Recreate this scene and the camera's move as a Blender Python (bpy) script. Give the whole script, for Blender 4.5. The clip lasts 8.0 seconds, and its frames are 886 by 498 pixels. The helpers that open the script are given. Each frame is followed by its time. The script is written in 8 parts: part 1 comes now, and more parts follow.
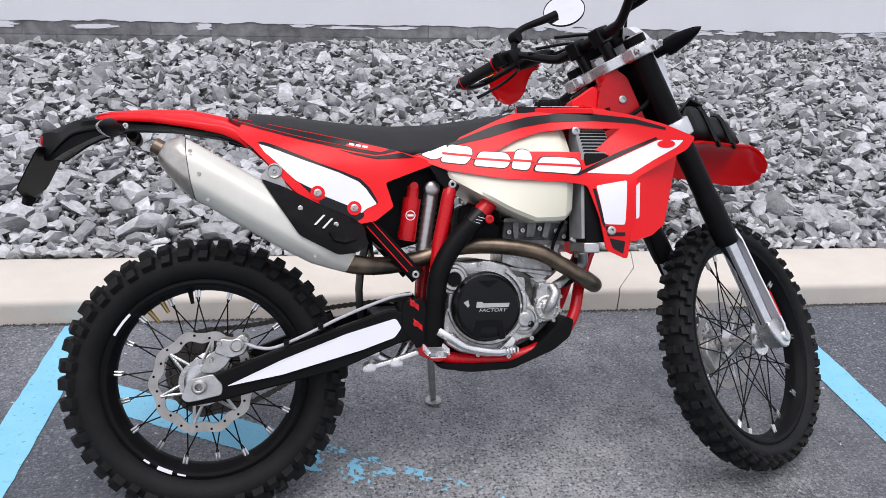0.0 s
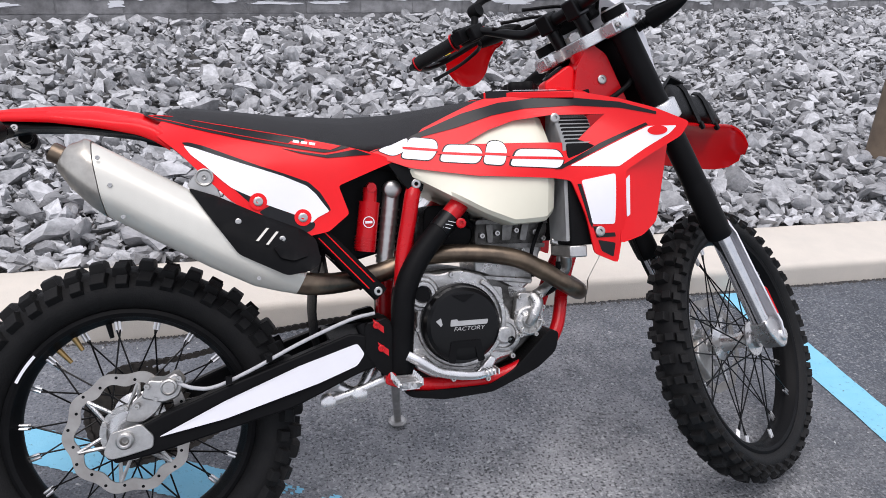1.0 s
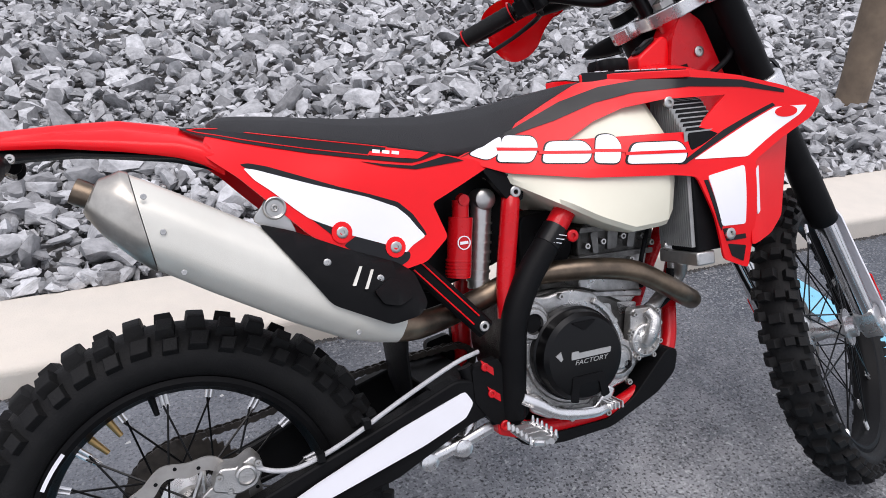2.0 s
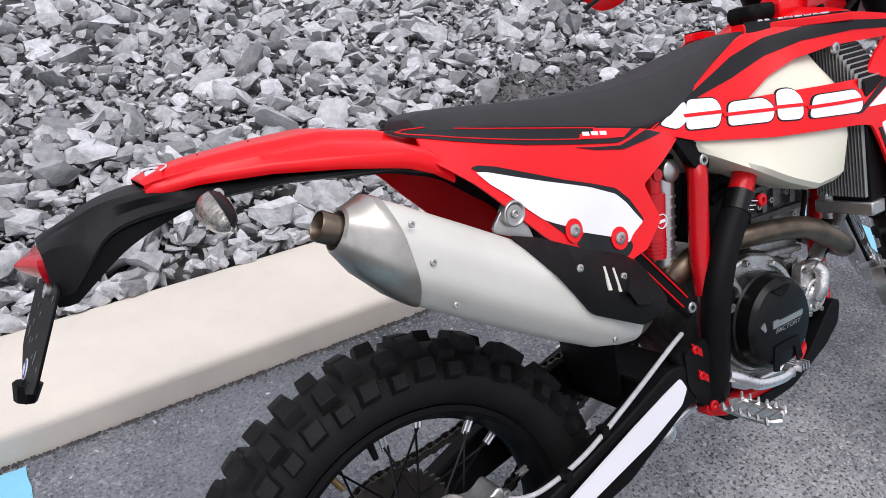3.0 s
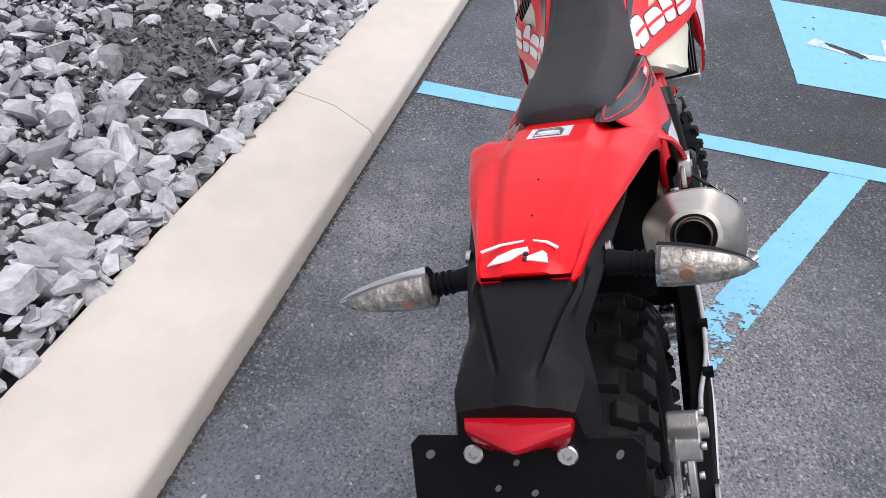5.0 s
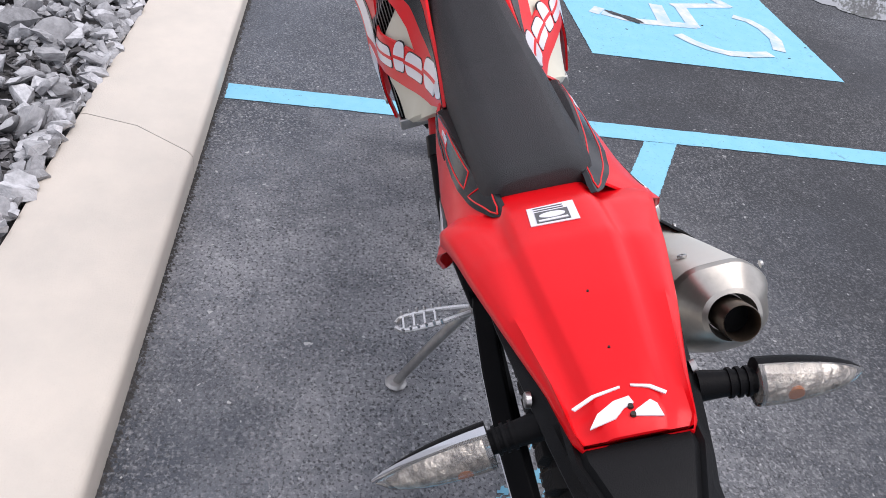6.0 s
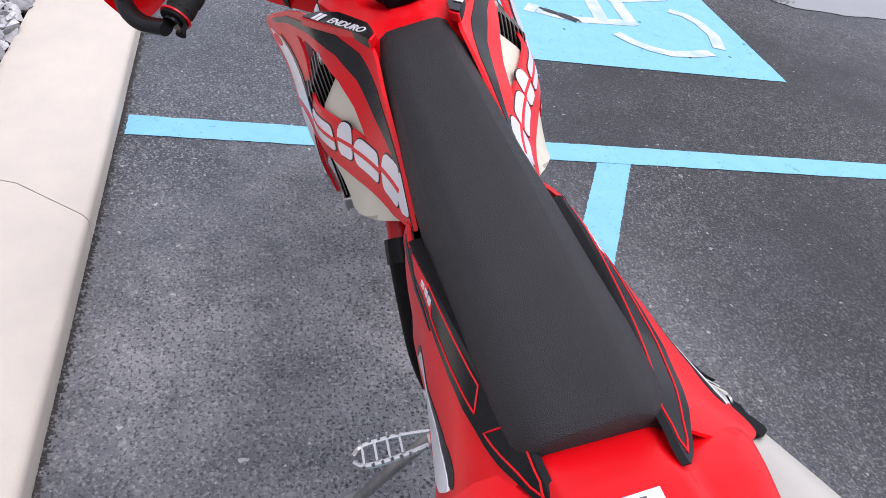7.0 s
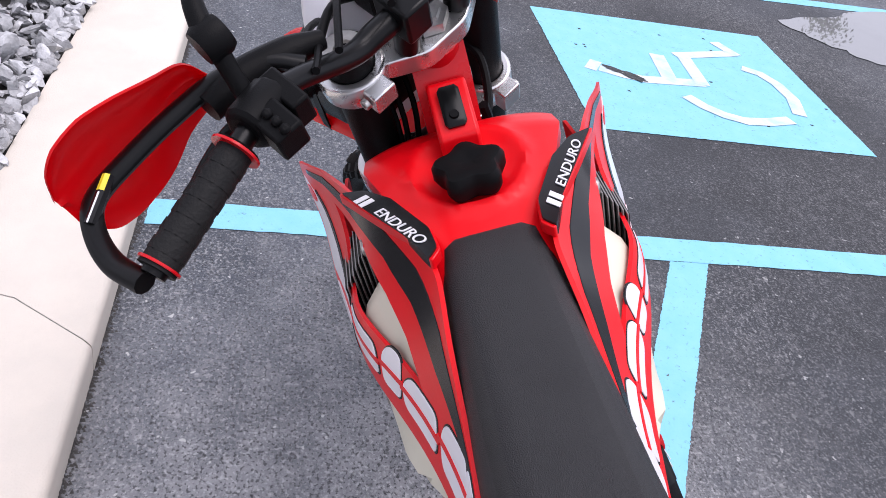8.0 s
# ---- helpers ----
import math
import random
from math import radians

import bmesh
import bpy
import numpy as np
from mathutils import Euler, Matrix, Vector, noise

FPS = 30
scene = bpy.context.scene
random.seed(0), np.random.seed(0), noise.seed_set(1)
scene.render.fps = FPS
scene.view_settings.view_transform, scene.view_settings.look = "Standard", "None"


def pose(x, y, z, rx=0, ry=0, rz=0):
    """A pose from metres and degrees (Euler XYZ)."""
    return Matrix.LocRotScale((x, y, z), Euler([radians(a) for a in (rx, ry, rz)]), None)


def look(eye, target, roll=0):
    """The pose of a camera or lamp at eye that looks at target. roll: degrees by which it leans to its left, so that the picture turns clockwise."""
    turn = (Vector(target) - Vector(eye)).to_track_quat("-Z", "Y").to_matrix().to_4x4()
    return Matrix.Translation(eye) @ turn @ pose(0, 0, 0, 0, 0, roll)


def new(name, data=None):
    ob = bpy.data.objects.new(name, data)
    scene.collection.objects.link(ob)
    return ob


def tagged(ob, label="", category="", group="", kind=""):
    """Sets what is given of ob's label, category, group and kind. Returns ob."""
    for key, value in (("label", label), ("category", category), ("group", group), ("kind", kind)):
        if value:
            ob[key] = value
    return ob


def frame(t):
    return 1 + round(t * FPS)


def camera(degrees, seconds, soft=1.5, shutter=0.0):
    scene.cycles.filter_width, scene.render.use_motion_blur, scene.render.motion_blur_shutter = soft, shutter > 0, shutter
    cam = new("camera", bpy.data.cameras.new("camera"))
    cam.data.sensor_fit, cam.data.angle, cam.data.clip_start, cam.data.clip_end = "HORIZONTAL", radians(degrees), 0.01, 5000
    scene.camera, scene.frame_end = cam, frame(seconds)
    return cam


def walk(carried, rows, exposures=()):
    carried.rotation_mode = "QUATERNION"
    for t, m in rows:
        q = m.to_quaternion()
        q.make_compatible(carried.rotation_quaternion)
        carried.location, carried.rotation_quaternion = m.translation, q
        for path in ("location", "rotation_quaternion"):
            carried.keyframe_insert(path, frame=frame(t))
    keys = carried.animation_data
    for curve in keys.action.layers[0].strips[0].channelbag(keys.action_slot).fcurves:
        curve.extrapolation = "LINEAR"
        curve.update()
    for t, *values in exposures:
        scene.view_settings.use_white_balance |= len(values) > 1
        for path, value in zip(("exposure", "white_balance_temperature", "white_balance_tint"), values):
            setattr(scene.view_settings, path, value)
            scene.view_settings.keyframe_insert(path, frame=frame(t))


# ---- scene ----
cam = camera(61.3, 8.0, soft=0.9)
PATH = [
    (0, (-0.204, 0.125, 1.334), (0.091, 1.945, 0.559), 2.9),
    (0.5, (-0.222, 0.213, 1.339), (0.131, 2.01, 0.535), 2.7),
    (1, (-0.225, 0.393, 1.301), (0.235, 2.155, 0.474), 2.7),
    (1.5, (-0.308, 0.603, 1.296), (0.264, 2.314, 0.432), 2.6),
    (2, (-0.49, 0.794, 1.284), (0.195, 2.428, 0.355), 2.2),
    (2.2, (-0.604, 0.874, 1.285), (0.12, 2.474, 0.328), 1.8),
    (3.3, (-0.957, 1.276, 1.294), (0.081, 2.577, 0.185), 1.1),
    (3.5, (-1.031, 1.353, 1.289), (0.093, 2.565, 0.163), 1.3),
    (4, (-1.258, 1.59, 1.275), (0.075, 2.526, 0.114), 2.7),
    (4.5, (-1.307, 1.819, 1.266), (0.191, 2.422, 0.087), 4.1),
    (5, (-1.267, 1.997, 1.286), (0.325, 2.248, 0.102), 6.0),
    (5.2, (-1.239, 2.067, 1.289), (0.367, 2.183, 0.103), 6.8),
    (6.3, (-0.97, 2.251, 1.299), (0.571, 1.817, 0.1), 11.3),
    (6.5, (-0.888, 2.247, 1.307), (0.634, 1.766, 0.101), 11.8),
    (7, (-0.707, 2.263, 1.307), (0.788, 1.731, 0.09), 12.4),
    (7.5, (-0.496, 2.277, 1.335), (1.006, 1.769, 0.116), 12.3),
    (7.8, (-0.372, 2.259, 1.35), (1.134, 1.79, 0.12), 11.8),
    (8, (-0.306, 2.241, 1.35), (1.226, 1.803, 0.141), 12.4),
]
walk(cam, [(t, look(eye, target, roll)) for t, eye, target, roll in PATH], [(0.0, 0.05, 6350, 15), (5.2, 0.06, 6350, 16), (6.5, 0.06, 6300, 18), (8.0, 0.27, 6250, 21)])


# ---- world and sun ----
SKY_STRENGTH, SUN_STRENGTH = 0.135, 1.9
world = bpy.data.worlds.new("overcast")
scene.world = world
world.use_nodes = True
wn = world.node_tree.nodes
sky = wn.new("ShaderNodeTexSky")
sky.sky_type, sky.sun_disc = "NISHITA", False
sky.sun_elevation, sky.sun_rotation = radians(74), radians(200)
sky.air_density, sky.dust_density, sky.ozone_density = 1.0, 3.0, 1.0
soften = wn.new("ShaderNodeMixRGB")
soften.inputs[0].default_value = 0.75
soften.inputs[2].default_value = (8.0, 8.3, 8.8, 1)
world.node_tree.links.new(sky.outputs[0], soften.inputs[1])
world.node_tree.links.new(soften.outputs[0], wn["Background"].inputs[0])
wn["Background"].inputs[1].default_value = SKY_STRENGTH
sun = new("sun", bpy.data.lights.new("sun", "SUN"))
sun.data.energy, sun.data.angle, sun.data.color = SUN_STRENGTH, radians(45), (1.0, 0.97, 0.93)
sun.matrix_world = look((-1.0, -1.5, 9.0), (0, 1.0, 0))


# ---- materials ----
def material(name, color, rough=0.5, metal=0.0, second=None, scale=12.0, mix=0.5, grain=0.0, grain_scale=200.0,
             coat=0.0, island=0.0, random_piece=0.0, rough_var=0.0, spec=0.5):
    """A node material: two colours mixed by a soft noise, with fine relief."""
    m = bpy.data.materials.new(name)
    m.use_nodes = True
    nt = m.node_tree
    b = nt.nodes["Principled BSDF"]
    b.inputs["Roughness"].default_value, b.inputs["Metallic"].default_value = rough, metal
    b.inputs["Coat Weight"].default_value, b.inputs["Coat Roughness"].default_value = coat, 0.08
    b.inputs["Specular IOR Level"].default_value = spec
    co = nt.nodes.new("ShaderNodeTexCoord")
    out = None
    n1 = nt.nodes.new("ShaderNodeTexNoise")
    n1.inputs["Scale"].default_value, n1.inputs["Detail"].default_value, n1.inputs["Roughness"].default_value = scale, 6, 0.6
    nt.links.new(co.outputs["Object"], n1.inputs["Vector"])
    ramp = nt.nodes.new("ShaderNodeMapRange")
    ramp.inputs[1].default_value, ramp.inputs[2].default_value = 0.35, 0.65
    ramp.inputs[3].default_value, ramp.inputs[4].default_value = 0.0, mix
    nt.links.new(n1.outputs[0], ramp.inputs[0])
    mixer = nt.nodes.new("ShaderNodeMixRGB")
    mixer.inputs[1].default_value = (*color, 1)
    mixer.inputs[2].default_value = (*(second or tuple(c * 0.8 for c in color)), 1)
    nt.links.new(ramp.outputs[0], mixer.inputs[0])
    out = mixer.outputs[0]
    if island or random_piece:
        src = nt.nodes.new("ShaderNodeNewGeometry" if island else "ShaderNodeObjectInfo")
        vr = nt.nodes.new("ShaderNodeMapRange")
        k = island or random_piece
        vr.inputs[3].default_value, vr.inputs[4].default_value = 1 - k, 1 + k
        nt.links.new(src.outputs["Random Per Island" if island else "Random"], vr.inputs[0])
        mul = nt.nodes.new("ShaderNodeVectorMath")
        mul.operation = "MULTIPLY"
        nt.links.new(out, mul.inputs[0])
        nt.links.new(vr.outputs[0], mul.inputs[1])
        out = mul.outputs[0]
    nt.links.new(out, b.inputs["Base Color"])
    if rough_var:
        rr = nt.nodes.new("ShaderNodeMapRange")
        rr.inputs[3].default_value, rr.inputs[4].default_value = max(0.02, rough - rough_var), min(1, rough + rough_var)
        nt.links.new(n1.outputs[0], rr.inputs[0])
        nt.links.new(rr.outputs[0], b.inputs["Roughness"])
    if grain:
        n2 = nt.nodes.new("ShaderNodeTexNoise")
        n2.inputs["Scale"].default_value, n2.inputs["Detail"].default_value = grain_scale, 4
        nt.links.new(co.outputs["Object"], n2.inputs["Vector"])
        bump = nt.nodes.new("ShaderNodeBump")
        bump.inputs["Strength"].default_value, bump.inputs["Distance"].default_value = grain, 0.004
        nt.links.new(n2.outputs[0], bump.inputs["Height"])
        nt.links.new(bump.outputs[0], b.inputs["Normal"])
    return m


RED = material("red_plastic", (0.76, 0.0035, 0.007), 0.32, coat=0.06, second=(0.68, 0.0028, 0.006), scale=9, grain=0.03, grain_scale=500, rough_var=0.06, spec=0.26)
THIN_RED = material("thin_red_plastic", (0.76, 0.0035, 0.007), 0.26, coat=0.15, second=(0.68, 0.0028, 0.006), scale=9, spec=0.3)
shader_mix, through_red = THIN_RED.node_tree.nodes.new("ShaderNodeMixShader"), THIN_RED.node_tree.nodes.new("ShaderNodeBsdfTranslucent")
through_red.inputs[0].default_value, shader_mix.inputs[0].default_value = (0.80, 0.01, 0.012, 1), 0.45
THIN_RED.node_tree.links.new(THIN_RED.node_tree.nodes["Principled BSDF"].outputs[0], shader_mix.inputs[1])
THIN_RED.node_tree.links.new(through_red.outputs[0], shader_mix.inputs[2])
THIN_RED.node_tree.links.new(shader_mix.outputs[0], THIN_RED.node_tree.nodes["Material Output"].inputs[0])
RED_PAINT = material("red_frame_paint", (0.52, 0.005, 0.009), 0.28, coat=0.12, scale=30, rough_var=0.05, spec=0.25)
WHITE_DECAL = material("white_decal", (0.80, 0.79, 0.82), 0.3, second=(0.76, 0.75, 0.78), scale=18, coat=0.3)
BLACK_DECAL = material("black_decal", (0.008, 0.008, 0.009), 0.22, second=(0.013, 0.013, 0.014), scale=24, coat=0.05, spec=0.20)
GREY_DECAL = material("grey_decal", (0.10, 0.10, 0.105), 0.35, scale=20, coat=0.2)
BLACK = material("black_plastic", (0.0045, 0.0045, 0.0049), 0.45, spec=0.08, second=(0.0075, 0.0075, 0.008), scale=25, grain=0.15, grain_scale=900)
TAIL_BLACK = material("grained_tail_plastic", (0.0045, 0.0045, 0.0049), 0.45, spec=0.17, second=(0.0070, 0.0070, 0.0075), scale=20, grain=0.2, grain_scale=900)
BLACK_GLOSS = material("black_anodised", (0.0035, 0.0035, 0.0038), 0.30, scale=30, coat=0.03, spec=0.18)
SEAT_VINYL = material("seat_vinyl", (0.020, 0.020, 0.0215), 0.52, spec=0.38, second=(0.027, 0.027, 0.0288), scale=14, grain=0.6, grain_scale=900)
RUBBER = material("tyre_rubber", (0.0090, 0.0090, 0.0094), 0.58, second=(0.017, 0.0166, 0.016), scale=16, grain=0.3, grain_scale=300, spec=0.13)
ALU = material("cast_aluminium", (0.55, 0.54, 0.52), 0.36, metal=0.95, second=(0.26, 0.25, 0.24), scale=35, grain=0.25, grain_scale=500, rough_var=0.1)
CAST = material("grimy_casting", (0.66, 0.65, 0.63), 0.30, metal=0.95, second=(0.16, 0.155, 0.15), scale=34, mix=0.65, grain=0.4, grain_scale=420, rough_var=0.14)
HEAD_CAST = material("dull_casting", (0.24, 0.235, 0.225), 0.40, metal=0.9, second=(0.10, 0.097, 0.09), scale=30, mix=0.8, grain=0.3, grain_scale=420, rough_var=0.12)
# darker than the covers, for the engine's core and head
CAST_DARK = material("dark_casting", (0.13, 0.127, 0.12), 0.42, metal=0.9, second=(0.035, 0.033, 0.03), scale=30, mix=0.9, grain=0.4, grain_scale=420, rough_var=0.14)
SILVER = material("machined_silver", (0.72, 0.71, 0.70), 0.28, metal=0.9, second=(0.6, 0.6, 0.6), scale=40, rough_var=0.08)
SHOCK_ALU = material("satin_aluminium", (0.46, 0.45, 0.43), 0.32, metal=0.9, second=(0.34, 0.33, 0.31), scale=40, rough_var=0.06)
CHROME = material("polished_steel", (0.62, 0.62, 0.63), 0.12, metal=1.0, scale=40, rough_var=0.04)
DISC_STEEL = material("brake_disc_steel", (0.42, 0.40, 0.375), 0.36, metal=0.85, second=(0.27, 0.25, 0.23), scale=30, rough_var=0.08)
MUFFLER = material("brushed_muffler", (0.69, 0.67, 0.60), 0.40, metal=0.30, second=(0.58, 0.56, 0.50), scale=10, grain=0.08, grain_scale=700, rough_var=0.06)
MUFFLER_CAP = material("brushed_cap", (0.56, 0.53, 0.47), 0.36, metal=0.9, second=(0.30, 0.275, 0.245), scale=16, mix=0.8, grain=0.02, grain_scale=700, rough_var=0.08)
PIPE = material("heat_tinted_steel", (0.075, 0.060, 0.048), 0.34, metal=0.9, second=(0.24, 0.18, 0.125), scale=14, mix=0.8, rough_var=0.12)
TANK = material("translucent_tank", (0.72, 0.69, 0.56), 0.40, second=(0.66, 0.63, 0.50), scale=9, spec=0.4)
BRAID = material("braided_hose", (0.55, 0.55, 0.56), 0.45, second=(0.35, 0.35, 0.36), scale=90, grain=0.5, grain_scale=700)
FIN = material("grey_radiator_fin", (0.34, 0.34, 0.33), 0.45, metal=0.4, second=(0.24, 0.24, 0.235), scale=30)
STEEL = material("zinc_bolt", (0.50, 0.49, 0.47), 0.32, metal=0.95, scale=60)
BRASS = material("brass", (0.36, 0.24, 0.10), 0.35, metal=0.9, scale=50)
DARK_STEEL = material("dark_chain_steel", (0.045, 0.040, 0.036), 0.45, metal=0.7, second=(0.10, 0.085, 0.07), scale=60)
LENS = material("clear_signal_lens", (0.95, 0.94, 0.92), 0.06, second=(0.90, 0.88, 0.85), scale=60)
LENS.node_tree.nodes["Principled BSDF"].inputs["Transmission Weight"].default_value = 0.92
REFLECTOR = material("pitted_reflector", (0.62, 0.57, 0.50), 0.30, metal=0.75, second=(0.10, 0.085, 0.07), scale=75, mix=0.9, grain=1.0, grain_scale=130)
ORANGE = material("orange_bulb", (0.35, 0.12, 0.04), 0.25, scale=40)
TAIL_RED = material("red_light_lens", (0.42, 0.004, 0.012), 0.15, second=(0.48, 0.012, 0.022), scale=30, coat=0.06, spec=0.25)
MIRROR = material("mirror_glass", (0.9, 0.9, 0.9), 0.03, metal=1.0, scale=5)
BLUE_DECAL = material("blue_decal", (0.03, 0.06, 0.32), 0.35, scale=40)
YELLOW = material("yellow_decal", (0.75, 0.62, 0.03), 0.35, scale=40)

def asphalt():
    """Tar with pale stone chips, scoured in the bay where wheels turn."""
    m = material("asphalt", (0.045, 0.052, 0.064), 0.80, second=(0.078, 0.088, 0.106), scale=2.2, mix=0.9, grain=1.0, grain_scale=110)
    nt = m.node_tree
    b = nt.nodes["Principled BSDF"]
    base = b.inputs["Base Color"].links[0].from_socket
    co = [n for n in nt.nodes if n.type == "TEX_COORD"][0]

    def op(kind, p, q):
        n = nt.nodes.new("ShaderNodeMath")
        n.operation = kind
        for k, v in enumerate((p, q)):
            if isinstance(v, float):
                n.inputs[k].default_value = v
            else:
                nt.links.new(v, n.inputs[k])
        return n.outputs[0]

    def speck(scale, lo, hi, detail=2.0, rough=0.5):
        v = nt.nodes.new("ShaderNodeTexNoise")
        v.inputs["Scale"].default_value, v.inputs["Detail"].default_value, v.inputs["Roughness"].default_value = scale, detail, rough
        nt.links.new(co.outputs["Object"], v.inputs["Vector"])
        r = nt.nodes.new("ShaderNodeMapRange")
        r.inputs[1].default_value, r.inputs[2].default_value = lo, hi
        nt.links.new(v.outputs[0], r.inputs[0])
        return r.outputs[0]

    def blot(x, y, sx, sy):
        off = nt.nodes.new("ShaderNodeVectorMath")
        off.operation = "SUBTRACT"
        off.inputs[1].default_value = (x, y, 0)
        nt.links.new(co.outputs["Object"], off.inputs[0])
        sc = nt.nodes.new("ShaderNodeVectorMath")
        sc.operation = "MULTIPLY"
        sc.inputs[1].default_value = (1 / sx, 1 / sy, 0)
        nt.links.new(off.outputs[0], sc.inputs[0])
        ln = nt.nodes.new("ShaderNodeVectorMath")
        ln.operation = "LENGTH"
        nt.links.new(sc.outputs[0], ln.inputs[0])
        edge = op("ADD", ln.outputs["Value"], speck(2.6, 0.0, 1.0, 5.0, 0.65))
        r = nt.nodes.new("ShaderNodeMapRange")
        r.inputs[1].default_value, r.inputs[2].default_value, r.inputs[3].default_value, r.inputs[4].default_value = 0.62, 1.55, 1.0, 0.0
        nt.links.new(edge, r.inputs[0])
        return r.outputs[0]

    def over(base, amount, tone):
        mix = nt.nodes.new("ShaderNodeMixRGB")
        mix.inputs[2].default_value = (*tone, 1)
        nt.links.new(amount, mix.inputs[0])
        nt.links.new(base, mix.inputs[1])
        return mix.outputs[0]

    # the scoured bay, joined by a paler oval towards the kerb
    worn = op("MAXIMUM", blot(0.40, 1.66, 1.25, 0.95), op("MULTIPLY", blot(0.55, 2.35, 0.75, 0.45), 0.65))
    # a paler grey oval behind the machine, along the kerb
    pale_spot = op("MULTIPLY", blot(-0.80, 2.42, 0.85, 0.50), op("ADD", 0.40, op("MULTIPLY", speck(6.0, 0.34, 0.66, 5.0, 0.7), 0.35)))
    base = over(base, pale_spot, (0.21, 0.22, 0.24))
    drift = speck(0.9, 0.35, 0.65, 3.0)
    some = op("MAXIMUM", op("MULTIPLY", drift, 0.55), worn)
    base = over(base, op("MULTIPLY", worn, op("ADD", 0.28, op("MULTIPLY", speck(7.0, 0.34, 0.66, 5.0, 0.7), 0.72))), (0.40, 0.40, 0.405))
    base = over(base, op("MULTIPLY", blot(2.4, 0.10, 5.2, 1.95), 0.95), (0.016, 0.018, 0.021))
    # scuffs, then chips of several sizes, then the dark pits between them
    base = over(base, op("MULTIPLY", speck(24.0, 0.50, 0.70, 4.0, 0.7), op("MULTIPLY", some, 0.75)), (0.30, 0.30, 0.305))
    base = over(base, op("MULTIPLY", speck(100.0, 0.55, 0.66), op("ADD", 0.08, op("MULTIPLY", some, 0.72))), (0.48, 0.48, 0.485))
    base = over(base, op("MULTIPLY", speck(210.0, 0.55, 0.66), op("ADD", 0.10, op("MULTIPLY", some, 0.50))), (0.34, 0.345, 0.36))
    base = over(base, op("MULTIPLY", speck(130.0, 0.55, 0.64), op("ADD", 0.45, op("MULTIPLY", some, 0.4))), (0.012, 0.012, 0.013))
    base = over(base, op("MULTIPLY", speck(38.0, 0.70, 0.73), 0.8), (0.50, 0.50, 0.49))
    # single stone chips: pale, grey and dark ones, thickest where the tar is scoured
    def chips(scale, lo, hi):
        v = nt.nodes.new("ShaderNodeTexVoronoi")
        v.inputs["Scale"].default_value = scale
        nt.links.new(co.outputs["Object"], v.inputs["Vector"])
        sep = nt.nodes.new("ShaderNodeSeparateColor")
        nt.links.new(v.outputs["Color"], sep.inputs[0])
        r = nt.nodes.new("ShaderNodeMapRange")
        r.inputs[1].default_value, r.inputs[2].default_value = lo, hi
        nt.links.new(sep.outputs[0], r.inputs[0])
        core = nt.nodes.new("ShaderNodeMapRange")
        core.inputs[1].default_value, core.inputs[2].default_value, core.inputs[3].default_value, core.inputs[4].default_value = 0.35, 0.60, 1.0, 0.0
        nt.links.new(v.outputs["Distance"], core.inputs[0])
        return op("MULTIPLY", r.outputs[0], core.outputs[0])
    patchy = speck(4.5, 0.42, 0.62, 5.0, 0.65)
    base = over(base, op("MULTIPLY", chips(115.0, 0.20, 0.05), op("ADD", 0.30, op("MULTIPLY", some, 0.5))), (0.014, 0.014, 0.016))
    base = over(base, op("MULTIPLY", chips(150.0, 0.78, 0.84), op("ADD", op("MULTIPLY", patchy, 0.16), op("ADD", 0.03, op("MULTIPLY", some, 0.45)))), (0.36, 0.36, 0.365))
    base = over(base, op("MULTIPLY", chips(70.0, 0.90, 0.92), op("ADD", op("MULTIPLY", patchy, 0.18), op("MULTIPLY", some, 0.30))), (0.46, 0.46, 0.455))
    base = over(base, op("MULTIPLY", blot(2.4, 0.10, 5.2, 1.95), 0.50), (0.016, 0.017, 0.020))
    base = over(base, op("MULTIPLY", speck(34.0, 0.54, 0.70, 5.0, 0.75), op("ADD", 0.10, op("MULTIPLY", patchy, 0.22))), (0.17, 0.175, 0.185))
    nt.links.new(base, b.inputs["Base Color"])
    return m


ASPHALT = asphalt()
BLUE_PAINT = material("blue_line_paint", (0.19, 0.49, 0.66), 0.75, second=(0.25, 0.55, 0.70), scale=12, grain=0.4, grain_scale=150)
WHITE_PAINT = material("white_symbol_paint", (0.66, 0.65, 0.65), 0.7, second=(0.36, 0.52, 0.62), scale=11, mix=0.9, grain=0.4, grain_scale=150)


def worn_through(m, spots):
    """Lets dark tar show where paint has worn off: (scale, low, high, amount)."""
    nt = m.node_tree
    b = nt.nodes["Principled BSDF"]
    co = [n for n in nt.nodes if n.type == "TEX_COORD"][0]
    for scale, lo, hi, amount in spots:
        v = nt.nodes.new("ShaderNodeTexNoise")
        v.inputs["Scale"].default_value, v.inputs["Detail"].default_value, v.inputs["Roughness"].default_value = scale, 5, 0.7
        nt.links.new(co.outputs["Object"], v.inputs["Vector"])
        r = nt.nodes.new("ShaderNodeMapRange")
        r.inputs[1].default_value, r.inputs[2].default_value, r.inputs[4].default_value = lo, hi, amount
        nt.links.new(v.outputs[0], r.inputs[0])
        mix = nt.nodes.new("ShaderNodeMixRGB")
        mix.inputs[2].default_value = (0.055, 0.07, 0.085, 1)
        nt.links.new(r.outputs[0], mix.inputs[0])
        nt.links.new(b.inputs["Base Color"].links[0].from_socket, mix.inputs[1])
        nt.links.new(mix.outputs[0], b.inputs["Base Color"])


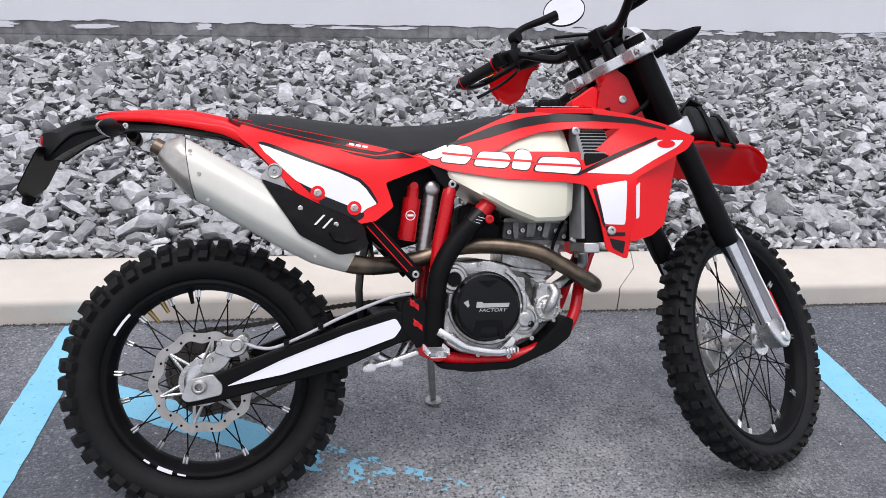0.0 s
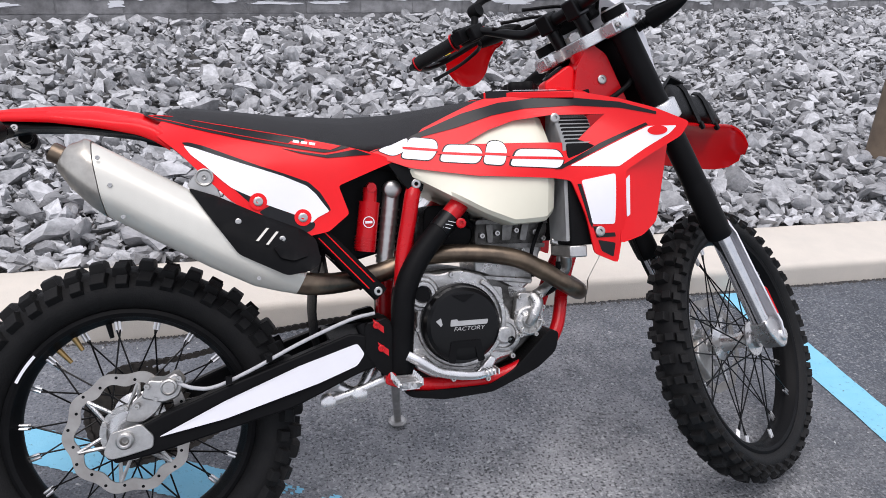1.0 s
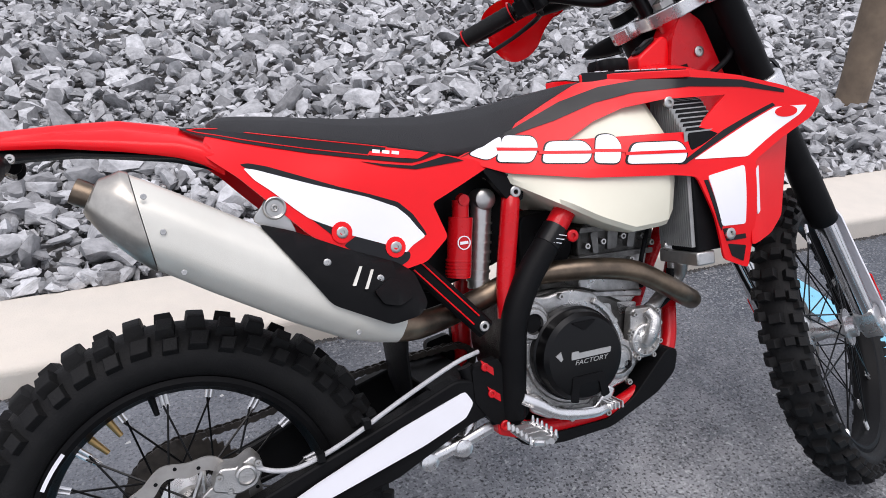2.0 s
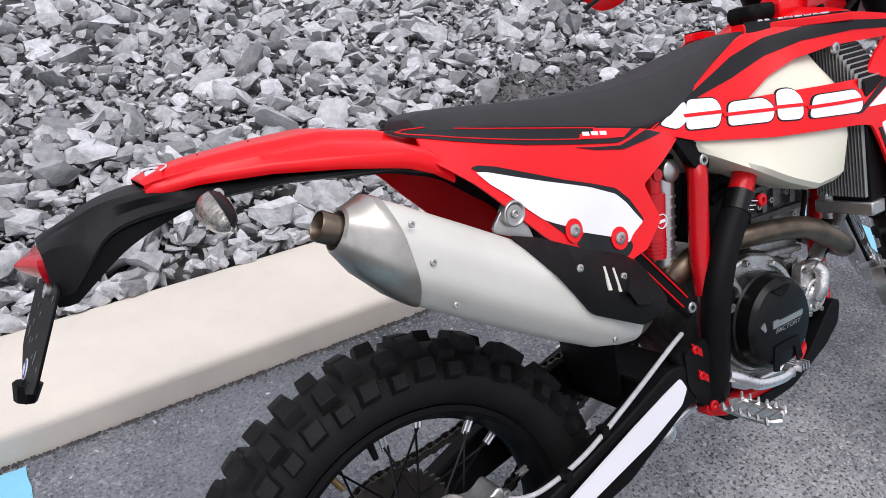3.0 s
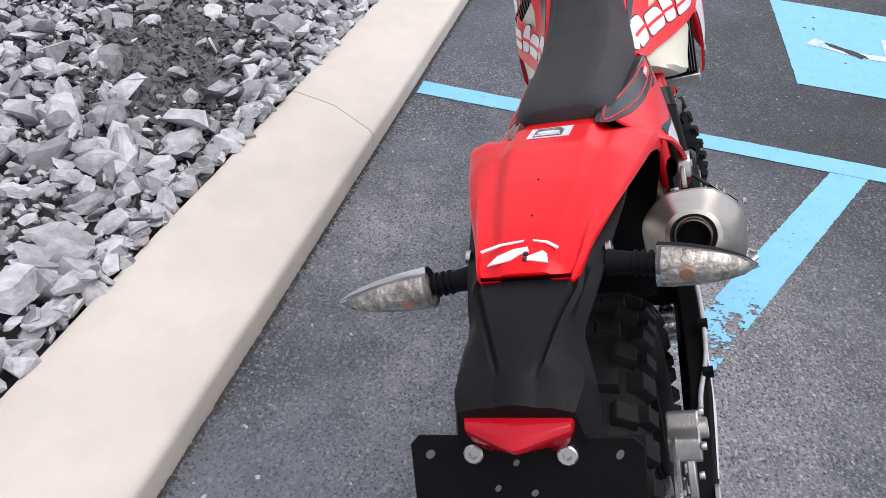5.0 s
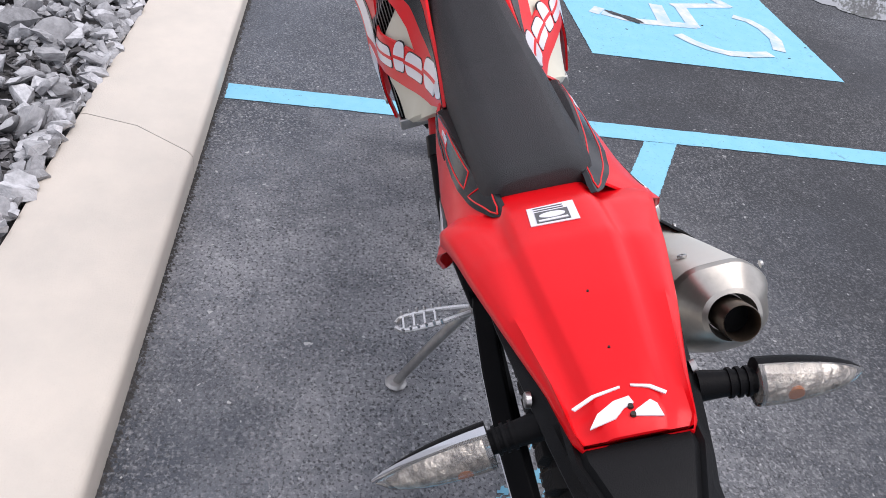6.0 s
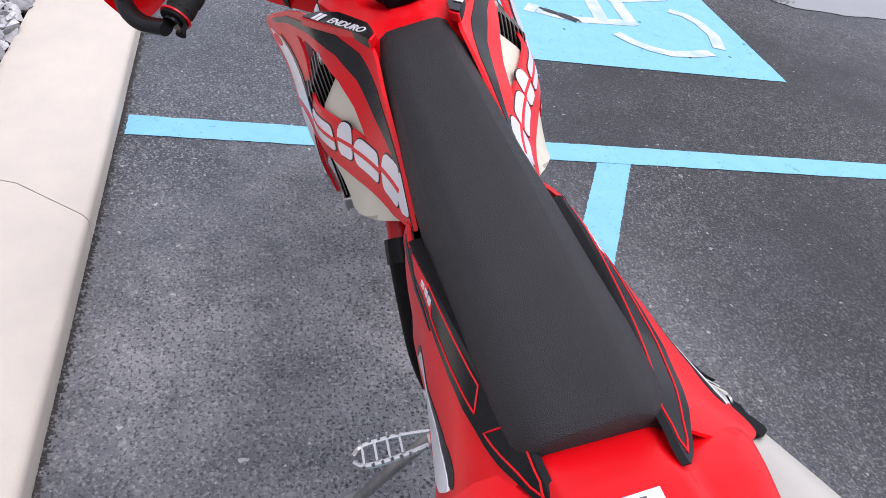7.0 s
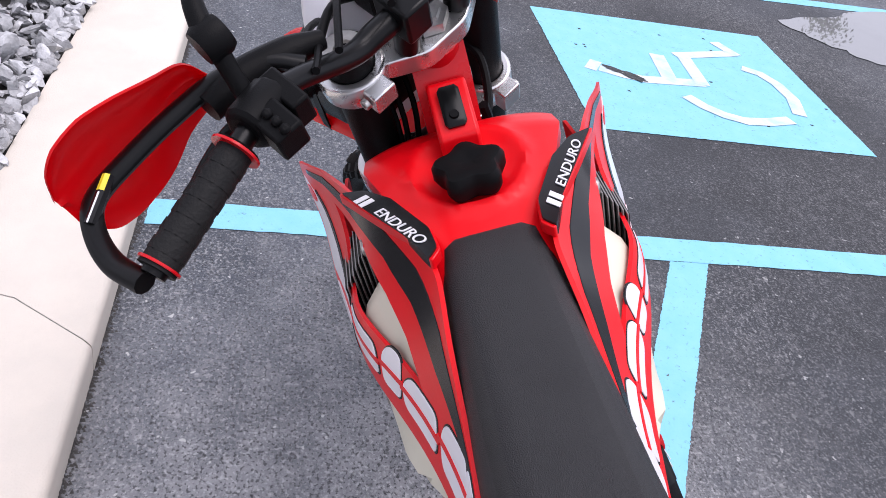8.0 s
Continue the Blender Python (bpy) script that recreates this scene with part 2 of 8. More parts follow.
worn_through(BLUE_PAINT, ((60.0, 0.60, 0.72, 0.75), (9.0, 0.64, 0.74, 0.7)))
worn_through(WHITE_PAINT, ((60.0, 0.64, 0.74, 0.5), (7.0, 0.66, 0.72, 0.6)))
CONCRETE = material("kerb_concrete", (0.62, 0.565, 0.49), 0.85, second=(0.54, 0.50, 0.44), scale=5, mix=0.8, grain=0.3, grain_scale=220)
STONE = material("crushed_stone", (0.445, 0.445, 0.453), 0.82, second=(0.25, 0.253, 0.258), scale=34, mix=0.85, grain=1.0, grain_scale=95, island=0.50)
STONE_PIECE = material("single_crushed_stone", (0.445, 0.445, 0.453), 0.82, second=(0.25, 0.253, 0.258), scale=1.7, mix=0.85, grain=0.9, grain_scale=4.5, random_piece=0.50)
FINES = material("dark_fines", (0.125, 0.120, 0.122), 0.8, second=(0.035, 0.034, 0.034), scale=30, grain=0.6, grain_scale=120, island=0.5)
SOIL = material("grey_stone_dust", (0.085, 0.082, 0.08), 0.95, second=(0.05, 0.049, 0.048), scale=8, grain=0.6, grain_scale=80)
WALL_PAINT = material("white_wall_paint", (0.80, 0.81, 0.83), 0.8, second=(0.74, 0.75, 0.77), scale=2.0, grain=0.2, grain_scale=80)
BLOCK = material("concrete_block", (0.30, 0.298, 0.30), 0.9, second=(0.15, 0.148, 0.15), scale=9, mix=0.95, grain=0.6, grain_scale=100, random_piece=0.25)
# base colour is pale to paint in some of the mirrored sky
WATER = material("puddle_water", (0.20, 0.20, 0.205), 0.015, scale=2.0, spec=1.0)
BARK = material("bark", (0.09, 0.07, 0.055), 0.9, scale=10, grain=0.5, grain_scale=40)
LEAF = material("leaf", (0.05, 0.10, 0.03), 0.6, second=(0.09, 0.13, 0.04), scale=3, island=0.3)
WOOD = material("weathered_post", (0.20, 0.15, 0.105), 0.85, second=(0.12, 0.09, 0.065), scale=8, mix=0.9, grain=0.5, grain_scale=60)


# ---- mesh helpers ----
def islands(bm):
    """Groups of joined faces, each as a list."""
    seen, groups = set(), []
    for f in bm.faces:
        if f in seen:
            continue
        group, todo = [], [f]
        seen.add(f)
        while todo:
            g = todo.pop()
            group.append(g)
            for e in g.edges:
                for h in e.link_faces:
                    if h not in seen:
                        seen.add(h)
                        todo.append(h)
        groups.append(group)
    return groups


def parts(name, bm, mat, parent=None, label="", by_side=False, **kw):
    """Links each separate piece of a bmesh (or each side of the machine) as a part of its own; returns the first."""
    groups = islands(bm)
    if by_side:
        right = [f for g in groups if g[0].calc_center_median().y < 0 for f in g]
        left = [f for g in groups if g[0].calc_center_median().y >= 0 for f in g]
        groups = [g for g in (right, left) if g]
    first = None
    for g in groups:
        t = bmesh.new()
        made = {}
        for f in g:
            t.faces.new([made.setdefault(v, None) or made.update({v: t.verts.new(v.co)}) or made[v] for v in f.verts])
        ob = part(name, t, mat, parent, label, **kw)
        first = first or ob
    bm.free()
    return first


def part(name, bm, mat, parent=None, label="", angle=38, bevel=0.0, segments=2):
    """Links a bmesh as one mesh object under a thing or a part."""
    bmesh.ops.recalc_face_normals(bm, faces=bm.faces[:])
    me = bpy.data.meshes.new(name)
    bm.to_mesh(me)
    bm.free()
    for m in mat if isinstance(mat, (list, tuple)) else (mat,):
        me.materials.append(m)
    me.polygons.foreach_set("use_smooth", [True] * len(me.polygons))
    me.set_sharp_from_angle(angle=radians(angle))
    ob = new(name, me)
    ob.parent = parent
    if bevel:
        mod = ob.modifiers.new("bevel", "BEVEL")
        mod.width, mod.segments, mod.limit_method, mod.angle_limit = bevel, segments, "ANGLE", radians(50)
        mod.harden_normals = False
    if label:
        ob["label"] = label
    return ob


def curve_points(pts, n=6):
    """A smooth line through the points."""
    p = [Vector(q) for q in pts]
    p = [p[0] * 2 - p[1]] + p + [p[-1] * 2 - p[-2]]
    out = []
    for i in range(1, len(p) - 2):
        a, b, c, d = p[i - 1:i + 3]
        for k in range(n):
            t = k / n
            out.append(0.5 * ((2 * b) + (c - a) * t + (2 * a - 5 * b + 4 * c - d) * t * t + (3 * b - a - 3 * c + d) * t ** 3))
    return out + [p[-2]]


def loft(bm, rings, cap=True, close=True):
    rows = [[bm.verts.new(v) for v in r] for r in rings]
    n = len(rows[0])
    for a, b in zip(rows, rows[1:]):
        for i in range(n if close else n - 1):
            j = (i + 1) % n
            bm.faces.new((a[i], a[j], b[j], b[i]))
    if cap and close:
        bm.faces.new(rows[0][::-1])
        bm.faces.new(rows[-1])
    return bm


def tube(bm, pts, r, seg=12, n=6, cap=True, flat=1.0):
    """A round (or flattened) tube along a smooth line; r: a radius, or one for each given point."""
    line = curve_points(pts, n) if n > 1 else [Vector(q) for q in pts]
    rs = list(r) if isinstance(r, (list, tuple)) else [r] * len(pts)
    rad = [np.interp(i / max(1, n), range(len(rs)), rs) for i in range(len(line))]
    tangent = [(line[min(i + 1, len(line) - 1)] - line[max(i - 1, 0)]).normalized() for i in range(len(line))]
    side = tangent[0].orthogonal().normalized()
    if abs(tangent[0].y) < 0.9:
        side = (Vector((0, 1, 0)) - tangent[0] * tangent[0].y).normalized()
    rings = []
    for p, t, q in zip(line, tangent, rad):
        side = (side - t * side.dot(t)).normalized()
        up = t.cross(side)
        rings.append([p + side * (q * flat * math.cos(a)) + up * (q * math.sin(a)) for a in (2 * math.pi * k / seg for k in range(seg))])
    return loft(bm, rings, cap)


def rod(bm, a, b, r, seg=12, r2=None):
    return tube(bm, [a, b], [r, r if r2 is None else r2], seg, 1)


def lathe(bm, profile, centre=(0, 0, 0), axis="y", seg=48, closed=False):
    """Turns a profile of (offset along the axis, radius) round the axis."""
    rings = []
    for k in range(seg):
        a = 2 * math.pi * k / seg
        ring = []
        for o, r in profile:
            v = (r * math.cos(a), o, r * math.sin(a)) if axis == "y" else (r * math.cos(a), r * math.sin(a), o)
            ring.append(Vector(centre) + Vector(v))
        rings.append(ring)
    rows = [[bm.verts.new(v) for v in r] for r in rings]
    n = len(profile)
    for k in range(seg):
        a, b = rows[k], rows[(k + 1) % seg]
        for i in range(n if closed else n - 1):
            j = (i + 1) % n
            bm.faces.new((a[i], a[j], b[j], b[i]))
    if not closed:
        for e in (0, n - 1):
            if profile[e][1] > 1e-4:
                bm.faces.new([r[e] for r in rows])
    bmesh.ops.remove_doubles(bm, verts=bm.verts[:], dist=1e-5)
    return bm


def slab(bm, outline, y0, y1):
    """A polygon of (x, z) from y0 to y1."""
    a = [bm.verts.new((x, y0, z)) for x, z in outline]
    b = [bm.verts.new((x, y1, z)) for x, z in outline]
    bm.faces.new(a)
    bm.faces.new(b[::-1])
    for i in range(len(a)):
        j = (i + 1) % len(a)
        bm.faces.new((a[i], b[i], b[j], a[j]))
    return bm


def box(bm, lo, hi):
    return slab(bm, [(lo[0], lo[2]), (hi[0], lo[2]), (hi[0], hi[2]), (lo[0], hi[2])], lo[1], hi[1])


def rounded(pts, r, n=4):
    """An outline with its corners rounded off."""
    out = []
    m = len(pts)
    for i in range(m):
        a, b, c = Vector(pts[i - 1]), Vector(pts[i]), Vector(pts[(i + 1) % m])
        d1, d2 = min(r, (a - b).length * 0.45), min(r, (c - b).length * 0.45)
        p, q = b + (a - b).normalized() * d1, b + (c - b).normalized() * d2
        for k in range(n + 1):
            t = k / n
            v = p * (1 - t) ** 2 + b * 2 * t * (1 - t) + q * t * t
            out.append((v.x, v.y))
    return out


def inside(x, z, poly):
    hit = False
    for i in range(len(poly)):
        (x1, z1), (x2, z2) = poly[i - 1], poly[i]
        if (z1 > z) != (z2 > z) and x < (x2 - x1) * (z - z1) / (z2 - z1) + x1:
            hit = not hit
    return hit


def skin(bm, outline, lat, thick, side=-1, hole=None, cell=0.022):
    """A bent panel: an outline in the side plane, laid on the half-width lat(x, z); side -1 is the right of the machine."""
    t = bmesh.new()
    t.faces.new([t.verts.new((x, 0, z)) for x, z in outline])

    def cut(co, no):
        bmesh.ops.bisect_plane(t, geom=t.verts[:] + t.edges[:] + t.faces[:], plane_co=co, plane_no=no, dist=1e-5)
    if hole:
        for i in range(len(hole)):
            (x1, z1), (x2, z2) = hole[i - 1], hole[i]
            cut((x1, 0, z1), (z2 - z1, 0, x1 - x2))
        gone = [f for f in t.faces if inside(f.calc_center_median().x, f.calc_center_median().z, hole)]
        bmesh.ops.delete(t, geom=gone, context="FACES")
    xs, zs = [p[0] for p in outline], [p[1] for p in outline]
    for k in range(1, int((max(xs) - min(xs)) / cell) + 1):
        cut((min(xs) + k * cell, 0, 0), (1, 0, 0))
    for k in range(1, int((max(zs) - min(zs)) / cell) + 1):
        cut((0, 0, min(zs) + k * cell), (0, 0, 1))
    bmesh.ops.triangulate(t, faces=[f for f in t.faces if len(f.verts) > 4])
    outer, inner = {}, {}
    for v in t.verts:
        w = lat(v.co.x, v.co.z)
        outer[v] = bm.verts.new((v.co.x, side * w, v.co.z))
        inner[v] = bm.verts.new((v.co.x, side * (w - thick), v.co.z))
    for f in t.faces:
        bm.faces.new([outer[v] for v in f.verts])
        bm.faces.new([inner[v] for v in reversed(f.verts)])
    for e in t.edges:
        if len(e.link_faces) == 1:
            a, b = e.verts
            bm.faces.new((outer[a], outer[b], inner[b], inner[a]))
    t.free()
    return bm


def widths(points, soft=2e-4):
    """A smooth half-width over the side plane, bent through a few known ones."""
    p = np.array(points)
    n = len(p)

    def kernel(d2):
        return 0.5 * d2 * np.log(d2 + 1e-9)
    d2 = ((p[:, None, :2] - p[None, :, :2]) ** 2).sum(2)
    a = np.zeros((n + 3, n + 3))
    a[:n, :n] = kernel(d2) + soft * np.eye(n)
    a[:n, n], a[:n, n + 1:] = 1, p[:, :2]
    a[n, :n], a[n + 1:, :n] = 1, p[:, :2].T
    c = np.linalg.solve(a, np.concatenate([p[:, 2], np.zeros(3)]))

    def lat(x, z):
        k = kernel((p[:, 0] - x) ** 2 + (p[:, 1] - z) ** 2)
        return float(k @ c[:n] + c[n] + c[n + 1] * x + c[n + 2] * z)
    return lat


def bolt(bm, at, axis, r=0.008, h=0.005):
    """A hexagon socket head: a low drum with a hollow."""
    at, axis = Vector(at), Vector(axis).normalized()
    u = axis.orthogonal().normalized()
    v = axis.cross(u)
    rings = []
    for rr, hh in ((r, 0), (r, h * 0.8), (r * 0.85, h), (r * 0.45, h), (r * 0.4, h * 0.3)):
        rings.append([at + axis * hh + (u * math.cos(a) + v * math.sin(a)) * rr for a in (math.pi * k / 5 for k in range(10))])
    return loft(bm, rings)


def turned(bm, m):
    bmesh.ops.transform(bm, matrix=m, verts=bm.verts[:])
    return bm


def lettering(bm, text, m, size=0.02, depth=0.0006, slant=0.0, stretch=1.0):
    """Built-in letters as a flat mesh, laid by the pose m (x along the line, z out of the surface)."""
    cu = bpy.data.curves.new("letters", "FONT")
    cu.body, cu.size, cu.extrude, cu.align_x, cu.align_y = text, size, depth, "CENTER", "CENTER"
    cu.shear = slant
    ob = bpy.data.objects.new("letters", cu)
    scene.collection.objects.link(ob)
    bpy.context.view_layer.update()
    me = bpy.data.meshes.new_from_object(ob.evaluated_get(bpy.context.evaluated_depsgraph_get()))
    t = bmesh.new()
    t.from_mesh(me)
    turned(t, m @ Matrix.Diagonal((stretch, 1, 1, 1)))
    tmp = bpy.data.meshes.new("letters")
    t.to_mesh(tmp)
    t.free()
    bm.from_mesh(tmp)
    bpy.data.objects.remove(ob)
    return bm


# ---- ground, paint, kerb ----
def flat(bm, pts, z):
    bm.faces.new([bm.verts.new((x, y, z)) for x, y in pts])
    return bm


bm = bmesh.new()
flat(bm, [(-80, -80), (80, -80), (80, 80), (-80, 80)], 0.0)
tagged(part("ground", bm, ASPHALT), "dark grey worn asphalt of a parking lot", "asphalt", kind="structure")


def worn_strip(bm, corners, z, worn, seed, nx=60, ny=8):
    """A painted strip in small cells with a ragged edge; worn(u, v) from 0 (whole) to 1 (gone) leaves chips out."""
    rnd = random.Random(seed)
    a, b, c, d = [Vector(p) for p in corners]
    jit = lambda: rnd.uniform(-0.002, 0.002)
    grid = [[bm.verts.new((*(a.lerp(b, i / nx).lerp(d.lerp(c, i / nx), j / ny) + Vector((jit(), jit()))), z)) for j in range(ny + 1)] for i in range(nx + 1)]
    for i in range(nx):
        for j in range(ny):
            p = a.lerp(b, i / nx).lerp(d.lerp(c, i / nx), j / ny)
            k = 0.5 + 0.9 * noise.noise((p.x * 17 + seed, p.y * 17, 0)) + 0.5 * noise.noise((p.x * 50, p.y * 50, seed)) + 0.45 * noise.noise((p.x * 120, p.y * 120, seed + 2))
            if k > worn(i / nx, j / ny):
                bm.faces.new((grid[i][j], grid[i + 1][j], grid[i + 1][j + 1], grid[i][j + 1]))
    bmesh.ops.delete(bm, geom=[v for v in bm.verts if not v.link_faces], context="VERTS")
    return bm


def line_x(y):
    return 1.352 + 0.036 * (y + 0.3)


bm = worn_strip(bmesh.new(), [(line_x(2.6), 2.6), (line_x(-4.2) - 0.02, -4.2), (line_x(-4.2) + 0.1, -4.2), (line_x(2.6) + 0.12, 2.6)], 0.003, lambda u, v: -0.55, 3, 200, 6)
tagged(part("painted_line", bm, BLUE_PAINT), "light blue painted parking line running out from the kerb", "parking line", "blue parking lines", "structure")
bm = worn_strip(bmesh.new(), [(-1.135, 2.6), (-1.12, -3.5), (-1.0, -3.5), (-1.015, 2.6)], 0.003, lambda u, v: -0.45, 5, 180, 6)
tagged(part("painted_line", bm, BLUE_PAINT), "light blue painted parking line behind the motorcycle", "parking line", "blue parking lines", "structure")


def diagonal(x):
    return 0.955 + 0.532 * (1.37 - x)


def faded(u, v):
    x = 1.392 - u * 2.392
    return -0.5 + 1.5 * max(0, 1 - abs(x - 0.06) / 0.52) ** 0.5 if abs(x - 0.06) < 0.52 else -0.5


bm = worn_strip(bmesh.new(), [(1.392, diagonal(1.392) - 0.068), (-1.0, diagonal(-1.0) - 0.068), (-1.0, diagonal(-1.0) + 0.068), (1.392, diagonal(1.392) + 0.068)], 0.0018, faded, 7, 420, 26)
tagged(part("painted_line", bm, BLUE_PAINT), "light blue diagonal hatch line worn away beneath the motorcycle", "parking line", "blue parking lines", "structure")
bm = worn_strip(bmesh.new(), [(4.16, 0.6), (4.30, -3.6), (4.42, -3.6), (4.28, 0.6)], 0.003, lambda u, v: -0.4, 9, 100, 6)
tagged(part("painted_line", bm, BLUE_PAINT), "light blue painted parking line beyond the painted square", "parking line", "blue parking lines", "structure")

bm = worn_strip(bmesh.new(), [(2.24, 0.995), (2.195, -0.325), (3.52, -0.43), (3.565, 0.95)], 0.003, lambda u, v: -0.32, 11, 90, 90)
tagged(part("painted_square", bm, BLUE_PAINT), "light blue painted square with a chipped surface", "road marking", kind="structure")


def stroke(bm, pts, w, z):
    """A painted stroke of even width along a bent line."""
    p = [Vector(q) for q in pts]
    left, right = [], []
    for i, q in enumerate(p):
        t = (p[min(i + 1, len(p) - 1)] - p[max(i - 1, 0)]).normalized()
        nrm = Vector((-t.y, t.x)) * w / 2
        left.append(bm.verts.new((*(q + nrm), z)))
        right.append(bm.verts.new((*(q - nrm), z)))
    for i in range(len(p) - 1):
        bm.faces.new((left[i], left[i + 1], right[i + 1], right[i]))
    return bm

SYMBOL = [
    ([(2.88, 0.83), (2.85, 0.78)], 0.12),
    ([(2.84, 0.78), (2.79, 0.68), (2.76, 0.58), (2.78, 0.26)], 0.075),
    ([(3.08, 0.39), (2.75, 0.44)], 0.08),
    ([(3.12, 0.23), (2.76, 0.27)], 0.075),
    ([(3.09, 0.28), (3.21, -0.12)], 0.07),
    ([(3.34, -0.06), (3.18, -0.12)], 0.07),
    ([(3.02, -0.07), (2.97, -0.15), (2.86, -0.19), (2.7, -0.19), (2.53, -0.13)], 0.07),
    ([(2.47, -0.05), (2.43, 0.09), (2.42, 0.21), (2.46, 0.3), (2.53, 0.37), (2.62, 0.42)], 0.07),
]
bm = bmesh.new()
for k, (line, w) in enumerate(SYMBOL):
    stroke(bm, line, w, 0.0046 + 0.0002 * k)
tagged(part("painted_symbol", bm, WHITE_PAINT), "white painted wheelchair symbol with worn strokes", "road marking", kind="structure")


# where the paint has broken away beside the symbol's head
bm = bmesh.new()
ring = []
for k in range(44):
    a = 2 * math.pi * k / 44
    r = 1 + 0.45 * noise.noise((1.6 * math.cos(a), 1.6 * math.sin(a), 9.0)) + 0.30 * noise.noise((5 * math.cos(a), 5 * math.sin(a), 3.0))
    u, v = 0.105 * r * math.cos(a), 0.030 * r * math.sin(a)
    ring.append((2.79 + 0.62 * u + 0.78 * v, 0.655 + 0.78 * u - 0.62 * v))
flat(bm, ring, 0.0072)
tagged(part("bare_patch", bm, ASPHALT), "dark bare asphalt where the paint has broken away", "asphalt", kind="structure")

# kerb: a long concrete edge in two lengths with an open joint
def kerb(x0, x1, cut0, cut1):
    """cut0, cut1: how far the end runs skew from front to back."""
    prof = [(2.625, -0.05), (2.617, 0.070), (2.6185, 0.082), (2.6235, 0.090), (2.634, 0.0955), (2.80, 0.101), (2.96, 0.103), (2.978, 0.098), (2.984, 0.080), (2.99, -0.05)]
    bm = bmesh.new()
    rings = []
    n = max(2, int((x1 - x0) / 0.15))
    for i in range(n + 1):
        ring = []
        for y, z in prof:
            k = (y - 2.618) / 0.37
            bend = 0.165 * max(0.0, min(1.0, (k - 0.02) / 0.62)) + 0.03 * max(0.0, k - 0.64)
            u = i / n
            x = x0 + cut0 * bend * 1.0 + u * (x1 + cut1 * bend - x0 - cut0 * bend)
            wob = 0.0025 * noise.noise((x * 3, y * 5, 1.0)) if z > 0 else 0
            ring.append((x, y + wob, z + wob))
        rings.append(ring)
    loft(bm, rings)
    return part("kerb", bm, CONCRETE, None, angle=32)


for x0, x1, c0, c1 in ((-14.0, 0.905, 0, 1), (0.909, 12.0, 1, 0)):
    tagged(kerb(x0, x1, c0, c1), "pale beige concrete kerb with a rounded edge and open joint", "kerb", "kerb lengths", "structure")

# crumbs of soil and broken asphalt along the kerb's foot
rnd = random.Random(21)
verts, faces = [], []
for i in range(4500):
    x = rnd.uniform(-2.5, 4.2)
    y = 2.617 - abs(rnd.gauss(0, 0.008)) + 0.006
    r = rnd.uniform(0.0015, 0.0065)
    b = len(verts)
    for dx, dy, dz in ((1, 0, 0), (-0.6, 0.9, 0), (-0.6, -0.9, 0), (0, 0, 1.1)):
        verts.append((x + r * dx * rnd.uniform(0.6, 1.4), y + r * dy * rnd.uniform(0.6, 1.4), r * dz))
    faces += [(b, b + 1, b + 3), (b + 1, b + 2, b + 3), (b + 2, b, b + 3)]
me = bpy.data.meshes.new("kerb_grit")
me.from_pydata(verts, [], faces)
me.materials.append(SOIL)
tagged(new("kerb_grit", me), "dark grit and crumbs along the foot of the kerb", "grit", kind="stuff")

# ---- bed of crushed stone behind the kerb ----
def bed(x, y):
    return 0.090 + 0.077 * (y - 2.98) + 0.02 * noise.noise((x * 0.9, y * 0.9, 3.0))


def wall_y(x):
    return 6.95 + 0.14 * x


bm = bmesh.new()
nx, ny = 90, 34
grid = []
for i in range(nx + 1):
    x = -9 + 23.0 * i / nx
    row = []
    for j in range(ny + 1):
        y = 2.97 + (wall_y(x) + 0.1 - 2.97) * j / ny
        row.append(bm.verts.new((x, y, bed(x, y) - (0.045 if j else 0.06))))
    grid.append(row)
for i in range(nx):
    for j in range(ny):
        bm.faces.new((grid[i][j], grid[i + 1][j], grid[i + 1][j + 1], grid[i][j + 1]))
stone_bed = tagged(part("stone_bed", bm, SOIL, angle=80), "grey dust and soil beneath the crushed stone", "ground", kind="structure")


def rock_shapes(count, cuts, seed, fine=True):
    """Broken lumps: a block with its corners struck off along random planes."""
    rnd = random.Random(seed)
    shapes = []
    for _ in range(count):
        t = bmesh.new()
        for k in range(13):
            d = Vector((rnd.gauss(0, 1), rnd.gauss(0, 1), rnd.gauss(0, 1)))
            t.verts.new(d * (rnd.uniform(0.86, 1.08) / sum(abs(c) ** 3.2 for c in d) ** (1 / 3.2)))
        bmesh.ops.convex_hull(t, input=t.verts[:])
        for _ in range(cuts):
            d = Vector((rnd.gauss(0, 1), rnd.gauss(0, 1), rnd.gauss(0, 1))).normalized()
            far = max(v.co.dot(d) for v in t.verts)
            got = bmesh.ops.bisect_plane(t, geom=t.verts[:] + t.edges[:] + t.faces[:], plane_co=d * (far * rnd.uniform(0.66, 0.88)), plane_no=d, clear_outer=True)
            edges = [g for g in got["geom_cut"] if isinstance(g, bmesh.types.BMEdge)]
            if edges:
                bmesh.ops.contextual_create(t, geom=edges)
        bmesh.ops.remove_doubles(t, verts=t.verts[:], dist=0.06)
        bmesh.ops.triangulate(t, faces=t.faces[:])
        if fine:
            long_ones = [e for e in t.edges if e.calc_length() > 0.45]
            bmesh.ops.subdivide_edges(t, edges=long_ones, cuts=1, use_grid_fill=True)
            bmesh.ops.triangulate(t, faces=t.faces[:])
            for v in t.verts:
                v.co += Vector((rnd.gauss(0, 1), rnd.gauss(0, 1), rnd.gauss(0, 1))) * 0.028
        t.verts.index_update()
        shapes.append((np.array([v.co[:] for v in t.verts]), np.array([[v.index for v in f.verts] for f in t.faces])))
        t.free()
    return shapes


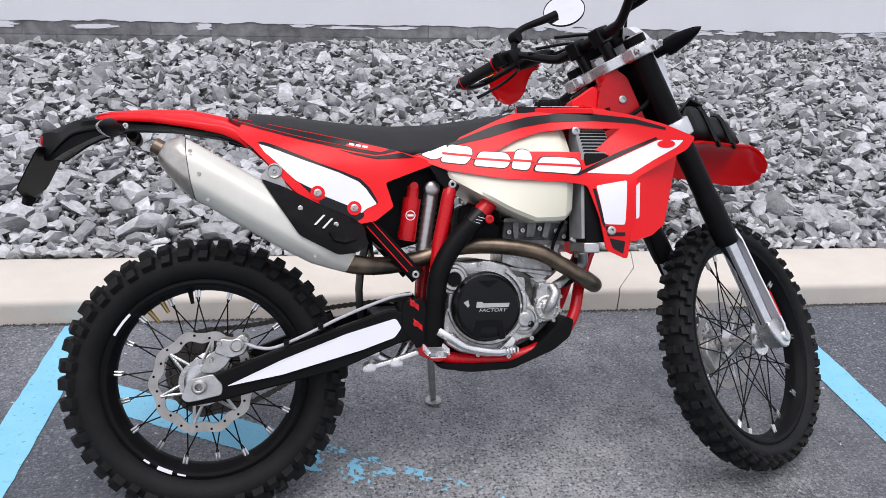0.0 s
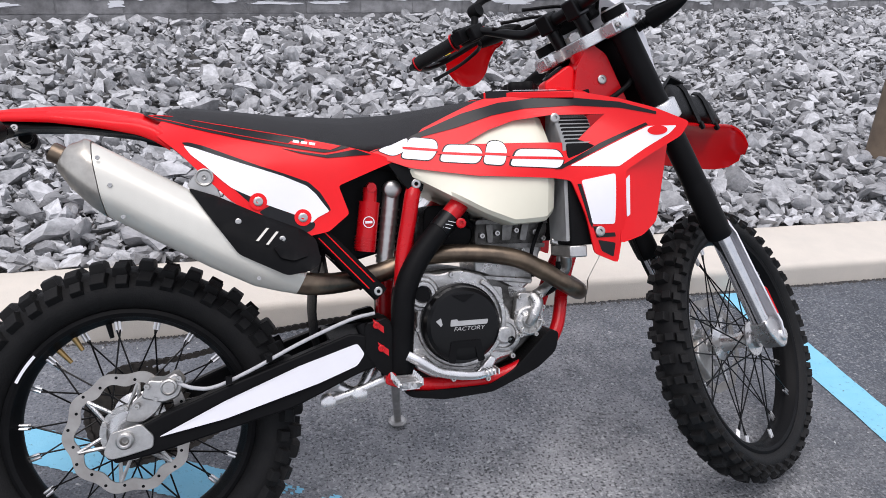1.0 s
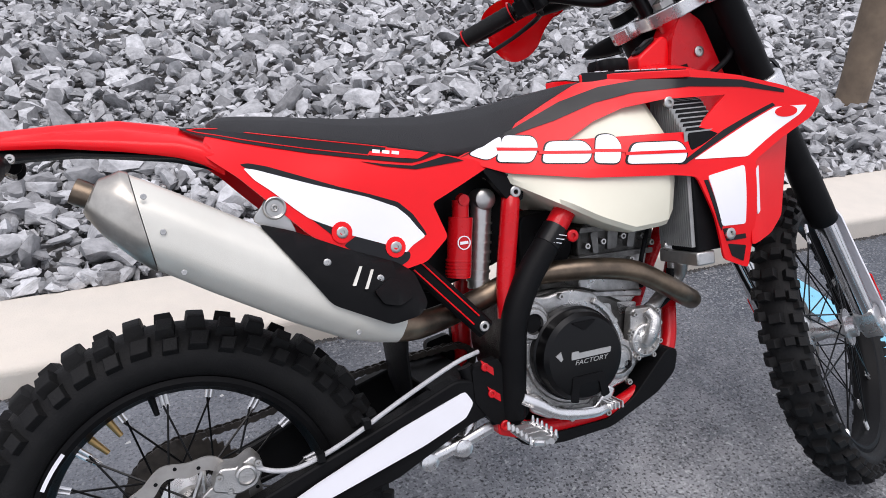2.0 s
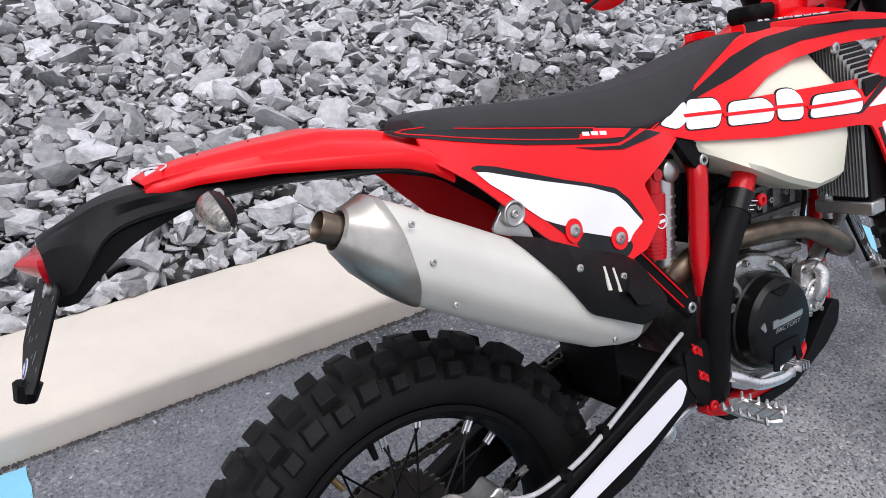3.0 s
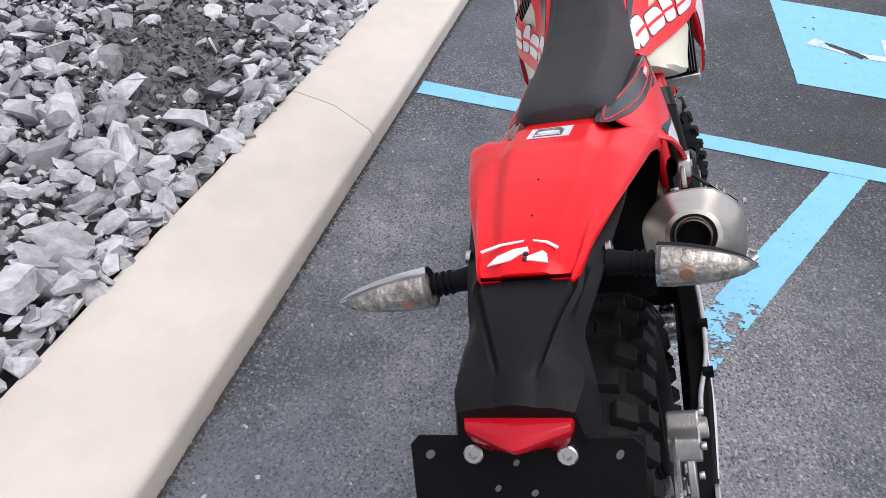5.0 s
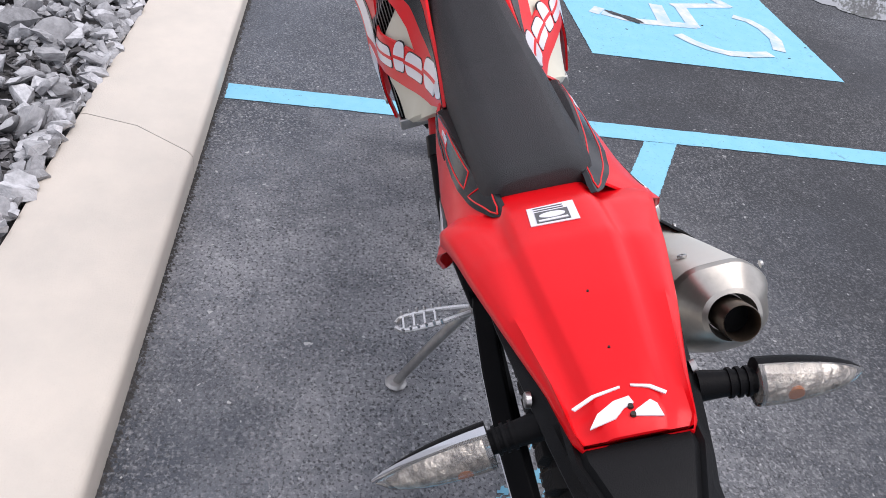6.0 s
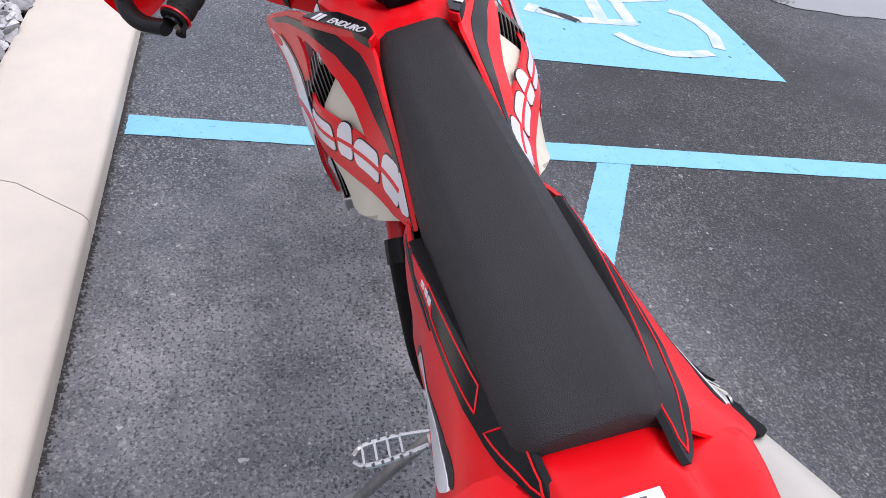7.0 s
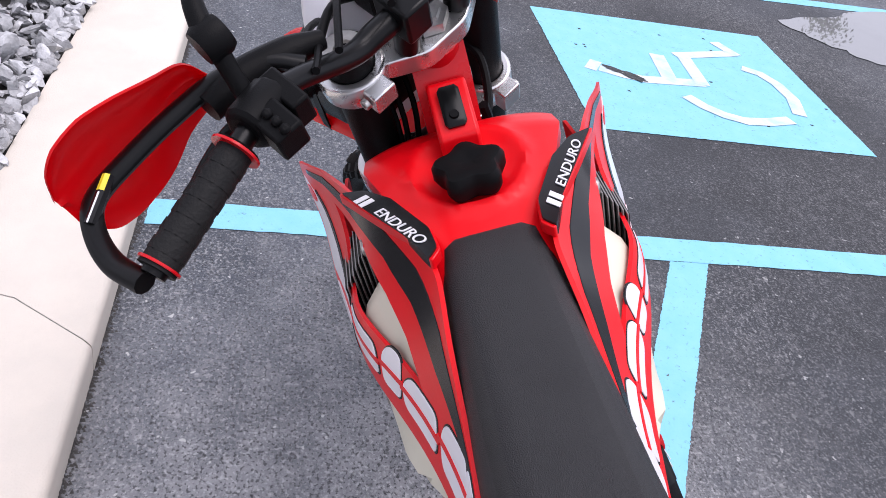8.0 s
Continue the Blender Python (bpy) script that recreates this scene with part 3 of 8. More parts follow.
def scatter(name, places, shapes, mat, seed, plain=None):
    """Joins many stones (x, y, z, size) into one mesh; plain: simpler shapes for those far from the kerb."""
    rs = np.random.RandomState(seed)
    vs, fs, base = [], [], 0
    for x, y, z, size in places:
        pick = plain if plain and (y > 4.25 or x < -2.2 or x > 4.6) else shapes
        v, f = pick[rs.randint(len(pick))]
        sx = size * np.array([rs.uniform(0.90, 1.55), rs.uniform(0.65, 1.1), rs.uniform(0.36, 0.70)])
        e = Euler((rs.normal(0, 0.48), rs.normal(0, 0.48), rs.uniform(0, 6.283))).to_matrix()
        vs.append((v * sx) @ np.array(e).T + np.array((x, y, z)))
        fs.append(f + base)
        base += len(v)
    v, f = np.concatenate(vs), np.concatenate(fs)
    me = bpy.data.meshes.new(name)
    me.vertices.add(len(v))
    me.vertices.foreach_set("co", v.ravel())
    me.loops.add(f.size)
    me.loops.foreach_set("vertex_index", f.ravel())
    me.polygons.add(len(f))
    me.polygons.foreach_set("loop_start", np.arange(0, f.size, 3))
    me.update(calc_edges=True)
    me.polygons.foreach_set("use_smooth", [True] * len(me.polygons))
    me.set_sharp_from_angle(angle=radians(34))
    me.materials.append(mat)
    return new(name, me)


def fine_patch(x, y):
    """Where the dark fines lie bare between the stones."""
    return math.exp(-((x - 1.16) / 0.46) ** 2 - ((y - 3.44 - 0.3 * (x - 1.16)) / 0.26) ** 2)


rs = np.random.RandomState(5)
stones, fines = [], []
y = 3.000
while y < 8.3:
    x = -6.5
    while x < 9.6:
        px, py = x + rs.uniform(-0.03, 0.03), y + rs.uniform(-0.026, 0.026)
        if py < wall_y(px) - 0.03 and py > 2.995:
            k = fine_patch(px, py)
            if rs.rand() > min(0.91, max(0.14, 1.25 * k)):
                size = float(np.clip(rs.lognormal(-3.62, 0.55), 0.012, 0.085))
                size = min(size, 0.04) if py < 3.06 else size * 0.80 if py > 4.0 else size * 0.90
                stones.append((px, py, bed(px, py) + 0.002 + size * 0.25 + rs.uniform(0, 0.036), size))
        x += 0.051 if y < 4.3 else 0.046
    y += 0.047 if y < 4.3 else 0.042
for i in range(1100):
    px, py = rs.uniform(-2.5, 8), rs.uniform(3.07, 6.8)
    if py < wall_y(px) - 0.1 and fine_patch(px, py) < 0.2:
        size = rs.uniform(0.028, 0.046)
        stones.append((px, py, bed(px, py) + 0.026 + size * 0.25, size))
for i in range(620):
    px, py, size = rs.uniform(-2.2, 7), rs.uniform(2.988, 3.04), rs.uniform(0.020, 0.040)
    stones.append((px, py, 0.100 + size * 0.22, size))
for i in range(9500):
    px, py = rs.uniform(-2.4, 3.6), rs.uniform(3.0, 4.7)
    if fine_patch(px, py) < 0.3:
        size = rs.uniform(0.009, 0.024)
        stones.append((px, py, bed(px, py) + rs.uniform(-0.016, 0.016), size))
for i in range(60):
    px, py = rs.uniform(-1.6, 2.2), rs.uniform(3.12, 4.3)
    if fine_patch(px, py) < 0.25:
        size = rs.uniform(0.055, 0.080)
        stones.append((px, py, bed(px, py) + 0.030 + size * 0.3, size))
for i in range(5000):
    px, py = rs.normal(1.16, 0.36), rs.normal(3.46, 0.19)
    py += 0.3 * (px - 1.16)
    if 3.03 < py:
        size = rs.uniform(0.005, 0.012) if rs.rand() < 0.8 else rs.uniform(0.012, 0.026)
        fines.append((px, py, bed(px, py) + 0.002 + size * 0.3, size))
# the larger stones beside the kerb are pieces of their own
near = [k for k, (px, py, pz, size) in enumerate(stones) if -1.3 < px < 1.5 and py < 3.75 and size > 0.036][:300]
picked = set(near)
lumps = []
for v, f in rock_shapes(30, 3, 41):
    me = bpy.data.meshes.new("stone")
    me.from_pydata(v.tolist(), [], f.tolist())
    me.polygons.foreach_set("use_smooth", [True] * len(me.polygons))
    me.set_sharp_from_angle(angle=radians(34))
    me.materials.append(STONE_PIECE)
    lumps.append(me)
for k in near:
    px, py, pz, size = stones[k]
    ob = new("stone", lumps[rs.randint(len(lumps))])
    ob.parent = stone_bed
    ob.matrix_world = Matrix.Translation((px, py, pz)) @ Euler((rs.normal(0, 0.4), rs.normal(0, 0.4), rs.uniform(0, 6.283))).to_matrix().to_4x4() @ Matrix.Diagonal((size * rs.uniform(0.95, 1.5), size * rs.uniform(0.68, 1.1), size * rs.uniform(0.46, 0.80), 1))
stones = [s for k, s in enumerate(stones) if k not in picked]
rocks = scatter("crushed_stone", stones, rock_shapes(90, 3, 4), STONE, 8, rock_shapes(50, 1, 14, False))
tagged(rocks, "grey angular crushed stone filling the bed behind the kerb", "gravel", kind="stuff")
tagged(scatter("stone_fines", fines, rock_shapes(8, 3, 6, False), FINES, 9), "dark fine stone chips in a bare patch", "gravel", kind="stuff")

# ---- building wall over two courses of bare block ----
turn_wall = Matrix.Translation((0, 6.95, 0)) @ Matrix.Rotation(math.atan(0.14), 4, "Z")
WALL_FOOT = 0.36
bm = bmesh.new()
box(bm, (-12, 0.012, -0.2), (16, 0.25, WALL_FOOT + 0.22))
wall = part("wall_north", bm, BLOCK)
wall.matrix_world = turn_wall
tagged(wall, "white painted building wall over bare grey block courses", "wall", kind="structure")
rnd = random.Random(12)
n = 640
edge = [WALL_FOOT + 0.208 + 0.012 * noise.noise((i * 0.05, 0, 0)) + 0.020 * noise.noise((i * 0.23, 5, 0)) + 0.010 * noise.noise((i * 0.71, 8, 0)) for i in range(n + 1)]
bm = bmesh.new()
low = [(-12 + 28 * i / n, edge[i]) for i in range(n + 1)]
slab(bm, low + [(16, 4.0), (-12, 4.0)], 0.0, 0.028)
coat = part("painted_face", bm, WALL_PAINT, wall, "white paint with a ragged lower edge")
blocks = []
for course in range(3):
    z0 = WALL_FOOT - 0.01 + 0.108 * (course - 1)
    for k in range(58):
        x0 = -12 + 0.47 * k + (0.235 if course % 2 else 0)
        bm = bmesh.new()
        box(bm, (x0 + 0.006, 0.004 + rnd.uniform(0, 0.004), z0 + 0.005), (x0 + 0.464, 0.04, z0 + 0.103))
        blocks.append(bm)
for bm in blocks:
    part("block", bm, BLOCK, wall)
# flakes of white paint left on the bare blocks
for k in range(34):
    cx, cz, wx, wz = rnd.uniform(-6, 9.5), WALL_FOOT + rnd.uniform(0.165, 0.205), rnd.uniform(0.03, 0.20), rnd.uniform(0.008, 0.030)
    pts = []
    for j in range(30):
        a = 2 * math.pi * j / 30
        r = 1 + 0.6 * noise.noise((k * 3.1, math.cos(a) * 1.5, math.sin(a) * 1.5)) + 0.45 * noise.noise((k * 3.1, math.cos(a) * 4.5, math.sin(a) * 4.5))
        pts.append((cx + wx * r * math.copysign(abs(math.cos(a)) ** 0.6, math.cos(a)), cz + wz * r * math.sin(a)))
    bm = bmesh.new()
    slab(bm, pts, 0.0015, 0.010)
    part("paint_flake", bm, WALL_PAINT, wall)

# timber post in the stones
bm = bmesh.new()
tube(bm, [(3.09, 3.66, 0.05), (3.085, 3.66, 0.5), (3.08, 3.66, 1.0), (3.075, 3.66, 1.9)], [0.085, 0.082, 0.080, 0.080], 14, 4)
tagged(part("wooden_post", bm, WOOD, angle=60), "weathered brown round timber post standing in the stones", "post")

# puddle beyond the painted square
bm = bmesh.new()
ring = []
for k in range(60):
    a = 2 * math.pi * k / 60
    r = 1 + 0.28 * noise.noise((1.4 * math.cos(a), 1.4 * math.sin(a), 4.0)) + 0.10 * noise.noise((5 * math.cos(a), 5 * math.sin(a), 7.0))
    ring.append((3.72 + 0.47 * r * math.cos(a) - 0.10 * math.sin(a), -1.72 + 0.92 * r * math.sin(a)))
flat(bm, ring, 0.0045)
tagged(part("puddle", bm, WATER), "shallow puddle on the asphalt reflecting the pale sky", "puddle", kind="structure")


def tree(at, height, seed):
    """A tapered trunk with limbs and a loose crown of single leaves."""
    rnd = random.Random(seed)
    root = new("tree")
    root.matrix_world = pose(*at)
    bm = bmesh.new()
    tube(bm, [(0, 0, -0.1), (0.08, 0.03, height * 0.3), (-0.05, 0.1, height * 0.6), (0.05, 0.0, height * 0.95)], [0.20, 0.15, 0.09, 0.02], 10, 4)
    part("trunk", bm, BARK, root)
    tips = []
    bm = bmesh.new()
    for k in range(26):
        z = height * rnd.uniform(0.28, 0.92)
        a, ln = rnd.uniform(0, 6.283), height * rnd.uniform(0.16, 0.36) * (1.15 - z / height)
        p0 = Vector((0.02, 0.04, z))
        p1 = p0 + Vector((math.cos(a) * ln * 0.5, math.sin(a) * ln * 0.5, ln * 0.25))
        p2 = p0 + Vector((math.cos(a) * ln, math.sin(a) * ln, ln * rnd.uniform(0.1, 0.5)))
        tube(bm, [p0, p1, p2], [0.045, 0.028, 0.008], 6, 3)
        tips += [p1.lerp(p2, rnd.random()) for _ in range(5)] + [p2] * 3
    part("limbs", bm, BARK, root)
    verts, faces = [], []
    for k in range(5200):
        c = rnd.choice(tips) + Vector((rnd.gauss(0, 0.26), rnd.gauss(0, 0.26), rnd.gauss(0, 0.22)))
        e = Euler((rnd.uniform(-1, 1), rnd.uniform(-1, 1), rnd.uniform(0, 6.3))).to_matrix()
        s = rnd.uniform(0.05, 0.09)
        i = len(verts)
        for v in ((-1, 0, 0), (0, -0.45, 0.1), (1, 0, 0), (0, 0.45, 0.1)):
            verts.append(tuple(c + e @ (Vector(v) * s)))
        faces.append((i, i + 1, i + 2, i + 3))
    me = bpy.data.meshes.new("crown")
    me.from_pydata(verts, [], faces)
    me.materials.append(LEAF)
    crown = new("crown", me)
    crown.parent = root
    return tagged(root, "leafy tree at the far edge of the lot", "tree")


tree((19.5, -13.6, 0), 5.4, 3)


# ---- the motorcycle: x ahead, y to its left, z up, then leaned on its stand ----
LEAN, STEER, RAKE = 22.0, 33.0, 26.0
bike = new("motorcycle")
bike.matrix_world = pose(-0.51, 1.654, 0.0, 0, 0, 0.5) @ pose(0, 0, 0, -LEAN)
tagged(bike, "red white and black enduro motorcycle leaning on its side stand", "motorcycle")
FRONT = Matrix.Translation((1.134, 0, 0.90)) @ Matrix.Rotation(radians(-RAKE), 4, "Y") @ Matrix.Rotation(radians(STEER), 4, "Z")

SHROUD_W = widths([(0.505, 0.855, 0.082), (0.60, 0.893, 0.074), (0.70, 0.945, 0.066), (0.775, 0.975, 0.062), (0.85, 0.978, 0.092), (0.95, 0.972, 0.146),
                   (1.03, 0.950, 0.178), (1.10, 0.925, 0.208), (1.18, 0.89, 0.232), (0.70, 0.868, 0.105), (0.82, 0.914, 0.125), (0.91, 0.915, 0.148),
                   (0.96, 0.92, 0.157), (1.05, 0.90, 0.19), (0.60, 0.83, 0.10), (0.73, 0.80, 0.14), (0.87, 0.86, 0.172), (0.92, 0.80, 0.19),
                   (1.03, 0.79, 0.212), (1.01, 0.60, 0.20), (0.96, 0.625, 0.20), (1.10, 0.84, 0.215), (0.973, 0.70, 0.207)])
# the decal band beside the seat: its lower and upper edge, height and half-width
BAND_X = [0.064, 0.080, 0.100, 0.120, 0.150, 0.200, 0.250, 0.300, 0.350, 0.400, 0.450, 0.480]
BAND_LOW = [0.9510, 0.9416, 0.9346, 0.9286, 0.9190, 0.9051, 0.8921, 0.8813, 0.8710, 0.8615, 0.8555, 0.8560]
BAND_TOP = [0.9520, 0.9500, 0.9487, 0.9466, 0.9390, 0.9279, 0.9178, 0.9074, 0.8973, 0.8865, 0.8751, 0.8677]
LOW_W = [0.0650, 0.0660, 0.0737, 0.0818, 0.0894, 0.0978, 0.1023, 0.1051, 0.1064, 0.1070, 0.1050, 0.1040]
TOP_W = [0.0640, 0.0554, 0.0566, 0.0567, 0.0653, 0.0745, 0.0815, 0.0873, 0.0919, 0.0955, 0.0972, 0.0982]
PANEL_W = widths(list(zip(BAND_X, BAND_LOW, LOW_W))[1:-1] + list(zip(BAND_X, BAND_TOP, TOP_W))[1:]
                 + [(0.10, 0.897, 0.128), (0.125, 0.875, 0.138), (0.20, 0.80, 0.146), (0.30, 0.72, 0.142), (0.36, 0.70, 0.140), (0.45, 0.73, 0.132), (0.50, 0.83, 0.106), (0.55, 0.845, 0.088), (0.30, 0.84, 0.125)], 1e-5)


def side_width(s):
    """The tail sits a little to the right of the machine's middle plane."""
    return lambda x, z: PANEL_W(x, z) - (0.014 * max(0.0, min(1.0, (0.58 - x) / 0.2)) if s > 0 else 0.0)


def lifted(fn, d):
    return lambda x, z: fn(x, z) + d


# wheels ------------------------------------------------------------
def wheel(name, m, outer, rim_r, half, knob_rows, spokes, front):
    """A spoked wheel round the y axis: hub, rim, knobbly tyre, spokes, nipples."""
    hub_r = 0.030 if front else 0.040
    hw = 0.045 if front else 0.055
    bm = bmesh.new()
    lathe(bm, [(-hw - 0.02, 0.014), (-hw - 0.02, 0.024), (-hw - 0.004, 0.026), (-hw - 0.004, hub_r + 0.014), (-hw + 0.004, hub_r + 0.014), (-hw + 0.012, hub_r - 0.006),
               (0, hub_r - 0.012), (hw - 0.012, hub_r - 0.006), (hw - 0.004, hub_r + 0.014), (hw + 0.004, hub_r + 0.014), (hw + 0.004, 0.026), (hw + 0.02, 0.024), (hw + 0.02, 0.014)], seg=32)
    hub = part(name, bm, SILVER, bike, "spoked wheel with a silver hub and knobbly tyre")
    hub.matrix_basis = m
    w = 0.030 if front else 0.040
    bm = bmesh.new()
    lathe(bm, [(-w, rim_r + 0.014), (-w - 0.003, rim_r + 0.006), (-w, rim_r - 0.002), (-w * 0.7, rim_r - 0.006), (-w * 0.35, rim_r - 0.014), (0, rim_r - 0.016),
               (w * 0.35, rim_r - 0.014), (w * 0.7, rim_r - 0.006), (w, rim_r - 0.002), (w + 0.003, rim_r + 0.006), (w, rim_r + 0.014), (0, rim_r + 0.004)], seg=72, closed=True)
    part("rim", bm, BLACK, hub, "black anodised rim")
    base = outer - 0.016
    bm = bmesh.new()
    prof = []
    for k in range(25):
        a = radians(-148 + 296 * k / 24)
        mid = (rim_r + base) / 2 + 0.004
        rad = (base - rim_r) / 2 + 0.002
        y = half * 0.93 * math.sin(a)
        prof.append((y, mid + rad * math.cos(a) * (1.0 if math.cos(a) > 0 else 0.92)))
    lathe(bm, prof, seg=96, closed=True)
    mid, rad = (rim_r + base) / 2 + 0.004, (base - rim_r) / 2 + 0.002

    part("tyre", bm, RUBBER, hub, "black knobbly off-road tyre", angle=30)

    def knob(ang, across, length, width, height, skew=0.0, lean=0.0):
        """A rubber block standing on the carcass; across: angle over the tread in degrees."""
        key = (across, length, width, height, skew, lean)
        if key not in blocks:
            c = radians(across)
            y, r = half * 0.93 * math.sin(c), mid + rad * math.cos(c)
            nrm = Vector((0, math.sin(c) * 0.75, math.cos(c))).normalized()
            side = Vector((0, nrm.z, -nrm.y))
            rings = []
            for h, k in ((-0.006, 1.16), (height - 0.003, 1.0), (height - 0.0008, 0.95), (height, 0.86)):
                ring = []
                for sx, sy in ((-1, -1), (1, -1), (1, 1), (-1, 1)):
                    foot = 1 + lean * 0.55 * (h < 0) * (sy * math.copysign(1, across) < 0)
                    ring.append(Vector((0, y, r)) + nrm * h + Vector((sx * length / 2 * k + skew * sy * width / 2, 0, 0)) + side * (sy * width / 2 * k * foot))
                rings.append(ring)
            blocks[key] = part("tread_block", loft(bmesh.new(), rings), RUBBER, hub, angle=30)
            blocks[key].matrix_basis = Matrix.Rotation(ang, 4, "Y")
        else:
            o = new("tread_block", blocks[key].data)
            o.parent, o.matrix_basis = hub, Matrix.Rotation(ang, 4, "Y")
    blocks = {}
    for i in range(knob_rows):
        a = 2 * math.pi * i / knob_rows
        step = 2 * math.pi / knob_rows
        if front:
            if i % 2:
                knob(a, -20, 0.018, 0.020, 0.017)
                knob(a, 20, 0.018, 0.020, 0.017)
            else:
                knob(a, 0, 0.020, 0.026, 0.016)
            for s in (-1, 1):
                knob(a + step * (0.25 if s > 0 else -0.1), 47 * s, 0.019, 0.017, 0.015, 0.15)
                knob(a + step * 0.5, 68 * s, 0.018 if i % 2 else 0.014, 0.013, 0.010, 0.0, 1.0)
        else:
            if i % 2:
                knob(a, -13, 0.027, 0.031, 0.016)
                knob(a, 13, 0.027, 0.031, 0.016)
            else:
                for s in (-1, 1):
                    knob(a, 33 * s, 0.026, 0.029, 0.016, 0.1)
            for s in (-1, 1):
                if i % 2:
                    knob(a + step * 0.1, 60 * s, 0.027, 0.024, 0.0155, 0.2, 1.0)
                else:
                    knob(a + step * 0.1, 66 * s, 0.022, 0.021, 0.014, 0.1, 1.0)
    sp = bmesh.new()
    span = math.radians(46)
    rod(sp, (hub_r + 0.008, 0, 0), (math.cos(span) * (rim_r - 0.030), -hw * 0.72, math.sin(span) * (rim_r - 0.030)), 0.0019, 6)
    spoke_a = part("spoke", sp, BLACK_GLOSS, hub)
    sp = bmesh.new()
    rod(sp, (hub_r + 0.008, 0, 0), (math.cos(span) * (rim_r - 0.030), -hw * 0.72, -math.sin(span) * (rim_r - 0.030)), 0.0019, 6)
    spoke_b = part("spoke", sp, BLACK_GLOSS, hub)
    nip = bmesh.new()
    rod(nip, (rim_r - 0.034, 0, 0), (rim_r - 0.010, 0, 0), 0.0034, 8)
    nipple = part("nipple", nip, SILVER, hub, "silver spoke nipple")
    first = [spoke_a, spoke_b, nipple]
    for k in range(spokes):
        ang = 2 * math.pi * k / spokes
        s = -1 if (k // 2) % 2 else 1
        src = spoke_a if k % 2 else spoke_b
        o = src if src in first else new("spoke", src.data)
        if src in first:
            first.remove(src)
        else:
            o.parent = hub
        o.matrix_basis = Matrix.Rotation(ang, 4, "Y") @ Matrix.Translation((0, s * hw, 0)) @ Matrix.Diagonal((1, s, 1, 1))
        turn = -span if k % 2 == 0 else span
        end = ang - (span if k % 2 else -span)
        n = nipple if nipple in first else new("nipple", nipple.data)
        if nipple in first:
            first.remove(nipple)
        else:
            n.parent = hub
        n.matrix_basis = Matrix.Rotation(end, 4, "Y") @ Matrix.Translation((0, s * hw * 0.25, 0))
    return hub


AXLE = 0.319


def droop(bm):
    """Lets the rear end of the swingarm hang from its pivot to the axle's height."""
    for v in bm.verts:
        v.co.z += (AXLE - 0.335) * max(0.0, min(1.1, (0.47 - v.co.x) / 0.47))
    return bm


def bowed(bm):
    """Bends the arms outward between pivot and axle."""
    for v in bm.verts:
        if abs(v.co.y) > 0.07:
            v.co.y += math.copysign(0.013 * max(0.0, math.sin(math.pi * max(0.0, min(1.0, v.co.x / 0.47)))), v.co.y)
    return droop(bm)


def disc(r_out, r_in, y, lobes, hub, holes=6):
    """A wavy drilled brake ring on a cast carrier with open arms."""
    bm = bmesh.new()
    seg = lobes * 12
    ring = lambda rr, yy, wave: [Vector(((rr + wave * math.cos(lobes * a)) * math.cos(a), yy, (rr + wave * math.cos(lobes * a)) * math.sin(a))) for a in (2 * math.pi * k / seg for k in range(seg))]
    rows = [ring(r_out, y - 0.002, 0.004), ring(r_out, y + 0.002, 0.004), ring(r_in, y + 0.002, 0.005), ring(r_in, y - 0.002, 0.005)]
    vs = [[bm.verts.new(v) for v in r] for r in rows]
    for a, b in ((0, 1), (1, 2), (2, 3), (3, 0)):
        for i in range(seg):
            j = (i + 1) % seg
            bm.faces.new((vs[a][i], vs[a][j], vs[b][j], vs[b][i]))
    body = part("brake_disc", bm, DISC_STEEL, hub, "wave-edged drilled steel brake disc")
    side = -1 if y < 0 else 1
    bm = bmesh.new()
    for k in range(lobes * 2):
        a = 2 * math.pi * (k + 0.5) / (lobes * 2)
        r = (r_out + r_in) / 2 + (0.004 if k % 2 else -0.003)
        rod(bm, (r * math.cos(a), y + side * 0.0018, r * math.sin(a)), (r * math.cos(a), y + side * 0.0024, r * math.sin(a)), 0.0032, 8)
    parts("disc_hole", bm, BLACK, body)
    bm = bmesh.new()
    lathe(bm, [(y - 0.003, 0.044), (y + 0.003, 0.044), (y + 0.003, 0.056), (y - 0.003, 0.056)], seg=36, closed=True)
    part("disc_carrier", bm, CAST, body)
    bm = bmesh.new()
    for k in range(holes):
        a = 2 * math.pi * k / holes + 0.3
        for turn in (-0.20, 0.20):
            p, q = Vector((0.052 * math.cos(a + turn), y, 0.052 * math.sin(a + turn))), Vector(((r_in + 0.003) * math.cos(a), y, (r_in + 0.003) * math.sin(a)))
            tube(bm, [p, q], [0.0038, 0.0045], 6, 1)
    parts("carrier_arm", bm, CAST, body)
    bm = bmesh.new()
    for k in range(holes):
        a = 2 * math.pi * k / holes + 0.3
        bolt(bm, (0.050 * math.cos(a + 0.3), y + side * 0.003, 0.050 * math.sin(a + 0.3)), (0, side, 0), 0.0055, 0.005)
    parts("disc_bolt", bm, STEEL, body)
    return body


REAR = Matrix.Translation((0.0, 0, AXLE))
rear_wheel = wheel("rear_wheel", REAR, 0.338, 0.230, 0.068, 44, 36, False)
disc(0.121, 0.098, -0.075, 10, rear_wheel)
FW = FRONT @ Matrix.Translation((0.06, 0, -0.636))
front_wheel = wheel("front_wheel", FW, 0.346, 0.272, 0.046, 44, 36, True)
disc(0.125, 0.104, 0.062, 8, front_wheel)

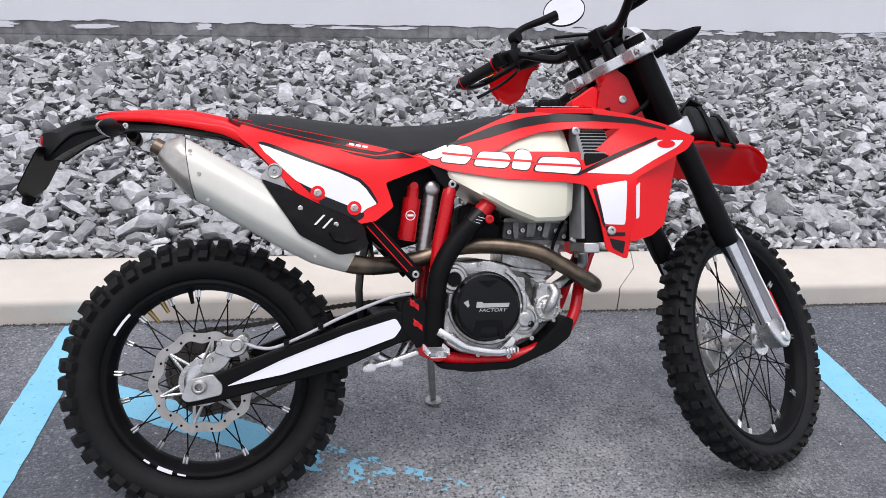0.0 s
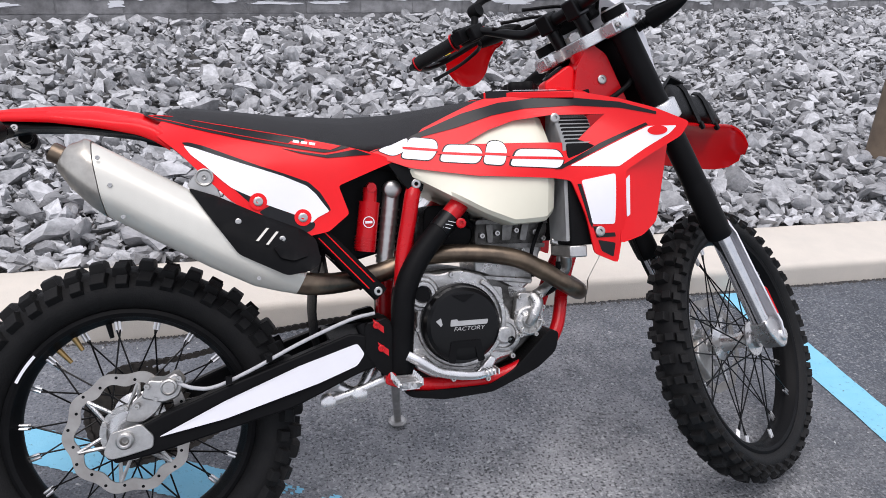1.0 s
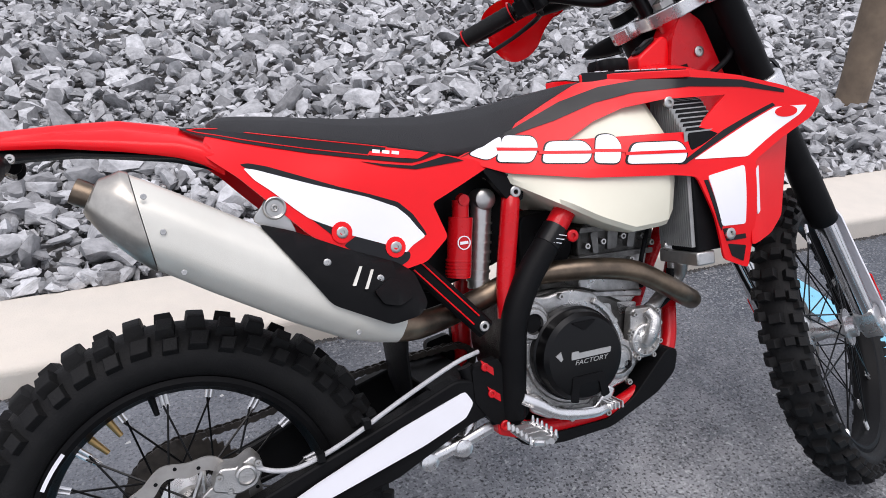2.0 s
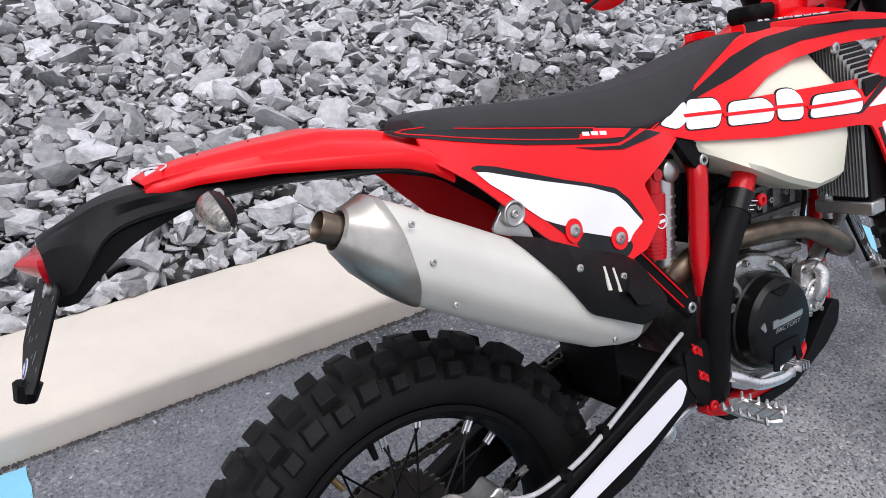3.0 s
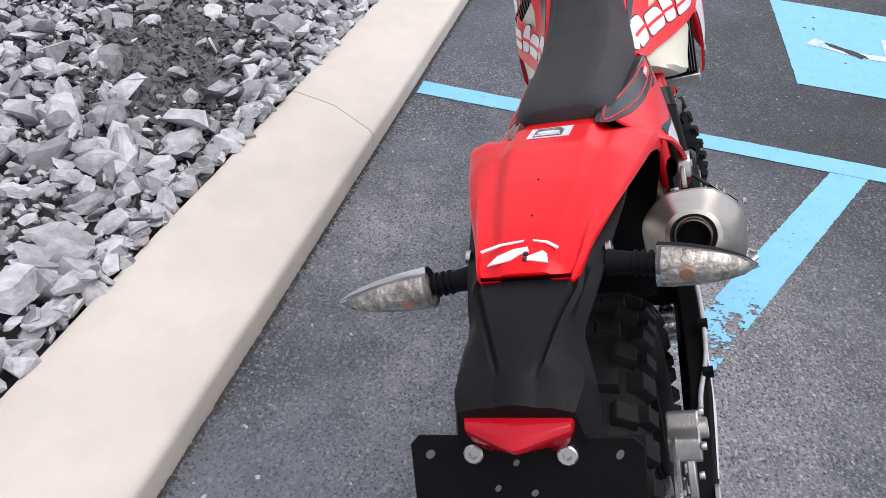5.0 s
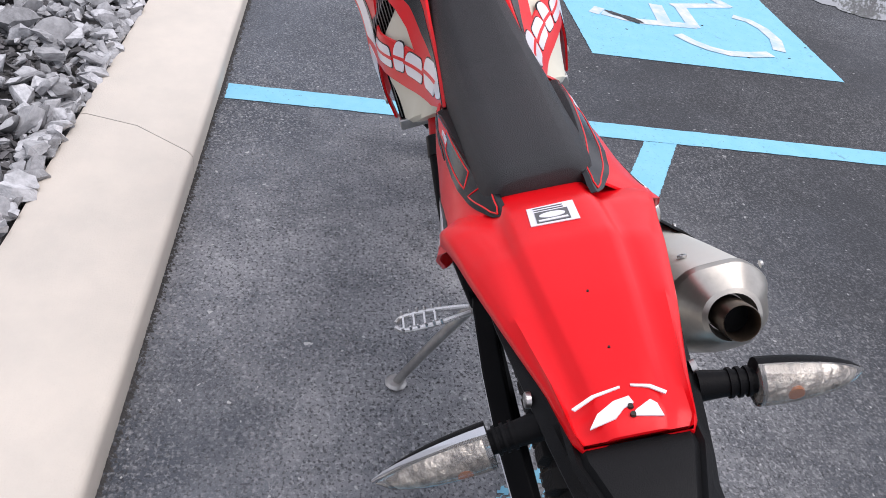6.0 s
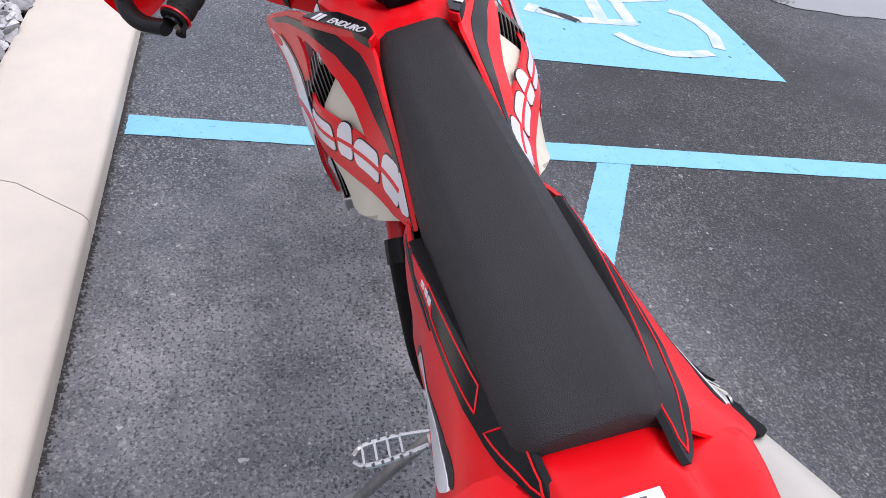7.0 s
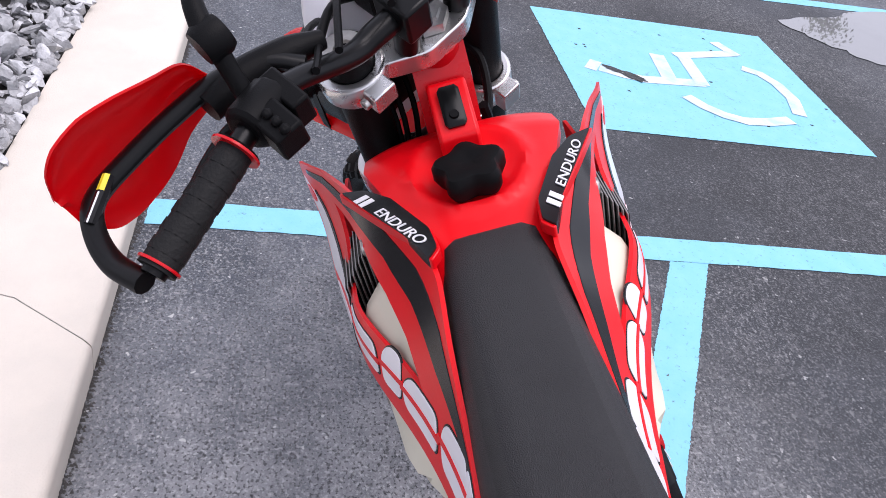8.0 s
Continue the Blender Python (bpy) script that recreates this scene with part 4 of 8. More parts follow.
# chain drive on the left
bm = bmesh.new()
seg = 50 * 2
prof = [(0.106 + (0.005 if k % 2 else -0.003)) for k in range(seg)]
for y0, y1 in ((0.066, 0.072),):
    slab(bm, [(prof[k] * math.cos(2 * math.pi * k / seg), AXLE + prof[k] * math.sin(2 * math.pi * k / seg)) for k in range(seg)], y0, y1)
part("sprocket", bm, DARK_STEEL, bike, "dark steel rear sprocket")
bm = bmesh.new()
path = []
for k in range(15):
    a = math.pi / 2 + 0.12 + (math.pi - 0.24) * k / 14
    path.append((0.108 * math.cos(a), AXLE + 0.108 * math.sin(a)))
path += [(0.12, 0.245), (0.30, 0.345), (0.50, 0.425)]
path += [(0.55, 0.45), (0.55, 0.48), (0.50, 0.492), (0.30, 0.475), (0.12, 0.438)]
dense = curve_points([(x, 0.069, z) for x, z in path + path[:1]], 12)
links, acc = [], 0.0
step = 0.0159
for a, b in zip(dense, dense[1:]):
    d = (b - a).length
    while acc <= d:
        links.append((a.lerp(b, acc / d), (b - a).normalized()))
        acc += step
    acc -= d
for i, (p, t) in enumerate(links):
    up = Vector((-t.z, 0, t.x))
    for s in (-1, 1):
        yy = s * (0.006 if i % 2 else 0.0085)
        ring = [p + t * (0.0105 * math.cos(a)) + up * (0.0065 * math.sin(a)) for a in (math.pi * k / 4 for k in range(8))]
        loft(bm, [[v + Vector((0, yy - 0.001, 0)) for v in ring], [v + Vector((0, yy + 0.001, 0)) for v in ring]])
    rod(bm, p + t * step / 2 + Vector((0, -0.009, 0)), p + t * step / 2 + Vector((0, 0.009, 0)), 0.004, 6)
part("chain", bm, DARK_STEEL, bike, "greasy dark drive chain")

# swingarm ---------------------------------------------------------
ARM = [(-0.035, 0.312), (0.02, 0.352), (0.07, 0.372), (0.19, 0.412), (0.32, 0.450), (0.445, 0.486), (0.51, 0.47), (0.50, 0.41), (0.458, 0.40), (0.321, 0.350), (0.148, 0.318), (0.044, 0.296), (-0.025, 0.288)]
bm = bmesh.new()
for s in (-1, 1):
    slab(bm, rounded(ARM, 0.01, 2), s * 0.086, s * 0.122)
box(bm, (0.40, -0.10, 0.405), (0.50, 0.10, 0.475))
swingarm = part("swingarm", bowed(bm), BLACK, bike, "black swingarm", bevel=0.004)
bm = bmesh.new()
WHITE_ARM = [(0.06, 0.331), (0.189, 0.385), (0.335, 0.434), (0.458, 0.464), (0.472, 0.440), (0.455, 0.418), (0.375, 0.394), (0.188, 0.350)]
for s in (-1, 1):
    slab(bm, rounded(WHITE_ARM, 0.006, 2), s * 0.1222, s * 0.1245)
parts("swingarm_decal", bowed(bm), WHITE_DECAL, swingarm, "white swingarm decal", by_side=True)
bm = bmesh.new()
for s in (-1, 1):
    slab(bm, rounded([(-0.042, 0.312), (-0.025, 0.352), (0.03, 0.362), (0.052, 0.335), (0.05, 0.312), (0.0, 0.303), (-0.03, 0.300)], 0.008, 3), s * 0.122, s * 0.130)
    lathe(bm, [(s * 0.118, 0.0), (s * 0.118, 0.017), (s * 0.138, 0.017), (s * 0.142, 0.013), (s * 0.142, 0.008), (s * 0.130, 0.007)], (0, 0, 0.335), seg=20)
parts("axle_block", droop(bm), ALU, swingarm, "silver axle block and nut", bevel=0.0015, by_side=True)
# rear caliper and hose
bm = bmesh.new()
slab(bm, rounded([(0.030, 0.408), (0.046, 0.442), (0.072, 0.436), (0.098, 0.450), (0.114, 0.428), (0.100, 0.400), (0.070, 0.392)], 0.008, 3), -0.112, -0.064)
cal = part("rear_caliper", droop(bm), ALU, bike, "silver rear brake caliper", bevel=0.003)
bm = bmesh.new()
lathe(bm, [(-0.108, 0.0), (-0.108, 0.017), (-0.122, 0.016), (-0.124, 0.013), (-0.121, 0.011), (-0.121, 0)], (0.084, 0, 0.424), seg=24)
part("piston_housing", droop(bm), ALU, cal, angle=30)
bm = bmesh.new()
slab(bm, rounded([(-0.005, 0.362), (0.012, 0.398), (0.034, 0.414), (0.075, 0.400), (0.055, 0.372), (0.030, 0.356)], 0.008, 2), -0.100, -0.088)
part("caliper_bracket", droop(bm), ALU, cal, bevel=0.002)
bm = bmesh.new()
for x, z in ((0.044, 0.430), (0.104, 0.438), (0.058, 0.402), (0.022, 0.392)):
    bolt(bm, (x, -0.112 if z > 0.41 else -0.104, z), (0, -1, 0), 0.0062, 0.008)
parts("caliper_bolt", droop(bm), STEEL, cal)
bm = bmesh.new()
tube(bm, [(0.10, -0.11, 0.428), (0.13, -0.115, 0.415), (0.17, -0.118, 0.412), (0.24, -0.133, 0.438), (0.34, -0.132, 0.480), (0.44, -0.118, 0.512), (0.50, -0.10, 0.52)], 0.0040, 10)
hose = part("brake_hose", droop(bm), BRAID, bike, "pale braided brake hose")
bm = bmesh.new()
for c in ((0.205, 0.424), (0.285, 0.457)):
    box(bm, (c[0] - 0.012, -0.141, c[1] - 0.006), (c[0] + 0.000, -0.124, c[1] + 0.008))
parts("hose_clip", droop(bm), BLACK, hose)

# exhaust ----------------------------------------------------------
AX, NX = Vector((0.870, 0, -0.492)), Vector((0.492, 0, 0.870))


def muffler_ring(d, n, half_n, half_y, slant=0.0, power=0.0, seg=40, y=-0.145):
    """A slice across the silencer: chamfered and flat-sided, or round where a power is given."""
    ring = []
    for k in range(seg):
        a = 2 * math.pi * k / seg
        c, s = math.cos(a), math.sin(a)
        if power:
            u, v = math.copysign(abs(c) ** (2 / power), c) * half_n, math.copysign(abs(s) ** (2 / power), s) * half_y
        else:
            r = (abs(c) ** 16 + abs(s) ** 16 + (0.68 * (abs(c) + abs(s))) ** 16) ** (-1 / 16)
            u, v = r * c * half_n, r * s * half_y
        ring.append(AX * (d - slant * u) + NX * (n + u) + Vector((0, y + v, 0)))
    return ring


SL = 0.76
bm = bmesh.new()
loft(bm, [muffler_ring(-0.406, 0.711, 0.0555, 0.054, SL), muffler_ring(-0.385, 0.711, 0.0565, 0.055, SL), muffler_ring(-0.30, 0.709, 0.0575, 0.056, 0.3), muffler_ring(-0.16, 0.706, 0.0575, 0.056),
          muffler_ring(-0.07, 0.703, 0.052, 0.052), muffler_ring(-0.02, 0.698, 0.036, 0.04), muffler_ring(0.01, 0.696, 0.025, 0.026)])
muffler = part("muffler", bm, MUFFLER, bike, "brushed silver muffler", angle=24)
bm = bmesh.new()
cap = [muffler_ring(-0.4075, 0.711, 0.0575, 0.056, SL), muffler_ring(-0.412, 0.711, 0.0575, 0.056, SL), muffler_ring(-0.430, 0.713, 0.054, 0.053, 0.6), muffler_ring(-0.458, 0.717, 0.042, 0.043, 0.25),
       muffler_ring(-0.480, 0.719, 0.028, 0.029, 0.05, 2.2), muffler_ring(-0.483, 0.719, 0.0235, 0.024, 0, 2.1), muffler_ring(-0.462, 0.719, 0.0195, 0.0195, 0, 2)]
loft(bm, cap)
part("end_cap", bm, MUFFLER_CAP, muffler, "brushed metal end cap", angle=24)
bm = bmesh.new()
rings = [muffler_ring(d, 0.719, r, r, 0, 2, 24) for d, r in ((-0.46, 0.0185), (-0.504, 0.0185), (-0.506, 0.0175), (-0.504, 0.0162), (-0.45, 0.0162))]
loft(bm, rings)
part("tail_pipe", bm, PIPE, muffler, "short dark tail pipe", angle=50)
# black plug set inside the tail pipe
bm = bmesh.new()
loft(bm, [muffler_ring(d, 0.719, 0.0160, 0.0160, 0, 2, 24) for d in (-0.478, -0.46)])
part("black_bore", bm, BLACK, muffler, "black plug inside the tail pipe")
bm = bmesh.new()
for d, u in ((-0.420, 0.035), (-0.380, 0.0), (-0.335, -0.042), (-0.07, -0.040)):
    vy = -0.145 - 0.0555
    bolt(bm, AX * d + NX * (0.711 + u) + Vector((0, vy, 0)), (0, -1, 0), 0.0042, 0.003)
bolt(bm, AX * -0.40 + NX * 0.768 + Vector((0, -0.13, 0)), NX, 0.005, 0.003)
parts("rivet", bm, STEEL, muffler)
bm = bmesh.new()
HANG = [(0.142, 0.800), (0.165, 0.826), (0.180, 0.832), (0.192, 0.822), (0.210, 0.770)]
slab(bm, rounded(HANG, 0.012, 3), -0.142, -0.136)
lathe(bm, [(-0.148, 0.0), (-0.148, 0.013), (-0.150, 0.0145), (-0.150, 0.0165), (-0.148, 0.0175), (-0.134, 0.0175), (-0.134, 0)], (0.179, 0, 0.816), seg=28)
bolt(bm, (0.179, -0.148, 0.816), (0, -1, 0), 0.006, 0.004)
part("muffler_bracket", bm, SHOCK_ALU, muffler, "silver hanger tab with round grommet", bevel=0.002)
bm = bmesh.new()
SHIELD = [(0.149, 0.797), (0.2, 0.779), (0.274, 0.742), (0.36, 0.705), (0.385, 0.685), (0.390, 0.640), (0.365, 0.625), (0.323, 0.620), (0.236, 0.666)]


def shield_w(x, z):
    n = x * 0.492 + z * 0.870 - 0.707
    return 0.2055 - 1.05 * max(0, abs(n) - 0.027) - 0.05 * max(0, x - 0.30)


skin(bm, rounded(SHIELD, 0.008, 2), shield_w, 0.005)
shield = part("heat_shield", bm, BLACK, muffler, "black plastic heat shield", angle=45)
bm = bmesh.new()
for k in range(2):
    x, z = 0.268 + 0.018 * k, 0.690 - 0.008 * k
    skin(bm, [(x, z), (x + 0.005, z - 0.001), (x + 0.026, z + 0.022), (x + 0.021, z + 0.023)], lifted(shield_w, 0.001), 0.003)
parts("slot", bm, MUFFLER, shield, "slanted slots showing silver")
bm = bmesh.new()
skin(bm, rounded([(0.300, 0.676), (0.336, 0.688), (0.360, 0.676), (0.366, 0.655), (0.336, 0.648), (0.312, 0.655)], 0.005, 3), lifted(shield_w, 0.004), 0.006)
part("raised_pad", bm, BLACK, shield)
bm = bmesh.new()
for x, z in ((0.238, 0.728), (0.318, 0.690)):
    bolt(bm, (x, -shield_w(x, z), z), (0, -1, 0), 0.006, 0.003)
parts("rivet", bm, STEEL, shield)
bm = bmesh.new()
tube(bm, [(0.84, 0.0, 0.60), (0.905, -0.005, 0.585), (0.965, -0.03, 0.548), (0.975, -0.08, 0.530), (0.935, -0.115, 0.548), (0.875, -0.122, 0.585), (0.81, -0.122, 0.618), (0.71, -0.108, 0.634),
          (0.61, -0.074, 0.630), (0.525, -0.066, 0.603), (0.44, -0.090, 0.590), (0.37, -0.130, 0.594), (0.31, -0.145, 0.610)], [0.020] * 9 + [0.021, 0.022, 0.023, 0.024], 16, 6)
part("exhaust_pipe", bm, PIPE, bike, "heat-stained steel exhaust header pipe", angle=60)

# engine -----------------------------------------------------------
CASE = [(0.571, 0.547), (0.595, 0.592), (0.67, 0.603), (0.749, 0.590), (0.829, 0.545), (0.880, 0.511), (0.866, 0.441), (0.80, 0.385), (0.72, 0.362), (0.653, 0.365), (0.585, 0.415), (0.565, 0.48)]
bm = bmesh.new()
slab(bm, rounded(CASE, 0.025, 4), -0.078, 0.095)
engine = part("engine", bm, CAST_DARK, bike, "cast aluminium single-cylinder engine", bevel=0.006)
C = (0.688, 0, 0.489)


def arc(cx, cz, r, a0, a1, n):
    return [(cx + r * math.cos(radians(a0 + (a1 - a0) * k / n)), cz + r * math.sin(radians(a0 + (a1 - a0) * k / n))) for k in range(n + 1)]


# side cover: a broad flange, an inner raised lip and the filler boss
bm = bmesh.new()
slab(bm, rounded([(0.566, 0.552), (0.580, 0.592), (0.612, 0.600), (0.640, 0.592), (0.690, 0.600), (0.745, 0.585), (0.772, 0.545), (0.800, 0.500), (0.812, 0.440), (0.805, 0.402), (0.765, 0.395), (0.742, 0.357), (0.680, 0.354), (0.612, 0.372), (0.574, 0.405), (0.578, 0.46), (0.590, 0.51)], 0.012, 3), -0.100, -0.078)
side = part("side_cover", bm, CAST, engine, "cast side cover with filler boss", bevel=0.004)
bm = bmesh.new()
ring_out, ring_in = arc(C[0], C[2], 0.101, -200, 60, 34), arc(C[0], C[2], 0.089, 60, -200, 34)
slab(bm, ring_out + ring_in, -0.110, -0.099)
part("cover_rim", bm, CAST, side, "raised rim round the clutch cover", bevel=0.0025)
bm = bmesh.new()
lathe(bm, [(-0.095, 0.0), (-0.095, 0.040), (-0.108, 0.039), (-0.112, 0.035), (-0.112, 0.030), (-0.120, 0.029), (-0.124, 0.026), (-0.124, 0.019), (-0.112, 0.017), (-0.112, 0)], (0.602, 0, 0.554), seg=32)
part("filler_boss", bm, CAST, side, "ringed boss", angle=25)
bm = bmesh.new()
lathe(bm, [(-0.110, 0.0), (-0.110, 0.0165), (-0.118, 0.0165), (-0.118, 0.0)], (0.602, 0, 0.554), seg=24)
part("filler_plug", bm, BLACK, side)
# lower edge in a brighter silver than the rest of the cover
bm = bmesh.new()
slab(bm, rounded([(0.574, 0.418), (0.600, 0.424), (0.635, 0.388), (0.711, 0.378), (0.745, 0.412), (0.760, 0.401), (0.738, 0.364), (0.682, 0.361), (0.614, 0.376), (0.581, 0.395)], 0.006, 3), -0.122, -0.099)
part("cover_skirt", bm, SILVER, side, "bright silver lower edge of the cover", bevel=0.006)
bm = bmesh.new()
lathe(bm, [(-0.108, 0.0), (-0.108, 0.0865), (-0.124, 0.0865), (-0.127, 0.083), (-0.150, 0.080), (-0.158, 0.073), (-0.1605, 0.060), (-0.1605, 0.0)], (0.680, 0, 0.486), seg=56)
clutch = part("clutch_cover", bm, BLACK_GLOSS, engine, "black round clutch cover", angle=25)
bm = bmesh.new()
slab(bm, rounded([(0.655, 0.552), (0.705, 0.552), (0.680, 0.535)], 0.004, 2), -0.163, -0.160)
slab(bm, rounded([(0.640, 0.412), (0.655, 0.408), (0.66, 0.44), (0.70, 0.44), (0.705, 0.408), (0.72, 0.412), (0.712, 0.455), (0.648, 0.455)], 0.003, 2), -0.163, -0.160)
parts("cover_relief", bm, BLACK, clutch)
bm = bmesh.new()
slab(bm, [(0.618, 0.500), (0.628, 0.488), (0.632, 0.492), (0.629, 0.506)], -0.1622, -0.1605)
slab(bm, rounded([(0.648, 0.487), (0.728, 0.487), (0.731, 0.497), (0.665, 0.4975), (0.664, 0.501), (0.650, 0.501)], 0.002, 2), -0.1625, -0.1605)
parts("maker_mark", bm, STEEL, clutch, "plain silver maker's mark")
bm = bmesh.new()
lettering(bm, "FACTORY", pose(0.688, -0.1612, 0.480, 90, 0, 0), 0.0115, 0.0006, 0.3, 1.3)
part("cover_marking", bm, STEEL, clutch, "silver printed word")
# small cover ahead of the clutch
bm = bmesh.new()
lathe(bm, [(-0.095, 0), (-0.095, 0.040), (-0.104, 0.039), (-0.106, 0.034), (-0.106, 0.029), (-0.101, 0.027), (-0.101, 0.021), (-0.110, 0.019), (-0.112, 0.015), (-0.112, 0)], (0.783, 0, 0.449), seg=32)
part("oil_cover", bm, CAST, engine, "small round cast cover", angle=25)
# water pump: a rimmed plate, a scroll and its outlet
bm = bmesh.new()
PUMP = rounded([(0.818, 0.541), (0.869, 0.537), (0.879, 0.520), (0.874, 0.470), (0.852, 0.442), (0.824, 0.440), (0.806, 0.470), (0.812, 0.510)], 0.010, 3)
slab(bm, PUMP, -0.108, -0.085)
pump = part("water_pump", bm, CAST, engine, "cast water pump cover with a scroll", bevel=0.003)
bm = bmesh.new()
lathe(bm, [(-0.104, 0.0), (-0.104, 0.033), (-0.114, 0.032), (-0.116, 0.029), (-0.116, 0.027), (-0.110, 0.025), (-0.112, 0.018), (-0.116, 0.014), (-0.116, 0)], (0.841, 0, 0.477), seg=32)
part("scroll", bm, CAST, pump, angle=25)
bm = bmesh.new()
tube(bm, [(0.838, -0.116, 0.470), (0.848, -0.121, 0.490), (0.858, -0.119, 0.515), (0.850, -0.110, 0.533)], [0.010, 0.013, 0.013, 0.011], 14, 5)
part("outlet", bm, CAST, pump, angle=50)
bm = bmesh.new()
for a in range(8):
    x, z = 0.841 + 0.020 * math.cos(a * 0.785), 0.477 + 0.020 * math.sin(a * 0.785)
    x2, z2 = 0.841 + 0.031 * math.cos(a * 0.785), 0.477 + 0.031 * math.sin(a * 0.785)
    rod(bm, (x, -0.113, z), (x2, -0.113, z2), 0.0022, 6)
parts("rib", bm, CAST, pump)
bm = bmesh.new()
for x, z in ((0.670, 0.590), (0.778, 0.525), (0.591, 0.478), (0.749, 0.416), (0.735, 0.362), (0.800, 0.402), (0.658, 0.369), (0.576, 0.528), (0.640, 0.388), (0.765, 0.470)):
    bolt(bm, (x, -0.100 if z > 0.40 else -0.121, z), (0, -1, 0), 0.0062, 0.010)
for x, z in ((0.821, 0.530), (0.874, 0.505), (0.870, 0.530), (0.855, 0.446), (0.820, 0.446), (0.811, 0.498), (0.872, 0.470)):
    bolt(bm, (x, -0.107, z), (0, -1, 0), 0.0052, 0.009)
parts("cover_bolt", bm, STEEL, engine)
bm = bmesh.new()
for x, z in ((0.797, 0.438), (0.560, 0.505)):
    lathe(bm, [(-0.100, 0), (-0.100, 0.009), (-0.112, 0.0085), (-0.112, 0.004), (-0.106, 0.003), (-0.106, 0)], (x, 0, z), seg=14)
parts("rubber_plug", bm, BLACK, engine)
# cylinder with its base flange, fins hidden by the pipe
bm = bmesh.new()
slab(bm, rounded([(0.735, 0.56), (0.733, 0.645), (0.895, 0.640), (0.868, 0.56), (0.83, 0.53)], 0.012, 3), -0.066, 0.066)
cyl = part("cylinder", bm, CAST, engine, "cast cylinder with flanges", bevel=0.004)
bm = bmesh.new()
slab(bm, rounded([(0.742, 0.572), (0.746, 0.582), (0.866, 0.566), (0.862, 0.554)], 0.003, 2), -0.078, 0.070)
part("base_flange", bm, CAST, cyl, bevel=0.002)
bm = bmesh.new()
slab(bm, rounded([(0.740, 0.560), (0.790, 0.552), (0.792, 0.526), (0.760, 0.535)], 0.004, 2), -0.080, -0.06)
slab(bm, rounded([(0.805, 0.552), (0.850, 0.545), (0.845, 0.530), (0.810, 0.526)], 0.004, 2), -0.078, -0.06)
parts("cylinder_web", bm, CAST, cyl)
bm = bmesh.new()
slab(bm, rounded([(0.735, 0.645), (0.742, 0.700), (0.80, 0.728), (0.895, 0.718), (0.912, 0.680), (0.898, 0.640)], 0.012, 3), -0.066, 0.075)
head = part("cylinder_head", bm, CAST_DARK, engine, "cast cylinder head", bevel=0.004)
bm = bmesh.new()
slab(bm, rounded([(0.733, 0.640), (0.733, 0.650), (0.900, 0.644), (0.898, 0.634)], 0.002, 2), -0.074, 0.072)
slab(bm, rounded([(0.738, 0.694), (0.742, 0.703), (0.905, 0.696), (0.908, 0.688)], 0.002, 2), -0.076, 0.072)
slab(bm, rounded([(0.838, 0.655), (0.846, 0.692), (0.862, 0.690), (0.852, 0.652)], 0.003, 2), -0.079, -0.06)
slab(bm, rounded([(0.765, 0.652), (0.762, 0.692), (0.778, 0.692), (0.776, 0.652)], 0.003, 2), -0.076, -0.06)
slab(bm, rounded([(0.798, 0.655), (0.802, 0.690), (0.826, 0.690), (0.818, 0.655)], 0.003, 2), -0.073, -0.06)
parts("head_rib", bm, HEAD_CAST, head)
bm = bmesh.new()
for x, z in ((0.752, 0.668), (0.787, 0.672), (0.832, 0.676), (0.875, 0.670), (0.895, 0.655), (0.760, 0.712), (0.86, 0.712)):
    bolt(bm, (x, -0.066, z), (0, -1, 0), 0.0065, 0.014)
for x, z in ((0.845, 0.630), (0.785, 0.636)):
    bolt(bm, (x, -0.074, z), (0, -1, 0), 0.0055, 0.008)
parts("head_bolt", bm, STEEL, head)
bm = bmesh.new()
slab(bm, rounded([(0.62, 0.63), (0.63, 0.74), (0.73, 0.74), (0.74, 0.66), (0.70, 0.62)], 0.02, 3), -0.05, 0.05)
part("throttle_body", bm, BLACK, engine, "black throttle body", bevel=0.004)
bm = bmesh.new()
tube(bm, [(0.66, -0.052, 0.70), (0.70, -0.06, 0.715), (0.735, -0.055, 0.69)], 0.008, 8)
tube(bm, [(0.90, -0.07, 0.70), (0.875, -0.085, 0.66), (0.862, -0.085, 0.62), (0.87, -0.07, 0.57)], 0.0045, 8)
tube(bm, [(0.93, -0.09, 0.60), (0.925, -0.095, 0.57), (0.905, -0.09, 0.545), (0.865, -0.095, 0.530)], 0.0125, 12)
parts("hose", bm, BLACK, engine, "black rubber hose")
bm = bmesh.new()
tube(bm, [(0.905, -0.10, 0.650), (0.93, -0.105, 0.640), (0.955, -0.11, 0.630)], [0.008, 0.015, 0.018], 14, 3)
tube(bm, [(0.934, -0.095, 0.618), (0.932, -0.096, 0.600)], 0.0145, 14, 1)
parts("hose_fitting", bm, CAST, engine, "cast coolant fitting")

